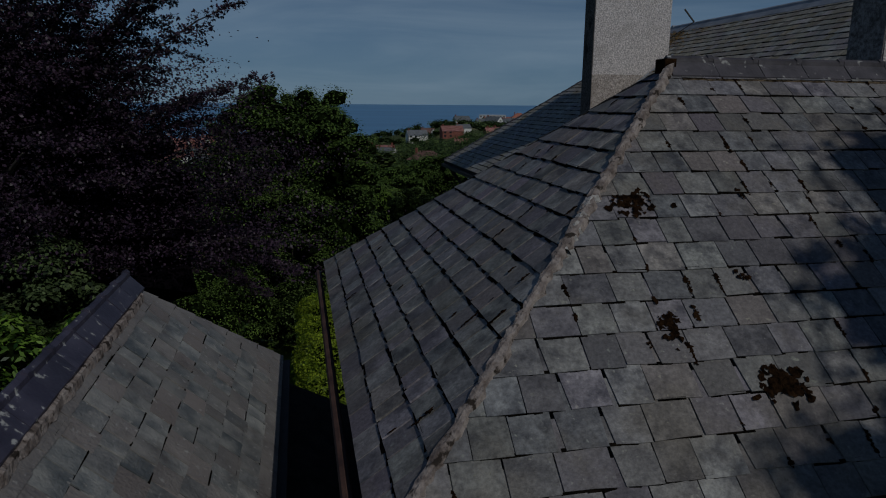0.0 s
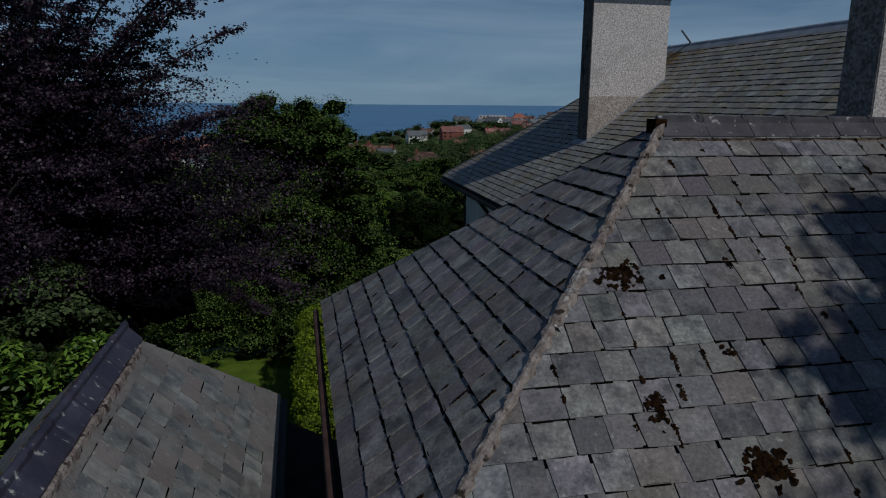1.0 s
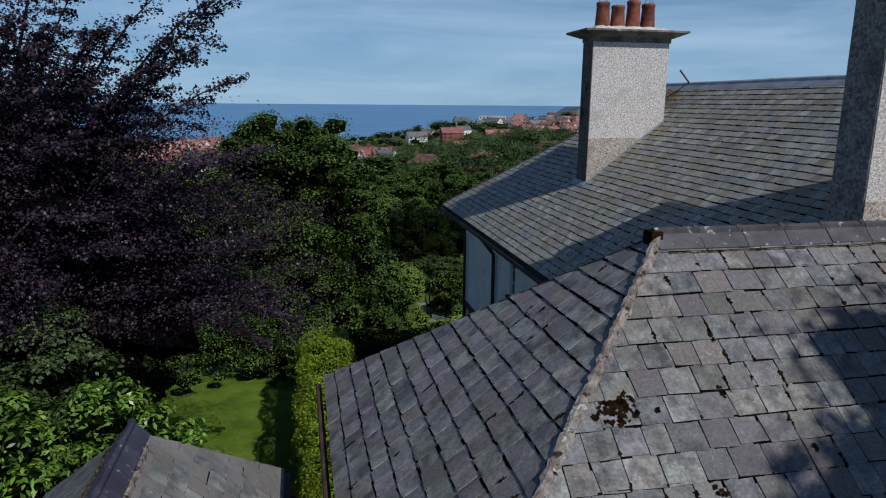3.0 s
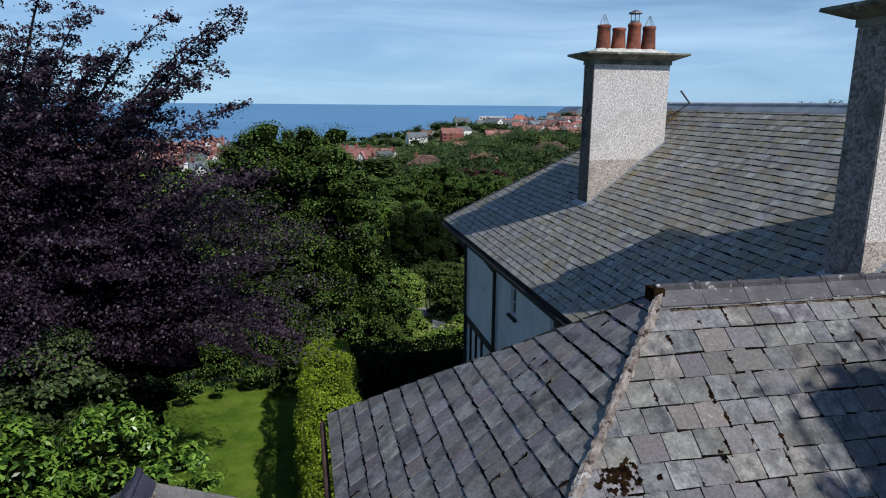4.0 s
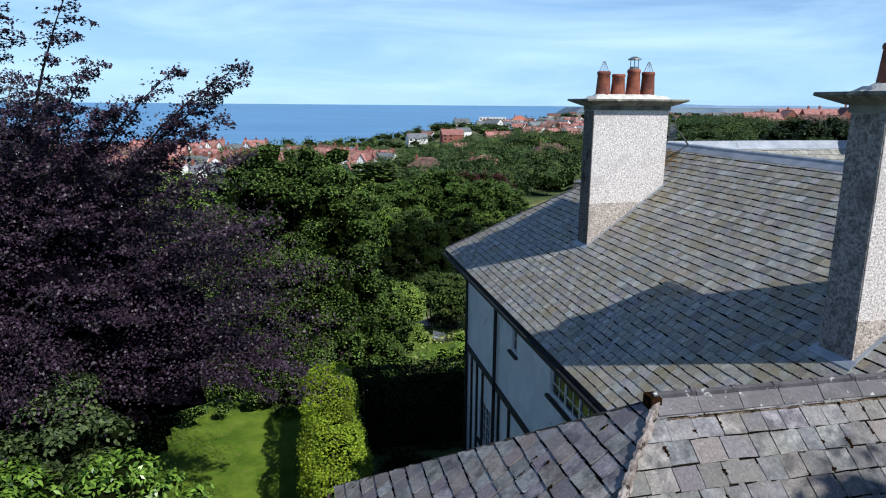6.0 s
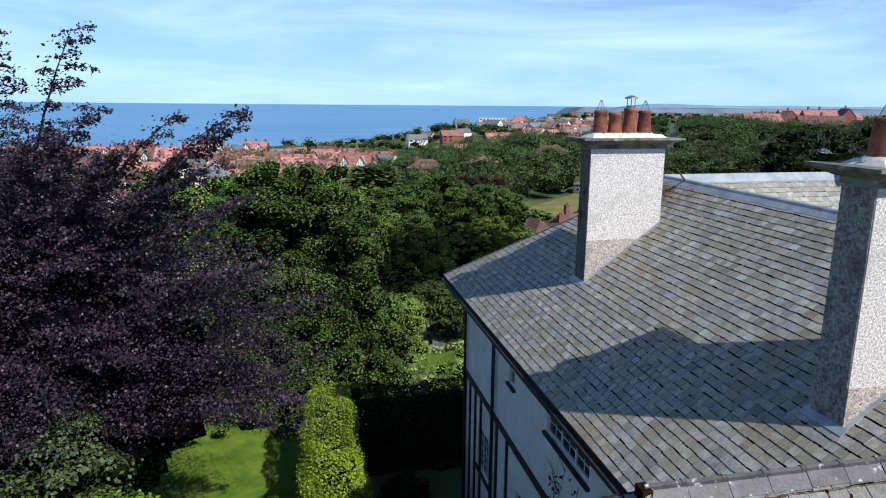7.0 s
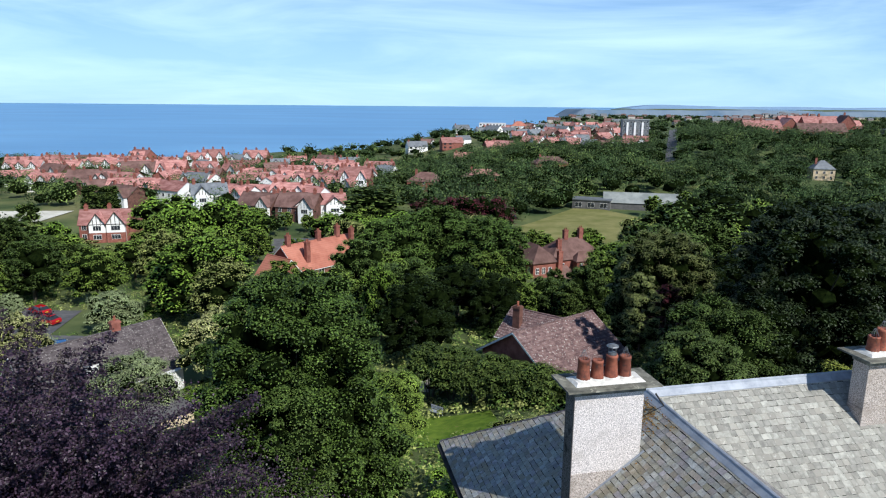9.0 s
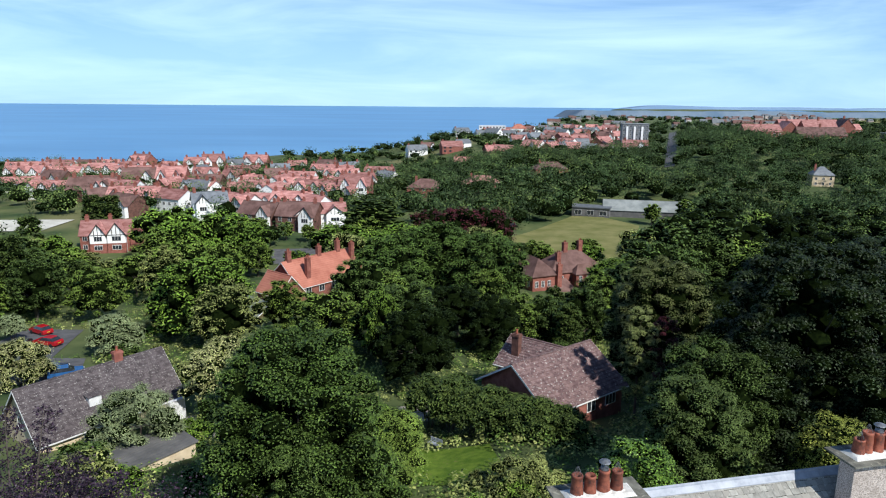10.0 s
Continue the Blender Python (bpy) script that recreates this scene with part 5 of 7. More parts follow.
shrub("shrub", "dull green broad-leaved shrub beneath the copper beech", -12.4, 19.0, 2.4, 2.4, 3.6, LEAF_OLIVE, 70, 150, 0.45, 0.12, make=leaf_quads)
shrub("shrub", "dark green shrub beneath the copper beech", -13.6, 22.5, 3.0, 3.4, 4.5, LEAF_DARK, 60, 150, 0.8, 0.15)
# these two take darker leaves to carry the shade they stand in
shrub("shrub", "shrub at the lawn's far edge with its shade put into darker leaves", -12.2, 29.8, 0.9, 2.3, 2.6, LEAF_GREAT, 50, 200, 0.6, 0.119)
shrub("shrub", "shrub at the lawn's far edge with its shade put into darker leaves", -9.6, 31.2, 0.2, 2.0, 2.2, LEAF_GREAT, 45, 200, 0.55, 0.119)
shrub("shrub", "dark shrub at the lawn's far edge", -7.2, 31.0, -0.3, 1.8, 1.9, LEAF_DARK, 40, 200, 0.5, 0.119)
shrub("shrub", "dark shrub at the lawn's far edge", -14.6, 27.5, 1.8, 2.6, 3.4, LEAF_DARK, 50, 200, 0.7, 0.119)


def hedge(name, label, x0, x1, y0, y1, z0, z1, leaf, count, size, m=HOUSE):
    """A clipped hedge: leaves over the faces of a block; a near-black core stands for inner shade."""
    ob = thing(name, m, label, "hedge")
    w, d, h = x1 - x0, y1 - y0, z1 - z0
    area = np.array([w * d, w * h, w * h, d * h, d * h])
    face = rng.choice(5, count, p=area / area.sum())
    a, b = rng.random(count), rng.random(count)
    p = np.empty((count, 3))
    n = np.empty((count, 3))
    for f, fp, fn in ((0, lambda a, b: (x0 + w * a, y0 + d * b, z1 + 0 * a), (0, 0, 1)), (1, lambda a, b: (x0 + w * a, y0 + 0 * a, z0 + h * b), (0, -1, 0)), (2, lambda a, b: (x0 + w * a, y1 + 0 * a, z0 + h * b), (0, 1, 0)),
                      (3, lambda a, b: (x0 + 0 * a, y0 + d * a, z0 + h * b), (-1, 0, 0)), (4, lambda a, b: (x1 + 0 * a, y0 + d * a, z0 + h * b), (1, 0, 0))):
        k = face == f
        p[k], n[k] = np.stack(fp(a[k], b[k]), 1), fn
    # rounded shoulders, then swellings of two sizes
    inner = np.clip(p, (x0 + 0.7, y0 + 0.7, z0), (x1 - 0.7, y1 - 0.7, z1 - 0.7))
    away = unit(p - inner)
    p, n = inner + away * np.minimum(np.linalg.norm(p - inner, axis=1, keepdims=True), 0.72), away
    wav = np.array([0.36 * noise.noise(Vector(q) * 0.8) + 0.20 * noise.noise(Vector(q) * 2.3 + Vector((9, 0, 0))) for q in p])
    p += n * (wav - np.abs(rng.normal(0, 0.11, count)) + 0.10 * (rng.random(count) < 0.06))[:, None]
    co = leaf_tris(p, n + np.array([0, 0, 0.4]) + 0.75 * rng.normal(size=p.shape), size, size * 0.9)
    part("twig_core", Shape().box(x0 + 0.55, x1 - 0.55, y0 + 0.55, y1 - 0.55, z0 - 0.3, z1 - 0.55), CORE_SHADE, ob)
    quads("foliage", co, leaf, ob)
    return ob


hedge("hedge", "tall golden-green privet hedge along the lawn", -3.5, -1.5, 9.5, 22.2, -3.4, 0.65, LEAF_PRIVET, 70000, 0.115)
# this hedge lies in shadow, painted by its near-black leaves
hedge("hedge", "hedge across the end of the garden, shade put into its leaves", -1.45, 9.0, 20.6, 22.2, -3.4, 0.35, LEAF_SHADE, 30000, 0.14)

# the great sycamore and the trees close behind the garden
tree("sycamore", "large spreading sycamore with dense green leaves", -8.6, 37.0, 9.4, 4.9, 7.4, LEAF_GREAT, 380, 0.72, 230, 0.165, -0.8)
tree("birch", "slender pale green tree before the sycamore", -7.6, 32.3, 4.9, 1.7, 5.2, LEAF_DARK, 90, 0.5, 220, 0.12, -0.9)
tree("tree", "light green tree beside the sycamore", -4.4, 37.0, 1.4, 2.1, 4.0, LEAF_GREAT, 80, 0.6, 230, 0.16, -0.8)
tree("tree", "feathery green tree beside the garden", -3.5, 50.0, -2.2, 1.8, 3.2, LEAF_SYCAMORE, 50, 0.65, 300, 0.15, -0.8)
tree("tree", "round leafy green tree beyond the roof", 17.4, 42.5, 4.0, 3.5, 5.0, LEAF_MID, 190, 0.55, 230, 0.14, -0.85)
for x, y, top in ((-9.8, 131, -4.0), (-1.5, 135, -2.2), (8.5, 130, -3.4)):
    tree("tree", "huge dense dark green tree in full leaf", x, y, top, 8.0, 8.0, LEAF_GREAT, 190, 1.25, 150, 0.36, -0.7)
tree("tree", "grey-green tree with narrow leaves", 20.5, 48.0, 4.5, 4.2, 6.0, LEAF_DARK, 100, 0.95, 330, 0.17, -0.85)
tree("dark_tree", "huge dark green tree full of shade", 31.5, 54.5, 11.0, 7.2, 9.8, LEAF_DEEP, 230, 0.95, 230, 0.24, -0.9)
tree("dark_tree", "dark tree rising behind the house roofs", 25.5, 50.0, 4.6, 4.0, 6.0, LEAF_DEEP, 60, 0.85, 220, 0.20, -0.9)
tree("dark_tree", "huge dark green tree full of shade", 42.0, 60.0, 10.5, 8.0, 10.0, LEAF_DEEP, 230, 1.1, 230, 0.26, -0.9)
tree("dark_tree", "tall dark tree behind the far ridge", 33.5, 44.0, 4.0, 5.5, 6.5, LEAF_DEEP, 90, 0.95, 220, 0.20, -0.9)
tree("tree", "tall olive green tree with fine feathery leaves", 25.2, 74.0, 5.0, 5.4, 7.2, LEAF_FEATHER, 190, 0.85, 260, 0.18, -0.85)
tree("tree", "slim ivy-clad column of a tree", 19.3, 62.0, 3.2, 1.4, 5.0, LEAF_FEATHER, 60, 0.42, 220, 0.16, -0.95)
tree("tree", "slim dark red-leaved garden tree", 22.4, 64.0, 1.8, 1.3, 4.2, LEAF_PURPLE, 40, 0.42, 200, 0.13, -0.95)
shrub("willow", "drooping yellow-green willow bush", 24.8, 38.5, 3.4, 2.2, 4.2, LEAF_GOLD, 60, 260, 0.6, 0.136)
shrub("shrub", "bright green laurel beyond the chimney", 11.0, 34.0, 3.9, 2.6, 4.6, LEAF_LAUREL, 55, 260, 0.6, 0.153, 0.5)
shrub("shrub", "bright green bush behind the hedge", 2.6, 34.5, -0.9, 3.2, 2.6, LEAF_BRIGHT, 55, 260, 0.55, 0.136)
shrub("shrub", "mixed green bush by the garden", 6.5, 44.5, -3.6, 2.8, 2.4, LEAF_OLIVE, 55, 260, 0.6, 0.136)
shrub("shrub", "mixed green bush by the garden", -5.0, 47.0, -3.6, 2.6, 2.6, LEAF_SYCAMORE, 55, 260, 0.6, 0.153)
shrub("shrub", "grey-green bush before the bungalow", -28.3, 57.3, -3.9, 3.7, 3.6, LEAF_GREY, 70, 260, 0.75, 0.170)
shrub("shrub", "variegated pale green bush beside the bungalow", -22.8, 66.5, -2.4, 4.0, 4.2, LEAF_CREAM, 75, 150, 0.9, 0.24)
shrub("shrub", "yellow-green bush at the bungalow's door", -33.6, 56.6, -9.0, 1.6, 1.3, LEAF_GOLD, 30, 120, 0.4, 0.16)
shrub("shrub", "round silver-grey clipped tree", -46.5, 90.0, -7.6, 3.3, 3.4, LEAF_GREY, 90, 110, 0.7, 0.26, category="tree")
shrub("shrub", "pale yellow bush beside the drive", -51.4, 76.3, -6.4, 3.2, 3.6, LEAF_CREAM, 60, 140, 0.8, 0.24)
shrub("shrub", "round grey bush beside the drive", -66.2, 97.5, -10.4, 1.7, 1.8, LEAF_GREY, 35, 110, 0.6, 0.26)
for i in range(7):
    k = i / 6
    shrub("conifer", "overgrown dark conifer in a garden row", -1.2 + 12.6 * k, 63.2 - 7.0 * k, -4.9 + 0.3 * (i % 2), 2.3, 2.4, LEAF_CONIFER, 55, 120, 0.65, 0.26, 0.45, "conifer")

# bare climber on the west wall, and the shrubs in the shade at its foot
vine = thing("climber", HOUSE @ pose(WX - 0.05, 0, G0), "dark woody climber spreading over the white wall", "climber")
vine_rnd = random.Random(44)
stems, vine_leaf = Shape(), []
for i in range(15):
    y, z = vine_rnd.uniform(4.6, 8.6), 0.0
    goal = vine_rnd.uniform(4.6, 7.6)
    while z < goal:
        y2, z2 = y + vine_rnd.gauss(0, 0.09), z + vine_rnd.uniform(0.2, 0.4)
        stems.rod((vine_rnd.uniform(-0.02, 0.0), y, z), (vine_rnd.uniform(-0.02, 0.0), y2, z2), 0.028 * (1.15 - z / goal), 0.026 * (1.1 - z2 / (goal + 0.5)), 4)
        if vine_rnd.random() < 0.5:
            stems.rod((0, y2, z2), (-0.03, y2 + vine_rnd.choice((-1, 1)) * vine_rnd.uniform(0.15, 0.45), z2 + vine_rnd.uniform(0.05, 0.35)), 0.012, 0.004, 4)
        vine_leaf += [(-0.05 + vine_rnd.gauss(0, 0.03), y2 + vine_rnd.gauss(0, 0.12), z2 + vine_rnd.gauss(0, 0.1)) for _ in range(14 if z < goal - 1.2 else 3)]
        y, z = y2, z2
part("stem", stems, BLACK_TIMBER, vine)
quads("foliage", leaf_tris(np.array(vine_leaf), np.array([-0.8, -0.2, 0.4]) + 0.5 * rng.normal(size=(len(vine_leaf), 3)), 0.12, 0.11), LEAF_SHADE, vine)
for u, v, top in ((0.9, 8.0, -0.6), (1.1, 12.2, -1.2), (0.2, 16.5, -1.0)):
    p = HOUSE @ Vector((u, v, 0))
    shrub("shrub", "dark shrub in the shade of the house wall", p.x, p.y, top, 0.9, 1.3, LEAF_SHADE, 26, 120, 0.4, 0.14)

# small bushes that fill the gardens below
bush_rnd = random.Random(31)
bush_models = [shrub("bush", label, x, y, ground(x, y) + 2 * 1.5, 1.9, 1.6, leaf, 24, 62, 0.64, 0.27) for label, x, y, leaf in
               (("low green garden bush in leaf", -11.5, 52, LEAF_SYCAMORE), ("low olive garden bush in leaf", -8.5, 57, LEAF_OLIVE), ("low bright green garden bush", -6.5, 62.5, LEAF_BRIGHT), ("low dark green garden bush", -9.5, 64, LEAF_DARK))]
for _ in range(240):
    y = bush_rnd.uniform(40, 112)
    x = bush_rnd.uniform(-0.62, 0.6) * y
    far = lambda a, b, r: (x - a) ** 2 + (y - b) ** 2 > r * r
    if far(-35.4, 63.4, 9) and far(-31, 69, 6) and far(-39, 57, 6) and far(12, 66, 9) and far(11, 73, 6) and far(1.6, 55, 8) and far(-3, 68, 3.4) and far(-20, 63, 4) and far(-26, 54, 5) and far(-27, 55.5, 5) and far(-47, 77, 7) and far(-60, 96, 12) and far(-49, 80, 7) and bush_rnd.random() < 0.34:
        k = bush_rnd.uniform(0.5, 1.25)
        copy_thing(bush_models[bush_rnd.randrange(4)], pose(x, y, ground(x, y) - 0.1, 0, 0, bush_rnd.uniform(0, 360)) @ Matrix.Scale(k, 4))

# unkempt growth between the gardens
under_rnd = random.Random(77)
under = []
for _ in range(5200):
    y = under_rnd.uniform(36, 150)
    x = under_rnd.uniform(-0.68, 0.66) * y
    if all((x - a) ** 2 + (y - b) ** 2 > r * r for a, b, r in ((-35.4, 63.4, 8), (-31, 69, 6), (-40, 57, 6), (12, 66, 7.5), (11, 73, 5), (1.2, 53.5, 4.6), (-3, 68, 3.4), (-23, 64.5, 3), (-26.5, 54.5, 4.5), (-48, 79, 7), (-60, 96, 11), (-28, 138, 9))):
        under.append((x, y, ground(x, y) + under_rnd.uniform(-0.2, 0.55), under_rnd.uniform(0.6, 1.5)))
under = np.array(under)
for name, share, leaf in (("undergrowth", under[::2], LEAF_OLIVE), ("undergrowth", under[1::2], LEAF_GREAT)):
    tagged(quads(name, clump_leaves(share, 34, 0.42, 0.34), leaf), "tangled low growth between the gardens", "undergrowth", kind="stuff")

# the tree that stands out of view and shades the near roof
tree("tree", "leafy tree beside the house that dapples the roof", 9.72, -1.9, 15.5, 3.1, 5.4, LEAF_DARK, 100, 0.66, 170, 0.22, -0.8)


# ---- houses and their grounds ----
def sloped(s, L, x0, half, z_e, z_r, side, courses, thick=0.14):
    """One roof slope along x, from the eave at y = side * half up to the ridge, laid in stepped courses."""
    lift = 0.06 if courses > 1 else 0.0
    ring = []
    for i in range(courses):
        a, b = i / courses, (i + 1) / courses
        ring += [(side * half * (1 - a), z_e + (z_r - z_e) * a + lift), (side * half * (1 - b), z_e + (z_r - z_e) * b)]
    ring += [(0, z_r - thick), (side * half, z_e - thick)]
    if side > 0:
        ring = ring[::-1]
    s.solid([(x0 + L, yy, zz) for yy, zz in ring], [(x0, yy, zz) for yy, zz in ring])
    return s


def gable_body(x0, x1, half, z0, z_e, z_r):
    s = Shape()
    ring = lambda x: [(x, -half, z0), (x, half, z0), (x, half, z_e), (x, 0, z_r), (x, -half, z_e)]
    return s.solid(ring(x1), ring(x0))


def window_in(parent, x, y, z, w, h, facing, cols=2, frame_mat=None, rows=1):
    """A framed window set into a wall. facing: 0 looks along -y, 90 along +x, 180 along +y, -90 along -x."""
    t = 0.07
    u, v = (w - t) / cols, (h - t) / rows
    fr = wall_with_holes(-0.05, -w / 2, w / 2, -h / 2, h / 2, [(-w / 2 + t + i * u, -w / 2 + (i + 1) * u, -h / 2 + t + k * v, -h / 2 + (k + 1) * v) for i in range(cols) for k in range(rows)], 0.09)
    fr.v, fr.f = [(q, p, z) for p, q, z in fr.v], [f[::-1] for f in fr.f]
    win = part("window", fr, frame_mat or WHITE_PAINT, parent)
    win.matrix_basis = pose(x, y, z, 0, 0, facing)
    pane = part("pane", Shape().box(-w / 2 + t, w / 2 - t, -0.02, 0.03, -h / 2 + t, h / 2 - t), GLASS, win)
    return win


def stack_on(parent, x, y, z0, z1, w, d, mat, pots=2):
    ch = part("chimney", Shape().box(x - w / 2, x + w / 2, y - d / 2, y + d / 2, z0, z1).box(x - w / 2 - 0.07, x + w / 2 + 0.07, y - d / 2 - 0.07, y + d / 2 + 0.07, z1 - 0.3, z1 - 0.1), mat, parent)
    for i in range(pots):
        c = x + (i - (pots - 1) / 2) * w / max(pots, 1) * 0.8
        part("pot", Shape().lathe(c, y, [(0.15, z1), (0.12, z1 + 0.45), (0.14, z1 + 0.47), (0.14, z1 + 0.52)], 8), POT_CLAY, ch)
    return ch


def gable_house(name, label, mid, turn, L, half, z0, z_e, z_r, wall, roof, courses=1, over=0.35, category="house", fascia=True):
    """A house under one gabled roof; local x runs along the ridge."""
    ob = thing(name, pose(mid[0], mid[1], z0, 0, 0, turn), label, category)
    e, r = z_e - z0, z_r - z0
    part("wall", gable_body(-L / 2, L / 2, half, -0.8, e, r - 0.16), wall, ob)
    k = over * (r - e) / half
    for side in (-1, 1):
        part("roof", sloped(Shape(), L + 2 * over, -L / 2 - over, half + over, e - k, r, side, courses), roof, ob)
    part("ridge", Shape().box(-L / 2 - over, L / 2 + over, -0.13, 0.13, r - 0.02, r + 0.07), roof, ob)
    if fascia:
        for x in (-L / 2 - over - 0.03, L / 2 + over):
            for side in (-1, 1):
                s = Shape()
                a, b = (side * (half + over), e - k), (0, r)
                s.solid([(x, a[0], a[1] - 0.22), (x + 0.03, a[0], a[1] - 0.22), (x + 0.03, b[0], b[1] - 0.22), (x, b[0], b[1] - 0.22)], [(x, a[0], a[1]), (x + 0.03, a[0], a[1]), (x + 0.03, b[0], b[1]), (x, b[0], b[1])])
                part("bargeboard", s, WHITE_PAINT, ob)
        for side in (-1, 1):
            y = side * (half + over)
            part("gutter", Shape().box(-L / 2 - over, L / 2 + over, min(y, y + side * 0.1), max(y, y + side * 0.1), e - k - 0.16, e - k - 0.06), WHITE_PAINT, ob)
    return ob


# the long bungalow
bl = gable_house("bungalow", "long cream bungalow with a grey-brown tiled roof", (-35.84, 64.42), 51.9, 14.2, 4.0, -11.3, -8.69, -4.67, CREAM_WALL, GREY_TILE, 18, 0.4, "bungalow")
stack_on(bl, 2.6, 0.1, 5.6, 7.6, 0.9, 0.6, BRICK, 1)
window_in(bl, -2.6, -4.02, 1.2, 1.3, 1.1, 0)
window_in(bl, 0.6, -4.02, 1.2, 1.6, 1.1, 0)
window_in(bl, -7.12, 0.0, 3.2, 1.2, 1.2, -90)
porch = Shape().box(5.2, 6.9, -5.0, -4.02, -0.6, 2.2)
part("porch", porch, WHITE_PAINT, bl, "small white porch")
part("dormer", Shape().box(-1.9, -0.7, -2.9, -1.2, 3.6, 4.75), WHITE_PAINT, bl, "small white dormer")
part("dormer_roof", Shape().box(-2.05, -0.55, -3.05, -1.1, 4.76, 4.85), GREY_TILE, bl)
gable_house("garage", "flat grey felt garage roof beside the bungalow", (-26.3, 54.4), 54.5, 7.0, 2.2, -10.6, -8.2, -7.95, CREAM_WALL, DULL_GREY, 6, 0.2, "garage", False)
# the red-brown bungalow
br = gable_house("bungalow", "brick bungalow with a lichened purple-brown tiled roof", (11.6, 66.1), 37.5, 11.0, 4.9, -8.9, -6.3, -3.2, BRICK, CONCRETE_TILE, 16, 0.45, "bungalow")
window_in(br, 0.6, -4.92, 1.3, 1.3, 1.2, 0)
window_in(br, 3.6, -4.92, 1.3, 1.6, 1.2, 0, 3)
b2 = gable_house("bungalow", "rear wing of a brown-tiled bungalow with a chimney", (11.2, 73.0), -38.0, 7.0, 3.2, -9.6, -6.9, -4.6, BRICK, CONCRETE_TILE, 12, 0.4, "bungalow")
stack_on(b2, -1.9, -1.9, 3.0, 6.0, 0.9, 0.7, DARK_BRICK, 1)
# the orange-roofed house
orr = gable_house("villa", "brick villa with a bright orange tiled roof", (-27.5, 140.5), 51.0, 18.0, 5.0, -19.5, -14.6, -10.2, BRICK, ORANGE_TILE, 14, 0.4, "villa")
for x, y, z in ((-7.5, 0.0, 11.4), (-5.4, -3.6, 10.2), (0.6, 0.0, 11.2), (6.0, 0.0, 11.6), (8.4, -2.0, 11.0)):
    stack_on(orr, x, y, 4.0, z, 1.0, 0.8, BRICK, 2)
for x in (-6.5, -3.0, 0.5, 4.0):
    window_in(orr, x, -5.03, 3.6, 1.5, 1.5, 0)
    window_in(orr, x, -5.03, 1.2, 1.5, 1.5, 0)
gable_house("villa", "low gabled orange-tiled wing of the villa", (-33.0, 130.0), -39.0, 7.0, 3.0, -19.5, -15.0, -11.6, BRICK, ORANGE_TILE, 10, 0.35, "villa")
gable_house("outhouse", "low slate-roofed outhouse beside the villa", (-35.5, 121.5), -39.0, 9.0, 3.6, -19.0, -16.4, -14.4, DARK_BRICK, DARK_ROOF, 1, 0.4, "outhouse")
# the brick house by the field
def hip_roof(x0, x1, y0, y1, e, r, along="x", over=0.45, thick=0.16):
    """A hipped roof slab over a block, its ridge along x or y."""
    x0, x1, y0, y1 = x0 - over, x1 + over, y0 - over, y1 + over
    s = Shape()
    if along == "x":
        q = (y1 - y0) / 2
        a, b = (x0 + q, (y0 + y1) / 2), (x1 - q, (y0 + y1) / 2)
        rims = [((x0, y0), (x1, y0), b, a), ((x1, y1), (x0, y1), a, b), ((x1, y0), (x1, y1), b), ((x0, y1), (x0, y0), a)]
    else:
        q = (x1 - x0) / 2
        a, b = ((x0 + x1) / 2, y0 + q), ((x0 + x1) / 2, y1 - q)
        rims = [((x1, y0), (x1, y1), b, a), ((x0, y1), (x0, y0), a, b), ((x0, y0), (x1, y0), a), ((x1, y1), (x0, y1), b)]
    for rim in rims:
        top = [(p[0], p[1], r if p in (a, b) else e) for p in rim]
        s.solid([(p, q2, z - thick) for p, q2, z in top], top)
    return s


bk = thing("villa", pose(28.2, 165.5, -26.0, 0, 0, 24), "large red-brick house with hipped brown roofs and tall chimneys", "villa")
for x0, x1, y0, y1, e, r, along in ((-9.5, -2.5, -5.5, 6.0, 7.0, 10.6, "y"), (-2.5, 13.0, -3.2, 6.0, 6.6, 11.0, "x"), (3.5, 11.0, -5.0, -3.2, 6.3, 8.6, "x")):
    part("wall", Shape().box(x0, x1, y0, y1, -1.0, e - 0.05), BRICK, bk, "red-brick wall")
    part("roof", hip_roof(x0, x1, y0, y1, e, r, along), BROWN_TILE, bk, "brown tiled hipped roof")
part("porch", Shape().box(-5.0, 1.2, -8.0, -5.6, -1.0, 2.9), BRICK, bk)
part("porch_roof", Shape().solid([(-5.4, -8.4, 2.9), (1.6, -8.4, 2.9), (1.6, -3.3, 4.9), (-5.4, -3.3, 4.9)], [(-5.4, -8.4, 3.1), (1.6, -8.4, 3.1), (1.6, -3.3, 5.1), (-5.4, -3.3, 5.1)]), BROWN_TILE, bk)
for x, y, z0, z in ((-9.0, 3.5, 6.0, 12.2), (-2.3, -5.9, 0.0, 9.6), (0.8, -0.6, 7.5, 11.2), (4.0, 1.4, 8.5, 13.2), (8.6, 1.4, 8.5, 13.4)):
    stack_on(bk, x, y, z0, z, 1.2, 0.95, BRICK, 2)
for x, y in ((-8.4, -5.53), (-6.6, -5.53), (-4.8, -5.53), (-1.0, -3.23), (0.4, -3.23), (4.8, -5.03), (7.2, -5.03), (9.6, -5.03)):
    window_in(bk, x, y, 4.9, 0.95, 1.6, 0, 2, None, 2)
    window_in(bk, x, y, 1.6, 0.95, 1.6, 0, 2, None, 2)
for y in (-3.6, -1.2, 1.6):
    window_in(bk, -9.53, y, 4.9, 0.95, 1.6, -90, 2, None, 2)


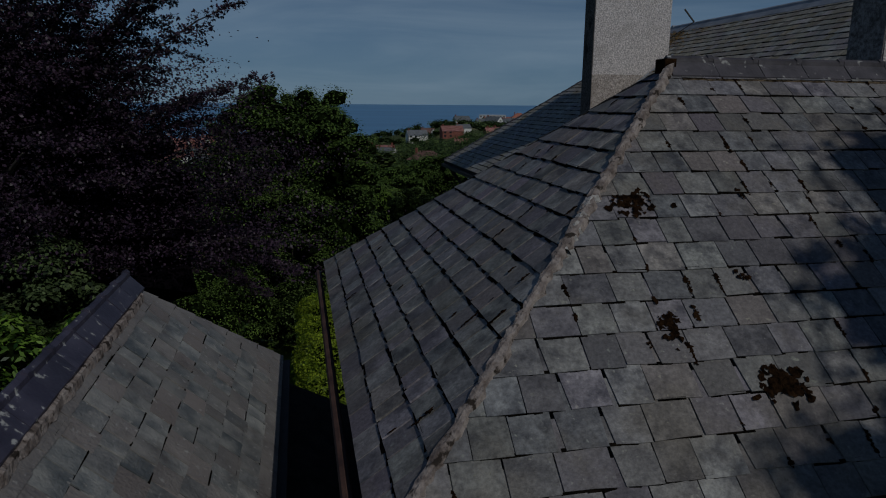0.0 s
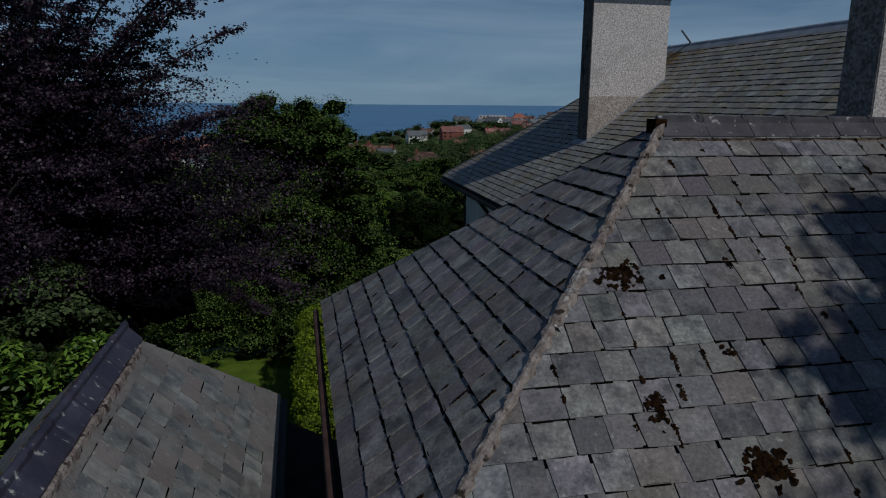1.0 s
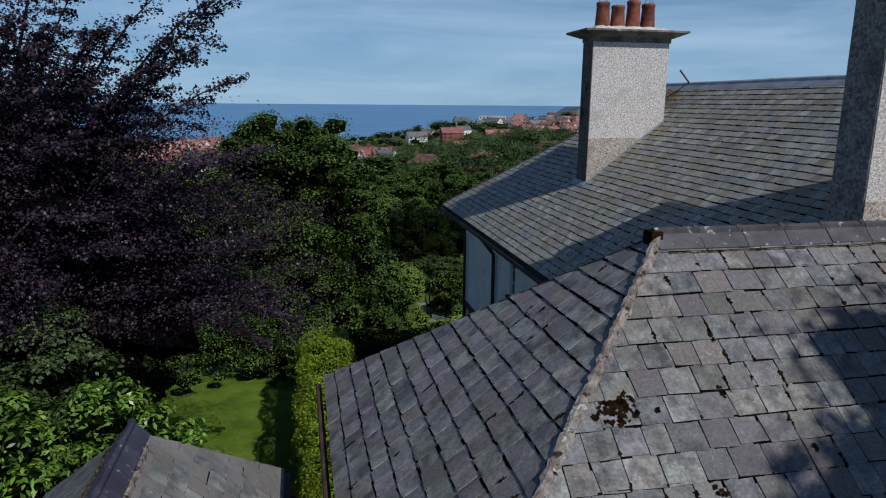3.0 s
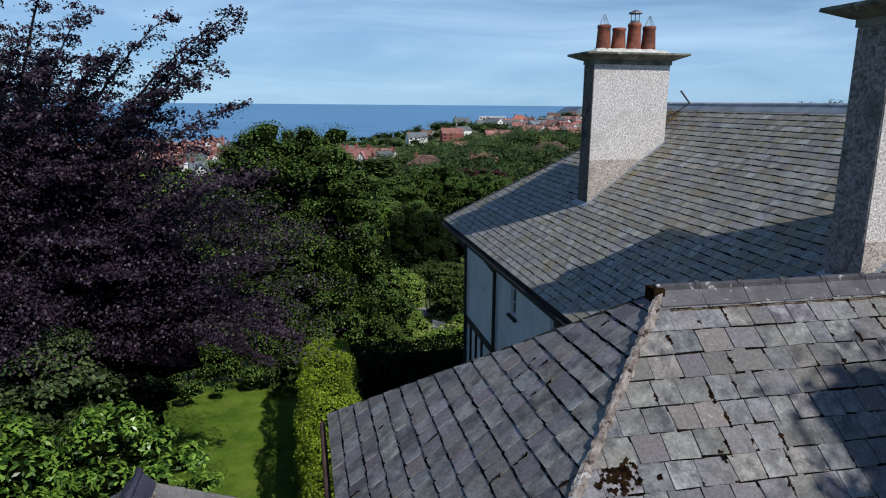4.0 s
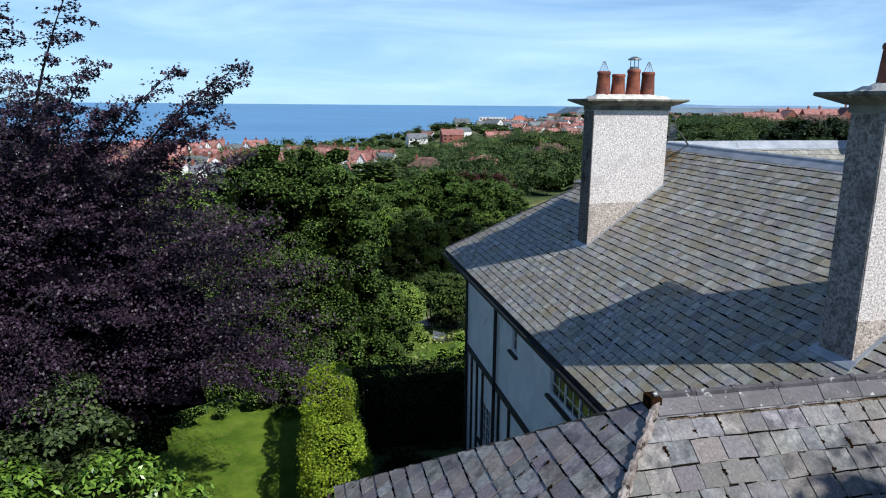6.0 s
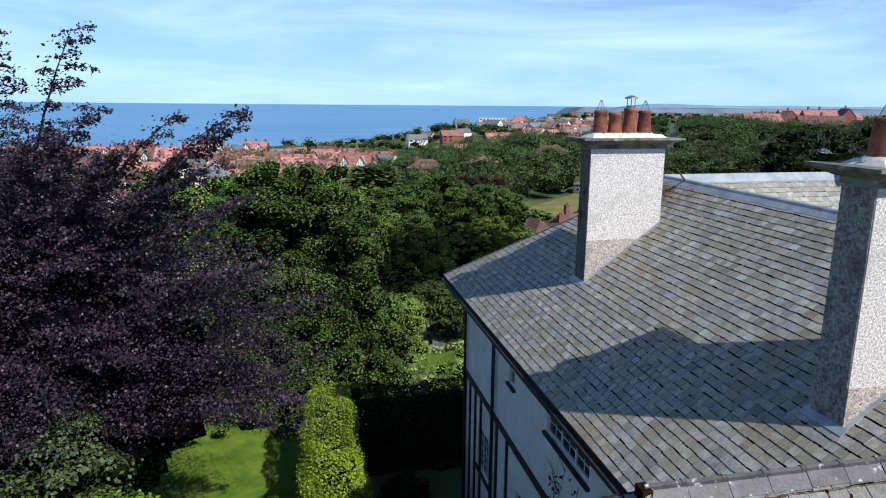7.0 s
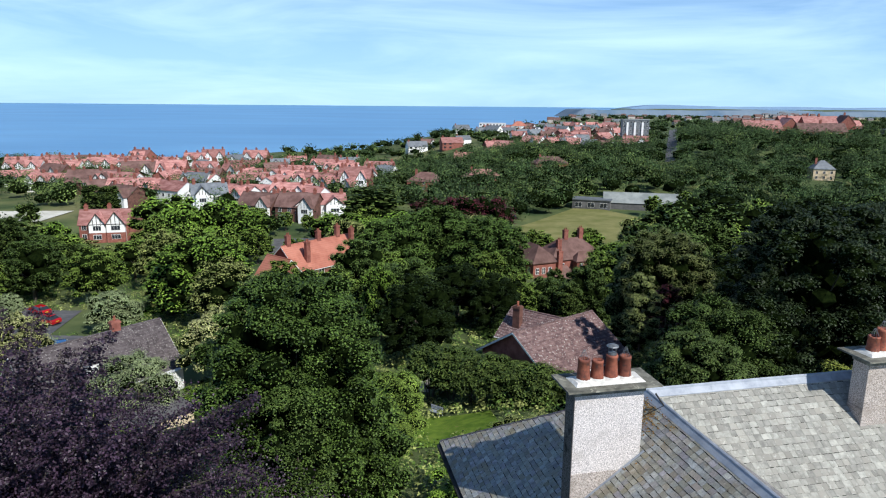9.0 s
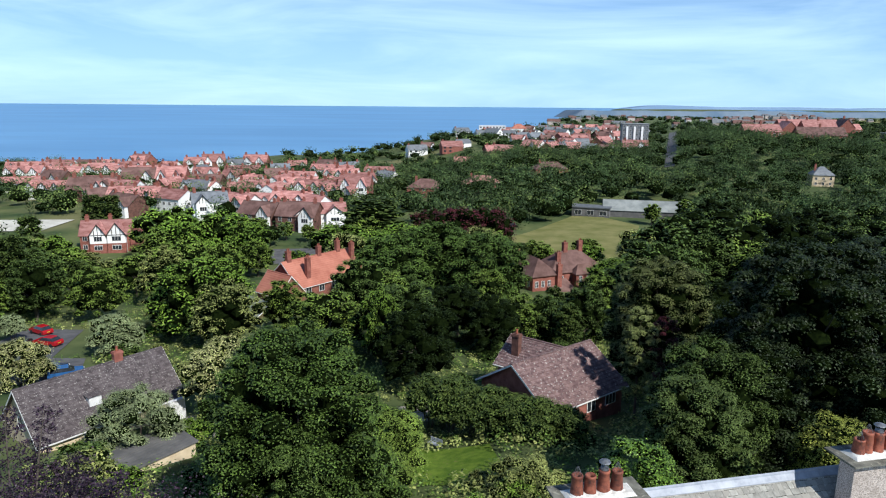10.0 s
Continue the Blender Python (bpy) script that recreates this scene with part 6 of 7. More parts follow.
def half_timbered(name, label, x, y, turn, wall, roof, L, half, e, r, gables, storeys, chimneys, bays=4, z=None, group=""):
    """A town house: main roof along x, projecting timbered gables to the front, chimneys and rows of windows."""
    g = ground(x, y) if z is None else z
    ob = gable_house(name, label, (x, y), turn, L, half, g, g + e, g + r, wall, roof, 1, 0.4, "house", False)
    if group:
        ob["group"] = group
    for gx, gw, gr in gables:
        hw = gw / 2
        body = Shape()
        ring = lambda yy: [(gx - hw, yy, -0.5), (gx + hw, yy, -0.5), (gx + hw, yy, e), (gx, yy, gr - 0.15), (gx - hw, yy, e)]
        body.solid(ring(-half - 1.6)[::-1], ring(-0.3)[::-1])
        part("gable_wall", body, FAR_WHITE, ob)
        for side in (-1, 1):
            a = [(gx + side * (hw + 0.35), e - 0.3), (gx, gr)]
            s = Shape()
            low = [(a[0][0], -half - 2.0, a[0][1] - 0.15), (a[1][0], -half - 2.0, a[1][1] - 0.15), (a[1][0], -0.2, a[1][1] - 0.15), (a[0][0], -0.2, a[0][1] - 0.15)]
            s.solid(low, [(p, q, t + 0.18) for p, q, t in low])
            part("gable_roof", s, roof, ob)
            part("bargeboard", Shape().solid([(a[0][0], -half - 2.06, a[0][1] - 0.3), (a[1][0], -half - 2.06, a[1][1] - 0.3), (a[1][0], -half - 2.0, a[1][1] - 0.3), (a[0][0], -half - 2.0, a[0][1] - 0.3)],
                                             [(a[0][0], -half - 2.06, a[0][1] + 0.02), (a[1][0], -half - 2.06, a[1][1] + 0.02), (a[1][0], -half - 2.0, a[1][1] + 0.02), (a[0][0], -half - 2.0, a[0][1] + 0.02)]), BLACK_TIMBER, ob)
        for k in (-0.45, 0.0, 0.45):
            part("timber", Shape().box(gx + k * hw - 0.09, gx + k * hw + 0.09, -half - 1.66, -half - 1.6, e - 0.4, e + (gr - e) * (1 - abs(k)) - 0.45), BLACK_TIMBER, ob)
        for st in range(storeys):
            window_in(ob, gx, -half - 1.63, 1.5 + 2.7 * st, gw * 0.5, 1.5, 0, 3)
    used = [(gx - gw / 2 - 0.5, gx + gw / 2 + 0.5) for gx, gw, _ in gables]
    for b in range(bays):
        wx = -L / 2 + L * (b + 0.5) / bays
        if any(a < wx < c for a, c in used):
            continue
        for st in range(storeys):
            window_in(ob, wx, -half - 0.03, 1.5 + 2.7 * st, 1.3, 1.5, 0)
    for cx, cy in chimneys:
        stack_on(ob, cx, cy, r * 0.6, r + 1.3, 1.1, 0.9, BRICK, 3)
    return ob


TOWN = "red-roofed town houses"
models = []
models.append(half_timbered("town_house", "white half-timbered town house with a red tiled roof", -60, 262, -8, FAR_WHITE, RED_TILE, 16, 4.6, 6.7, 10.0, [(-4.5, 5.0, 9.5), (4.5, 5.0, 9.5)], 2, [(-7, 0), (7, 0)], 4, group=TOWN))
models.append(half_timbered("town_house", "red-brick town house with a timbered gable", -86, 300, 6, BRICK, RED_TILE, 13, 4.6, 5.8, 10.2, [(3.0, 5.4, 9.4)], 2, [(-5.5, 0), (5.0, 0.5)], 4, group=TOWN))
models.append(half_timbered("town_house", "long white town house under a red roof", -125, 268, 4, FAR_WHITE, RED_TILE, 20, 4.4, 6.4, 9.6, [(-6, 4.6, 9.2)], 2, [(-9, 0), (0, 0), (9, 0)], 6, group=TOWN))
models.append(half_timbered("town_house", "tall red-brick villa with gabled bays", -40, 300, -4, BRICK, RED_TILE, 14, 5.0, 8.2, 13.0, [(-3.6, 4.4, 12.0), (3.6, 4.4, 12.0)], 3, [(-6, 0), (0, 1), (6, 0)], 4, group=TOWN))
models.append(half_timbered("town_house", "brown-roofed town house with white gables", -52, 238, -14, DARK_BRICK, BROWN_TILE, 15, 4.8, 5.6, 10.0, [(4.6, 5.0, 9.2)], 2, [(-6, 0), (6, 0)], 4, group=TOWN))
models.append(half_timbered("town_house", "white town house with three gables and a red roof", -72, 330, 4, FAR_WHITE, RED_TILE, 18, 4.4, 6.3, 9.9, [(-6.2, 4.6, 9.5), (0, 4.6, 9.5), (6.2, 4.6, 9.5)], 2, [(-3, 0), (3, 0)], 3, group=TOWN))
models.append(half_timbered("town_house", "white town house under a dark slate roof", -112, 300, -6, FAR_WHITE, DARK_ROOF, 12, 4.2, 6.5, 9.7, [(-2.8, 4.6, 9.3)], 2, [(-5, 0), (5, 0)], 4, group=TOWN))
town_rnd = random.Random(12)


def plain_house(label, x, y, wall, roof, L, half, e, r, gable):
    """A far house of few parts."""
    g = ground(x, y)
    ob = gable_house("far_house", label, (x, y), 10, L, half, g, g + e, g + r, wall, roof, 1, 0.4, "house", False)
    ob["group"] = "far houses"
    if gable:
        ring = lambda yy: [(2, yy, -0.5), (6.5, yy, -0.5), (6.5, yy, e), (4.25, yy, r - 0.6), (2, yy, e)]
        part("gable_wall", Shape().solid(ring(-half - 1.5)[::-1], ring(-0.3)[::-1]), FAR_WHITE, ob)
        for a in (1.7, 6.8):
            low = [(a, -half - 1.8, e - 0.3), (4.25, -half - 1.8, r - 0.5), (4.25, -0.2, r - 0.5), (a, -0.2, e - 0.3)]
            part("gable_roof", Shape().solid(low, [(q[0], q[1], q[2] + 0.2) for q in low]), roof, ob)
    for wx in (-L * 0.38, -L * 0.12):
        for z in (1.5, 4.2):
            part("window", Shape().box(wx - 0.9, wx + 0.9, -half - 0.04, -half + 0.02, z - 0.7, z + 0.7), GLASS, ob)
    stack_on(ob, -L * 0.42, 0, r * 0.6, r + 1.2, 1.1, 0.9, BRICK, 0)
    return ob


plain_models = [plain_house("far white house with a red roof", 70, 640, FAR_WHITE, RED_TILE, 15, 4.6, 5.4, 9.4, True), plain_house("far brick house with a brown roof", 100, 660, BRICK, BROWN_TILE, 14, 4.6, 5.4, 9.2, True),
                plain_house("far brick house with a red roof", 130, 655, BRICK, RED_TILE, 17, 4.6, 5.4, 9.2, False), plain_house("far white house with a grey roof", 150, 640, FAR_WHITE, DARK_ROOF, 15, 4.6, 5.2, 8.8, False)]
# rows of the town: distance, first and last bearing (sideways metres per metre ahead), count
for dist, r0, r1, count in ((240, -0.30, -0.16, 3), (262, -0.55, -0.18, 7), (302, -0.62, -0.12, 9), (345, -0.66, -0.10, 10), (392, -0.66, -0.07, 11), (440, -0.66, -0.06, 11), (485, -0.62, -0.10, 9), (505, -0.55, -0.20, 6)):
    for i in range(count):
        r = r0 + (r1 - r0) * (i + town_rnd.uniform(0.2, 0.8)) / count
        y = dist + town_rnd.uniform(-12, 12)
        x = r * y
        m = models[town_rnd.choices(range(7), (4, 2, 4, 2, 2, 4, 2))[0]]
        k = town_rnd.uniform(0.85, 1.12)
        copy_thing(m, pose(x, y, ground(x, y) - 0.2, 0, 0, town_rnd.choice((-30, -18, -8, 0, 5, 12, 22, 75)) + town_rnd.uniform(-8, 8)) @ Matrix.Diagonal((k * town_rnd.uniform(0.95, 1.3), k * 1.08, k * town_rnd.uniform(0.92, 1.1), 1)))
edge_house = half_timbered("town_house", "half-timbered house with a brick ground floor and red roof", -105, 204, 14, BRICK, RED_TILE, 14, 4.2, 5.4, 9.2, [(-1.6, 4.6, 8.8), (3.6, 5.2, 9.2)], 2, [(-5.5, 0), (1.0, 0.5)], 5, z=-23.4, group=TOWN)
for gx, gw in ((-1.6, 4.6), (3.6, 5.2)):
    part("brick_base", Shape().box(gx - gw / 2 - 0.04, gx + gw / 2 + 0.04, -5.84, -5.0, -0.5, 2.75), BRICK, edge_house, "brick ground floor")
    window_in(edge_house, gx, -5.87, 1.4, gw * 0.5, 1.3, 0, 3)
    part("timber", Shape().box(gx - gw / 2, gx + gw / 2, -5.87, -5.805, 5.2, 5.4), BLACK_TIMBER, edge_house)
part("extension", Shape().box(7.05, 11.5, -3.6, 3.0, -0.5, 5.6), BRICK, edge_house, "flat-roofed brick extension")
window_in(edge_house, 9.2, -3.63, 4.2, 2.6, 1.4, 0, 3)
# scattered far houses along the coast and the wooded rise
for dist, r0, r1, count in ((520, 0.02, 0.20, 6), (560, 0.16, 0.30, 6), (640, -0.06, 0.05, 4), (700, 0.10, 0.28, 8), (600, 0.15, 0.27, 7), (820, 0.02, 0.24, 12), (900, 0.06, 0.3, 12), (980, 0.08, 0.3, 12), (760, 0.44, 0.60, 7)):
    for i in range(count):
        r = r0 + (r1 - r0) * (i + town_rnd.uniform(0.1, 0.9)) / count
        y = dist + town_rnd.uniform(-30, 30)
        m = plain_models[town_rnd.randrange(4)]
        copy_thing(m, pose(r * y, y, ground(r * y, y) - 0.2, 0, 0, town_rnd.uniform(-60, 60)) @ Matrix.Scale(town_rnd.uniform(0.9, 1.3), 4))


# ---- single buildings far off ----
def block(name, label, x, y, turn, w, d, h, wall, roof, category="building", storeys=2, bays=6, z=None):
    g = ground(x, y) if z is None else z
    ob = thing(name, pose(x, y, g, 0, 0, turn), label, category)
    part("wall", Shape().box(-w / 2, w / 2, -d / 2, d / 2, -1, h), wall, ob)
    part("roof", Shape().box(-w / 2 - 0.4, w / 2 + 0.4, -d / 2 - 0.4, d / 2 + 0.4, h, h + 0.45), roof, ob)
    for s in range(storeys):
        for b in range(bays):
            window_in(ob, -w / 2 + w * (b + 0.5) / bays, -d / 2 - 0.03, h * (s + 0.5) / storeys, w / bays * 0.55, h / storeys * 0.5, 0, 2)
    return ob


def hip_house(name, label, x, y, turn, w, d, e, r, wall, roof, category="house", bays=3, storeys=2):
    g = ground(x, y)
    ob = thing(name, pose(x, y, g, 0, 0, turn), label, category)
    part("wall", Shape().box(-w / 2, w / 2, -d / 2, d / 2, -1, e), wall, ob)
    a, b, q = w / 2 + 0.5, d / 2 + 0.5, max(w / 2 - d / 2, 0.6)
    s = Shape()
    s.face((-a, -b, e), (a, -b, e), (q, 0, r), (-q, 0, r)).face((a, b, e), (-a, b, e), (-q, 0, r), (q, 0, r)).face((a, -b, e), (a, b, e), (q, 0, r)).face((-a, b, e), (-a, -b, e), (-q, 0, r)).face((-a, b, e), (a, b, e), (a, -b, e), (-a, -b, e))
    part("roof", s, roof, ob)
    stack_on(ob, -w * 0.3, 0, e, r + 1.0, 1.0, 0.8, BRICK, 2)
    for st in range(storeys):
        for i in range(bays):
            window_in(ob, -w / 2 + w * (i + 0.5) / bays, -d / 2 - 0.03, 1.6 + 2.7 * st, 1.2, 1.5, 0)
    return ob


barn = gable_house("barn", "long low barn with a pale grey roof by the field", (88, 288), -12, 36, 6.5, -26.5, -22.4, -18.8, DULL_GREY, GREY_ROOF, 1, 0.4, "barn", False)
block("shed", "low dark flat-roofed shed beside the barn", 64.5, 288, -20, 16, 8, 4.0, DULL_GREY, DARK_ROOF, "shed", 1, 3)
hip_house("lodge", "cream house with a hipped grey slate roof", 206, 365, -10, 11, 9, 6.0, 10.5, CREAM_WALL, DARK_ROOF)
hip_house("house", "brick house under a low hipped brown roof", 20, 352, 8, 20, 12, 4.0, 8.2, BRICK, RED_TILE)
hip_house("house", "brick house under a low hipped brown roof", -9, 330, -12, 17, 11, 5.0, 9.2, BRICK, BROWN_TILE)
hip_house("house", "brick house under a low hipped brown roof", 62, 395, 10, 20, 11, 4.0, 8.0, BRICK, BROWN_TILE)
block("hotel", "long white hotel on the cliff top", 62, 885, -6, 34, 14, 11, FAR_WHITE, FAR_WHITE, "hotel", 3, 8)
hip_house("hotel", "white house with an orange hipped roof on the cliff", 96, 880, 0, 20, 14, 8, 14, FAR_WHITE, ORANGE_TILE)
tower = block("tower_block", "grey tower block with white stair shafts", 157, 560, -8, 21, 14, 24, DARK_ROOF, GREY_ROOF, "flats", 7, 8)
for x in (-7.5, -1.5, 4.5):
    part("stair_shaft", Shape().box(x, x + 1.6, -7.9, -7.06, -0.5, 22), FAR_WHITE, tower)
# the big school under red roofs
for x, y, turn, L, half, e, r, cover in ((298, 640, 4, 36, 8, 6, 13, RED_TILE), (330, 655, 82, 26, 7, 8, 15, RED_TILE), (352, 640, -4, 30, 8, 9, 16, RED_TILE), (385, 655, 78, 24, 7, 9, 17, BROWN_TILE), (330, 596, -6, 40, 9, 5, 12, BROWN_TILE), (368, 690, 0, 60, 8, 9, 16, RED_TILE), (396, 668, 3, 24, 7, 7, 12, RED_TILE)):
    g = ground(x, y) + 1
    sc = gable_house("school_building", "red-brick school range under a red tiled roof", (x, y), turn, L, half, g, g + e, g + r, BRICK, cover, 1, 0.4, "school", False)
    sc["group"] = "school ranges"
    for i in range(7):
        window_in(sc, -L / 2 + L * (i + 0.5) / 7, -half - 0.03, e * 0.5, L / 14, e * 0.5, 0)
    stack_on(sc, 0, 0, r - 2, r + 2.5, 1.6, 1.4, BRICK, 3)
block("sports_hall", "low grey flat-roofed hall", 418, 610, 0, 40, 16, 7, DULL_GREY, GREY_ROOF, "hall", 1, 8)
laid("court", [(-182, 228), (-140, 226), (-138, 245), (-186, 248)], PALE_GROUND, "bleached pale sports ground at the town's edge", "sports ground", 0.3)


# ---- roads, drives and cars ----
laid("road", [(140, 425), (147, 425), (299, 870), (289, 870)], TARMAC, "grey straight road climbing between trees", "road", 0.4)
laid("drive", [(-66, 86), (-53, 82), (-60, 106), (-70, 106)], TARMAC, "grey tarmac drive with parked cars", "drive", 0.1)
laid("drive", [(-54, 77), (-44, 74), (-50, 88), (-58, 88)], TARMAC, "grey tarmac drive with parked cars", "drive", 0.12)
laid("car_park", [(-50, 186), (-34, 188), (-36, 208), (-54, 206)], TARMAC, "small grey car park behind trees", "car park", 0.15)
laid("patio", [(-5.0, 66), (-1.4, 66), (-1.2, 70.5), (-5.0, 70.5)], PAVING, "pale paved garden terrace", "patio", 0.12)
laid("path", [(-27, 61), (-20.5, 61), (-21.5, 68), (-27.5, 67)], PAVING, "pale paved yard beside the bungalow", "yard", 0.12)


def car(label, x, y, turn, paint):
    """A parked car: lower body, glazed cabin, roof, lights and four wheels."""
    ob = thing("car", pose(x, y, ground(x, y) + 0.12, 0, 0, turn), label, "car", "parked cars")
    s = Shape()
    prof = [(-2.05, 0.35), (2.0, 0.35), (2.1, 0.62), (1.95, 0.84), (0.95, 0.95), (-1.9, 0.98), (-2.1, 0.75)]
    s.solid([(px, 0.84, pz) for px, pz in prof], [(px, -0.84, pz) for px, pz in prof])
    part("body", s, paint, ob)
    c = Shape()
    low = [(0.98, -0.76, 0.95), (0.98, 0.76, 0.95), (-1.75, 0.76, 0.98), (-1.75, -0.76, 0.98)]
    c.solid(low[::-1], [(0.3, -0.6, 1.42), (0.3, 0.6, 1.42), (-1.25, 0.6, 1.43), (-1.25, -0.6, 1.43)][::-1])
    part("glass", c, GLASS, ob)
    part("roof", Shape().solid([(0.32, -0.61, 1.42), (0.32, 0.61, 1.42), (-1.3, 0.61, 1.42), (-1.3, -0.61, 1.42)], [(0.2, -0.55, 1.48), (0.2, 0.55, 1.48), (-1.15, 0.55, 1.49), (-1.15, -0.55, 1.49)]), paint, ob)
    for wx in (-1.3, 1.3):
        for wy in (-0.8, 0.8):
            w = part("wheel", Shape().lathe(0, 0, [(0.2, -0.1), (0.32, -0.09), (0.32, 0.09), (0.2, 0.1)], 14), RUBBER, ob)
            w.matrix_basis = pose(wx, wy, 0.32, 90, 0, 0)
    for wy in (-0.62, 0.62):
        part("headlight", Shape().box(2.0, 2.09, wy - 0.16, wy + 0.16, 0.62, 0.74), WHITE_PAINT, ob)
    part("number_plate", Shape().box(-2.13, -2.11, -0.26, 0.26, 0.6, 0.72), LEAF_PLATE, ob)
    return ob


LEAF_PLATE = material("yellow_plate", (0.55, 0.42, 0.02), (0.62, 0.48, 0.03), 3.0, 0.6, 0.0)
car("red hatchback parked on the drive", -65.2, 102.8, 150, PAINT_RED)
car("red hatchback parked on the drive", -59.4, 95.0, 165, PAINT_RED)
car("black estate car parked on the drive", -62.4, 93.0, 95, PAINT_DARK)
car("blue car parked behind the bungalow", -48.0, 79.8, 30, PAINT_BLUE)
car("dark blue car parked behind the bungalow", -50.6, 81.0, 30, PAINT_DARK)
car("silver car parked at the field's edge", 26.5, 262, 10, PAINT_SILVER)
car("grey car in the small car park", -44, 198, 20, PAINT_DARK)


# ---- woods ----
KINDS = ((LEAF_SYCAMORE, 5.6, 6.0, -0.7, "broad green tree in full summer leaf"), (LEAF_DARK, 5.8, 6.2, -0.8, "dense dark green tree in leaf"), (LEAF_BRIGHT, 5.4, 5.2, -0.7, "bright green spreading garden tree"), (LEAF_OLIVE, 4.8, 6.2, -0.8, "olive green tree in full leaf"),
         (LEAF_SYCAMORE, 4.6, 6.8, -0.85, "tall green tree in full leaf"), (LEAF_CONIFER, 2.7, 7.2, -0.9, "narrow dark green garden conifer"), (LEAF_PURPLE, 5.6, 5.2, -0.8, "broad dark red-leaved garden tree"), (LEAF_SHADE, 6.0, 6.4, -0.85, "dense shady tree with nearly black leaves"))
near_at = ((58, 95), (70, 106), (84, 120), (66, 118), (75, 132), (-80, 120), (98, 124), (96, 132))
far_at = ((100, 150), (112, 162), (-96, 158), (92, 170), (120, 178), (-108, 170), (14, 198), (126, 160))
# each kind twice: leafier for the gardens close by, plainer for the slope beyond
near_models = [(tree("tree", label, x, y, ground(x, y) + 1.0 + 2 * rz, rx, rz, leaf, 70, 1.1, 104, 0.34, low), 1.0 + 2 * rz) for (leaf, rx, rz, low, label), (x, y) in zip(KINDS, near_at)]
far_models = [(tree("tree", label, x, y, ground(x, y) + 1.0 + 2 * rz, rx, rz, leaf, 46, 1.4, 62, 0.56, low), 1.0 + 2 * rz) for (leaf, rx, rz, low, label), (x, y) in zip(KINDS, far_at)]


def copy_tree(k, x, y, top, wide=1.0):
    """A tree of kind k with its top at that height."""
    ob, h = (near_models if y < 138 else far_models)[k]
    g = ground(x, y)
    s = max(0.35, (top - g) / h)
    return copy_thing(ob, pose(x, y, g, 0, 0, wood_rnd.uniform(0, 360)) @ Matrix.Diagonal((s * wide, s * wide, s, 1)))


wood_rnd = random.Random(5)
# named trees of the middle distance: model, x, y, top, breadth
for k, x, y, top, wide in ((2, -8.4, 86, -2.6, 0.5), (1, 2.5, 106, -8.5, 1.0), (4, 11.5, 98, -6.0, 1.0), (1, 39, 118, -2.5, 1.2), (3, 33.5, 110, -5.5, 0.9),
                           (5, 31, 103, -3.2, 1.0), (5, 23.7, 80, 0.3, 1.2), (1, 22.5, 101, -5.6, 0.8), (5, 19.0, 96, -7.0, 1.1), (4, 25.5, 105, -4.6, 0.75), (2, -80, 190, -8.0, 1.2), (2, -64, 186, -8.8, 1.2), (2, -72, 176, -9.8, 1.1), (2, -54, 178, -10.5, 1.1), (3, -45, 104, -8.0, 1.35), (6, 36.0, 106, -7.0, 0.5), (6, 4.5, 197, -8.5, 1.0), (6, 13.5, 200, -9.0, 1.0), (6, -4.5, 199, -9.6, 0.9)):
    copy_tree(k, x, y, top, wide)
for k, x, y, top, wide in (
                           (6, -2.5, 200, -13.5, 0.9), (5, -21, 199, -5.6, 2.6), (1, -84, 128, -7.0, 1.2), (1, -96, 142, -7.0, 1.2), (0, -75, 118, -10.5, 1.0), (5, -122, 228, -9.5, 1.3), (5, -116, 229, -9.8, 1.3), (1, 52, 142, -2.0, 1.3),
                           (7, 62, 150, -2.0, 1.3), (1, -8, 97, -7.5, 0.7), (1, -13.4, 105, -2.6, 0.9), (5, 20.5, 118, -10.5, 1.1)):
    copy_tree(k, x, y, top, wide)
for x, y, top in ((84, 266, -17), (99, 270, -16), (-53, 219, -17.2), (-45, 217, -17.6), (-37, 215, -17.0), (-60, 215, -16.8)):
    copy_tree(0, x, y, top, 0.9)

# places kept clear, and the camera's sight lines that treetops are fitted under: x, y, radius / bearing from, to,
# distance, lowest seen height
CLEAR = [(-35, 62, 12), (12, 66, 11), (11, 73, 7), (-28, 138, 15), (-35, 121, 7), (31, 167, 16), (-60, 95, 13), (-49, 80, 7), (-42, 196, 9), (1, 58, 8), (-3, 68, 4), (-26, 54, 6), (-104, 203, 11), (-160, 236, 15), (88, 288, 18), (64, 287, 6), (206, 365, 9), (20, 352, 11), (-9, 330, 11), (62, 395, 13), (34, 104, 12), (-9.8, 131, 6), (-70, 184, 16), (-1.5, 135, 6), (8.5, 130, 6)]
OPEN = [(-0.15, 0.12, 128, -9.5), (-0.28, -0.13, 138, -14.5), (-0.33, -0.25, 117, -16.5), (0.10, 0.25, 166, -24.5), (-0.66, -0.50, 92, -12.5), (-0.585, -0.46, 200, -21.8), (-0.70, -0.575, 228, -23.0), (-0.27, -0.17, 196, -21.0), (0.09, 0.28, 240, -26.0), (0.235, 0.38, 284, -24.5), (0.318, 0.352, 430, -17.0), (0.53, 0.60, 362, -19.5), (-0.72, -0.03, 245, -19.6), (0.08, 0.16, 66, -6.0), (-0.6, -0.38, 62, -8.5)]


def in_field(x, y):
    """True on the mown field and just round it."""
    ring = [(15, 223), (60, 196), (84, 262), (62, 301)]
    return all((c - a) * (y - b) - (d - b) * (x - a) > 0 for (a, b), (c, d) in zip(ring, ring[1:] + ring[:1]))


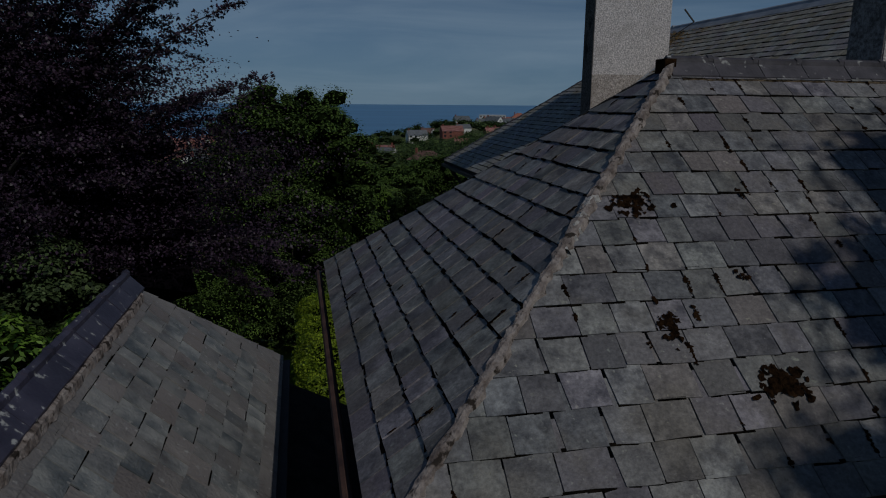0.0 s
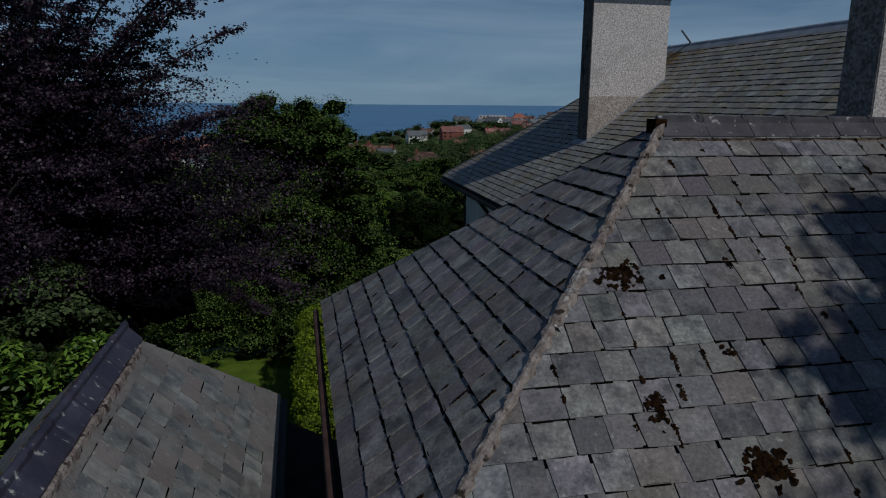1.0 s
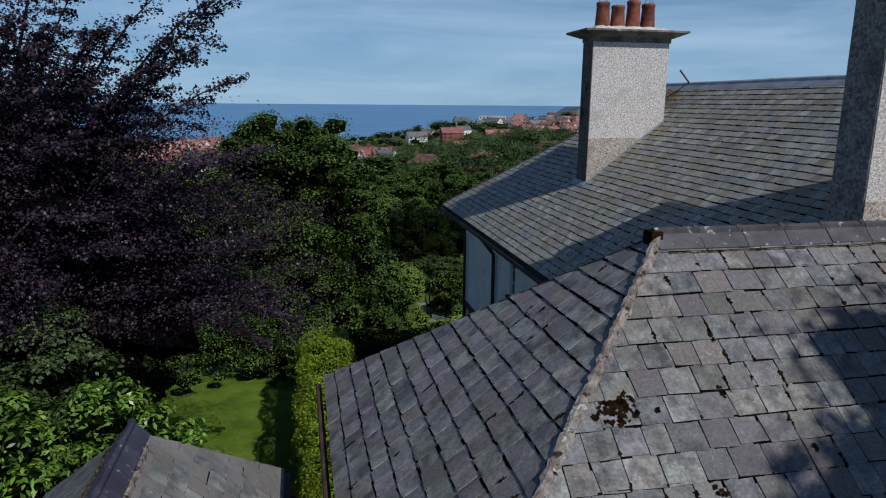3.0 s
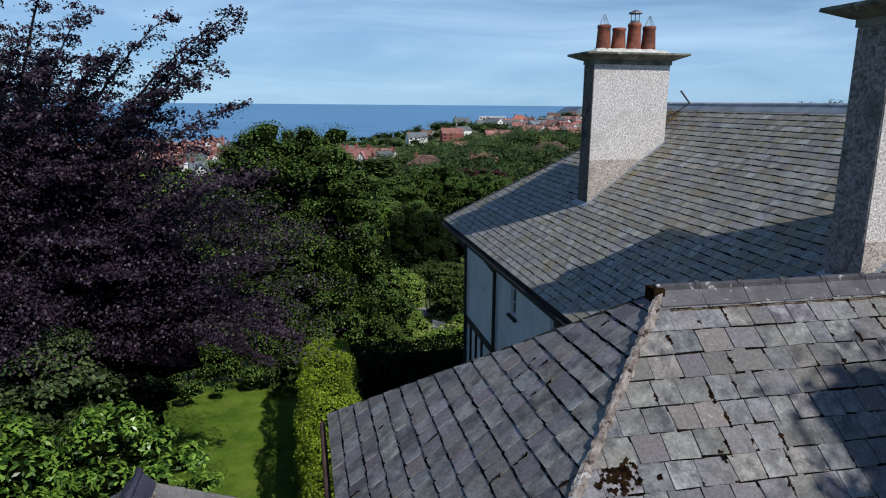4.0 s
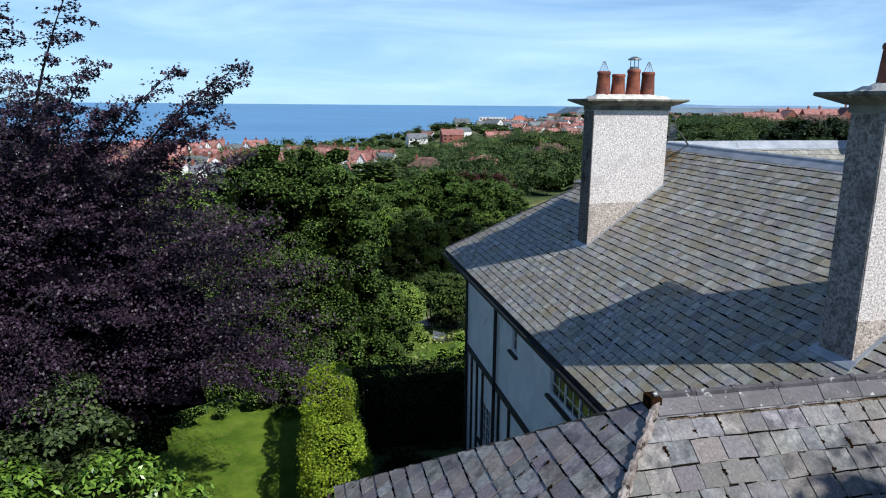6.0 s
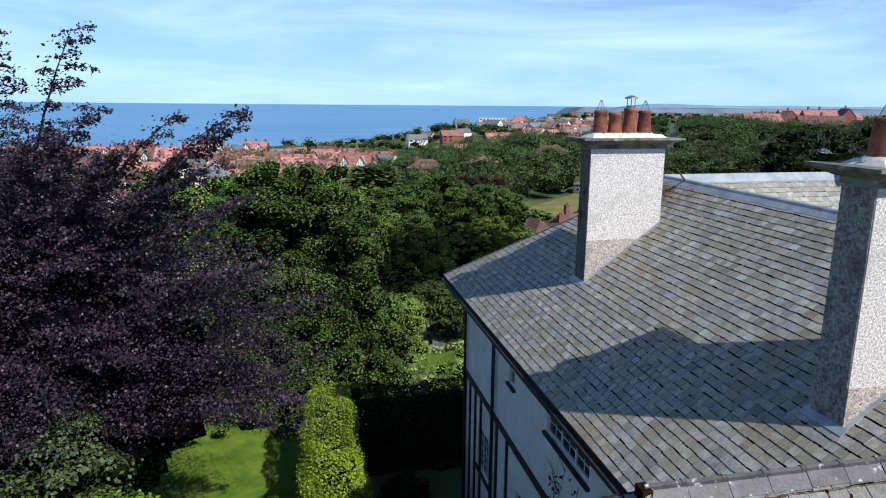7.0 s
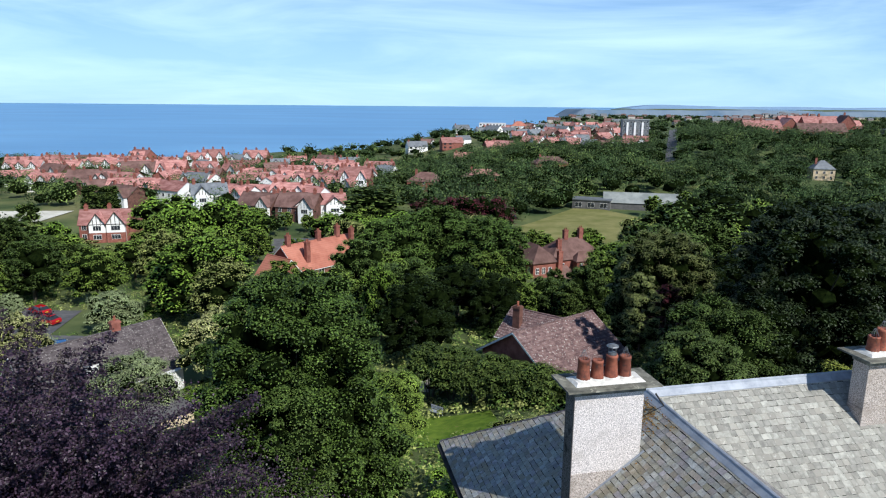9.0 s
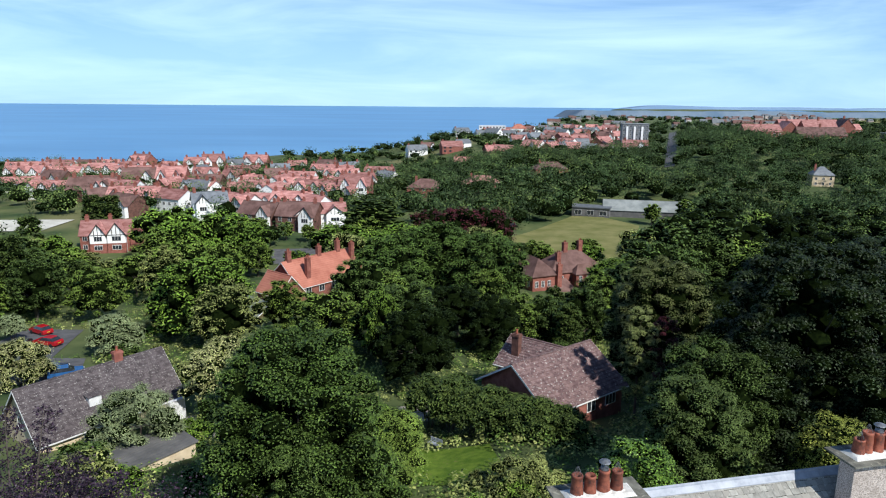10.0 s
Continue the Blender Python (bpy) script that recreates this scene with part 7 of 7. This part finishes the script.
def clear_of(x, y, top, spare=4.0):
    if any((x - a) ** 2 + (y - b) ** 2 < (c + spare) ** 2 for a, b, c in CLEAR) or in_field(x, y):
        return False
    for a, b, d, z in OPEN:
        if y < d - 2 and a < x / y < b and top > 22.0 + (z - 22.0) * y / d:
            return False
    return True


y = 78.0
while y < 212:
    x = -0.74 * y
    while x < 0.78 * y:
        px, py = x + wood_rnd.uniform(-4, 4), y + wood_rnd.uniform(-4, 4)
        right = px / py > 0.33
        h = wood_rnd.uniform(9, 14) + (5 if right and py > 105 else 0)
        top = ground(px, py) + h
        for shrink in (1.0, 0.75, 0.5):
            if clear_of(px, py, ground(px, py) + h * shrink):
                copy_tree(wood_rnd.choice((1, 4, 1, 7, 5, 3)) if -0.16 < px / py < 0.34 and py < 125 else wood_rnd.choices((0, 1, 2, 3, 4, 5, 7), (1, 4, 0, 0, 2, 1, 11 if py < 130 else 8) if right else (4, 2, 6, 4, 3, 1, 0))[0], px, py, ground(px, py) + h * shrink, wood_rnd.uniform(0.95, 1.25) / shrink ** 0.5)
                break
        x += 13.0
    y += 12.5


def woodland(name, label, d0, d1, step, hmin, hmax, rad, per, size, leaf, share, seed, bearing=(-0.76, 0.8), town=True):
    """Far woods: uncounted treetops of leaf clumps over the land."""
    r2 = random.Random(seed)
    rows = []
    y = d0
    while y < d1:
        x = bearing[0] * y
        while x < bearing[1] * y:
            px, py = x + r2.uniform(-0.5, 0.5) * step, y + r2.uniform(-0.5, 0.5) * step
            x += step
            g = ground(px, py)
            keep = share if px / py > -0.02 or py > 540 else (0.48 if town and 232 < py < 540 and px / py < -0.06 else share)
            if (px / py < -0.24 and py > 560) or (leaf is LEAF_WOODS_LIGHT and px / py > 0.3 and r2.random() < 0.55) or g < SEA_Z + 12 or r2.random() > keep:
                continue
            h = r2.uniform(hmin, hmax)
            if town and px / py < -0.03 and 232 < py < 540:
                h *= 0.68
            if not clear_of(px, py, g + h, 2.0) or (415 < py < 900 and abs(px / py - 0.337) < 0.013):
                continue
            k = r2.uniform(0.8, 1.25)
            rows.append((px, py, g + h, h, rad * k))
        y += step
    one = np.array(rows)
    # every crown is ten or twenty clumps over its upper half
    many = 20 if per > 200 else 10
    lump = np.repeat(one, many, axis=0)
    up = unit(rng.normal(size=(len(lump), 3)) * np.array([1, 1, 0.9]) + np.array([0, -0.25, 0.28]))
    reach = rng.uniform(0.55, 0.92, (len(lump), 1))
    mid = np.stack([lump[:, 0], lump[:, 1], lump[:, 2] - lump[:, 3] * 0.5], 1) + up * reach * np.stack([lump[:, 4], lump[:, 4], lump[:, 3] * 0.5], 1)
    lumps = np.concatenate([mid, lump[:, 4:5] * rng.uniform(0.24, 0.46, (len(lump), 1))], 1)
    t = np.repeat(lumps, max(4, per // many), axis=0)
    d = unit(rng.normal(size=(len(t), 3)) + np.array([0, -0.2, 0.6]))
    p = t[:, :3] + d * t[:, 3:] * rng.uniform(0.8, 1.12, (len(t), 1)) * np.array([1, 1, 0.75])
    co = leaf_tris(p, d + 0.35 * rng.normal(size=d.shape), size, size * 0.9)
    inner = np.stack([one[:, 0], one[:, 1], one[:, 2] - one[:, 3] * 0.55, one[:, 4]], 1)
    tagged(quads("inner_foliage", shade_mass(inner, 0.62, 0.62), CORE_SHADE), "dark shade within the far treetops", "woodland", kind="stuff")
    return tagged(quads(name, co, leaf), label, "woodland", kind="stuff")


woodland("woodland", "dark green woods over the slope", 205, 520, 11.5, 8, 15, 7.4, 280, 1.05, LEAF_WOODS, 0.96, 1)
woodland("woodland", "lighter green woods over the slope", 207, 520, 17.0, 8, 14, 7.2, 280, 1.05, LEAF_WOODS_LIGHT, 0.50, 2)
woodland("woodland", "green woods towards the coast", 520, 1000, 17.0, 5, 9, 7.5, 84, 1.9, LEAF_WOODS, 0.55, 3)
woodland("woodland", "lighter woods and hedges towards the coast", 520, 1000, 26.0, 4, 8, 7.5, 70, 2.2, LEAF_WOODS_LIGHT, 0.35, 4)
woodland("woodland", "far hedgerows and copses", 1000, 2300, 38.0, 5, 9, 11, 60, 3.2, LEAF_WOODS, 0.42, 6)
woodland("woodland", "dark woods on the rise before the school", 515, 612, 12.0, 9, 14, 7.4, 220, 1.05, LEAF_WOODS, 0.9, 8, bearing=(0.352, 0.47))
# the far town: uncounted small houses on the rise inland
far_rnd = random.Random(9)
walls, roofs, slates = Shape(), Shape(), Shape()
for _ in range(130):
    y = far_rnd.uniform(1050, 2250)
    r = far_rnd.choice((far_rnd.uniform(0.10, 0.36), far_rnd.gauss(0.50, 0.06), far_rnd.gauss(0.50, 0.06)))
    x, g = r * y, ground(r * y, y)
    if g < SEA_Z + 15:
        continue
    w, d, e, h = far_rnd.uniform(5, 10), far_rnd.uniform(4, 6), far_rnd.uniform(5, 7), far_rnd.uniform(9, 12)
    g += max(0.0, 14 - abs(r - 0.5) * 200) * (y - 1050) / 1200
    walls.box(x - w, x + w, y - d, y + d, g - 12, g + e)
    one = roofs if far_rnd.random() < 0.6 else slates
    one.face((x - w - 0.4, y - d - 0.4, g + e), (x + w + 0.4, y - d - 0.4, g + e), (x + w, y, g + h), (x - w, y, g + h)).face((x + w + 0.4, y + d + 0.4, g + e), (x - w - 0.4, y + d + 0.4, g + e), (x - w, y, g + h), (x + w, y, g + h))
for name, one, mat, label in (("distant_house", walls, TOWN_WALL, "pale walls of the distant town"), ("distant_roof", roofs, BROWN_TILE, "red roofs of the distant town"), ("distant_slate_roof", slates, DARK_ROOF, "grey roofs of the distant town")):
    tagged(part(name, one, mat), label, "town", kind="stuff")
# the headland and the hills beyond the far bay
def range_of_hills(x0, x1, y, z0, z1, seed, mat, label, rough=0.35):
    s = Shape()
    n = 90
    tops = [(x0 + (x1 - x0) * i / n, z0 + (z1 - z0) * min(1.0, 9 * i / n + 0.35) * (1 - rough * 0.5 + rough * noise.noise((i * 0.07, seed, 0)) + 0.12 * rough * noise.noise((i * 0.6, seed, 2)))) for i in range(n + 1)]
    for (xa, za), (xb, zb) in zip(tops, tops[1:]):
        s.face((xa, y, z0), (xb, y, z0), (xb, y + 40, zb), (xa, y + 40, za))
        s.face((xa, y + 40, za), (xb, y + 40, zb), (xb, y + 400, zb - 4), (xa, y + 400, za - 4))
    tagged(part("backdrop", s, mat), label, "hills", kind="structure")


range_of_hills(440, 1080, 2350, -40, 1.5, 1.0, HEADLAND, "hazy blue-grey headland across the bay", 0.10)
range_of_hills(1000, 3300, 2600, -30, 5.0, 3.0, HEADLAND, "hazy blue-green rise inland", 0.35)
range_of_hills(1150, 5200, 4600, -30, 17, 5.0, HILLS, "hills on the horizon with air haze put into their colour", 0.30)
# surf along the shore
sf = Shape()
for i in range(26):
    x = -420 + i * 34 + random.uniform(-8, 8)
    c = float(np.interp(x, *COAST)) + 45 + random.uniform(-12, 25)
    w, d = random.uniform(18, 44), random.uniform(4, 14)
    zz = SEA_Z + 0.3 + max(0.0, c - 1500) / 3380 * (-7 - SEA_Z)
    sf.face((x - w, c - d, zz), (x, c - d * 1.6, zz), (x + w, c, zz), (x + w * 0.8, c + d, zz), (x - w * 0.6, c + d * 0.7, zz))
tagged(part("surf", sf, SURF), "white surf breaking along the shore", "surf", kind="stuff")

# ---- garden things ----
bench = thing("garden_bench", pose(-0.6, 58.9, ground(-0.6, 58.9) + 0.1, 0, 0, -35), "grey slatted garden bench on the small lawn", "bench")
for i in range(4):
    part("slat", Shape().box(-0.7, 0.7, -0.25 + i * 0.13, -0.15 + i * 0.13, 0.42, 0.45), LEAD, bench)
for i in range(3):
    part("back_slat", Shape().box(-0.7, 0.7, 0.26, 0.29, 0.52 + i * 0.14, 0.62 + i * 0.14), LEAD, bench)
for x in (-0.65, 0.59):
    part("leg", Shape().box(x, x + 0.06, -0.25, -0.19, 0, 0.42), LEAD, bench)
    part("leg", Shape().box(x, x + 0.06, 0.24, 0.30, 0, 0.9), LEAD, bench)
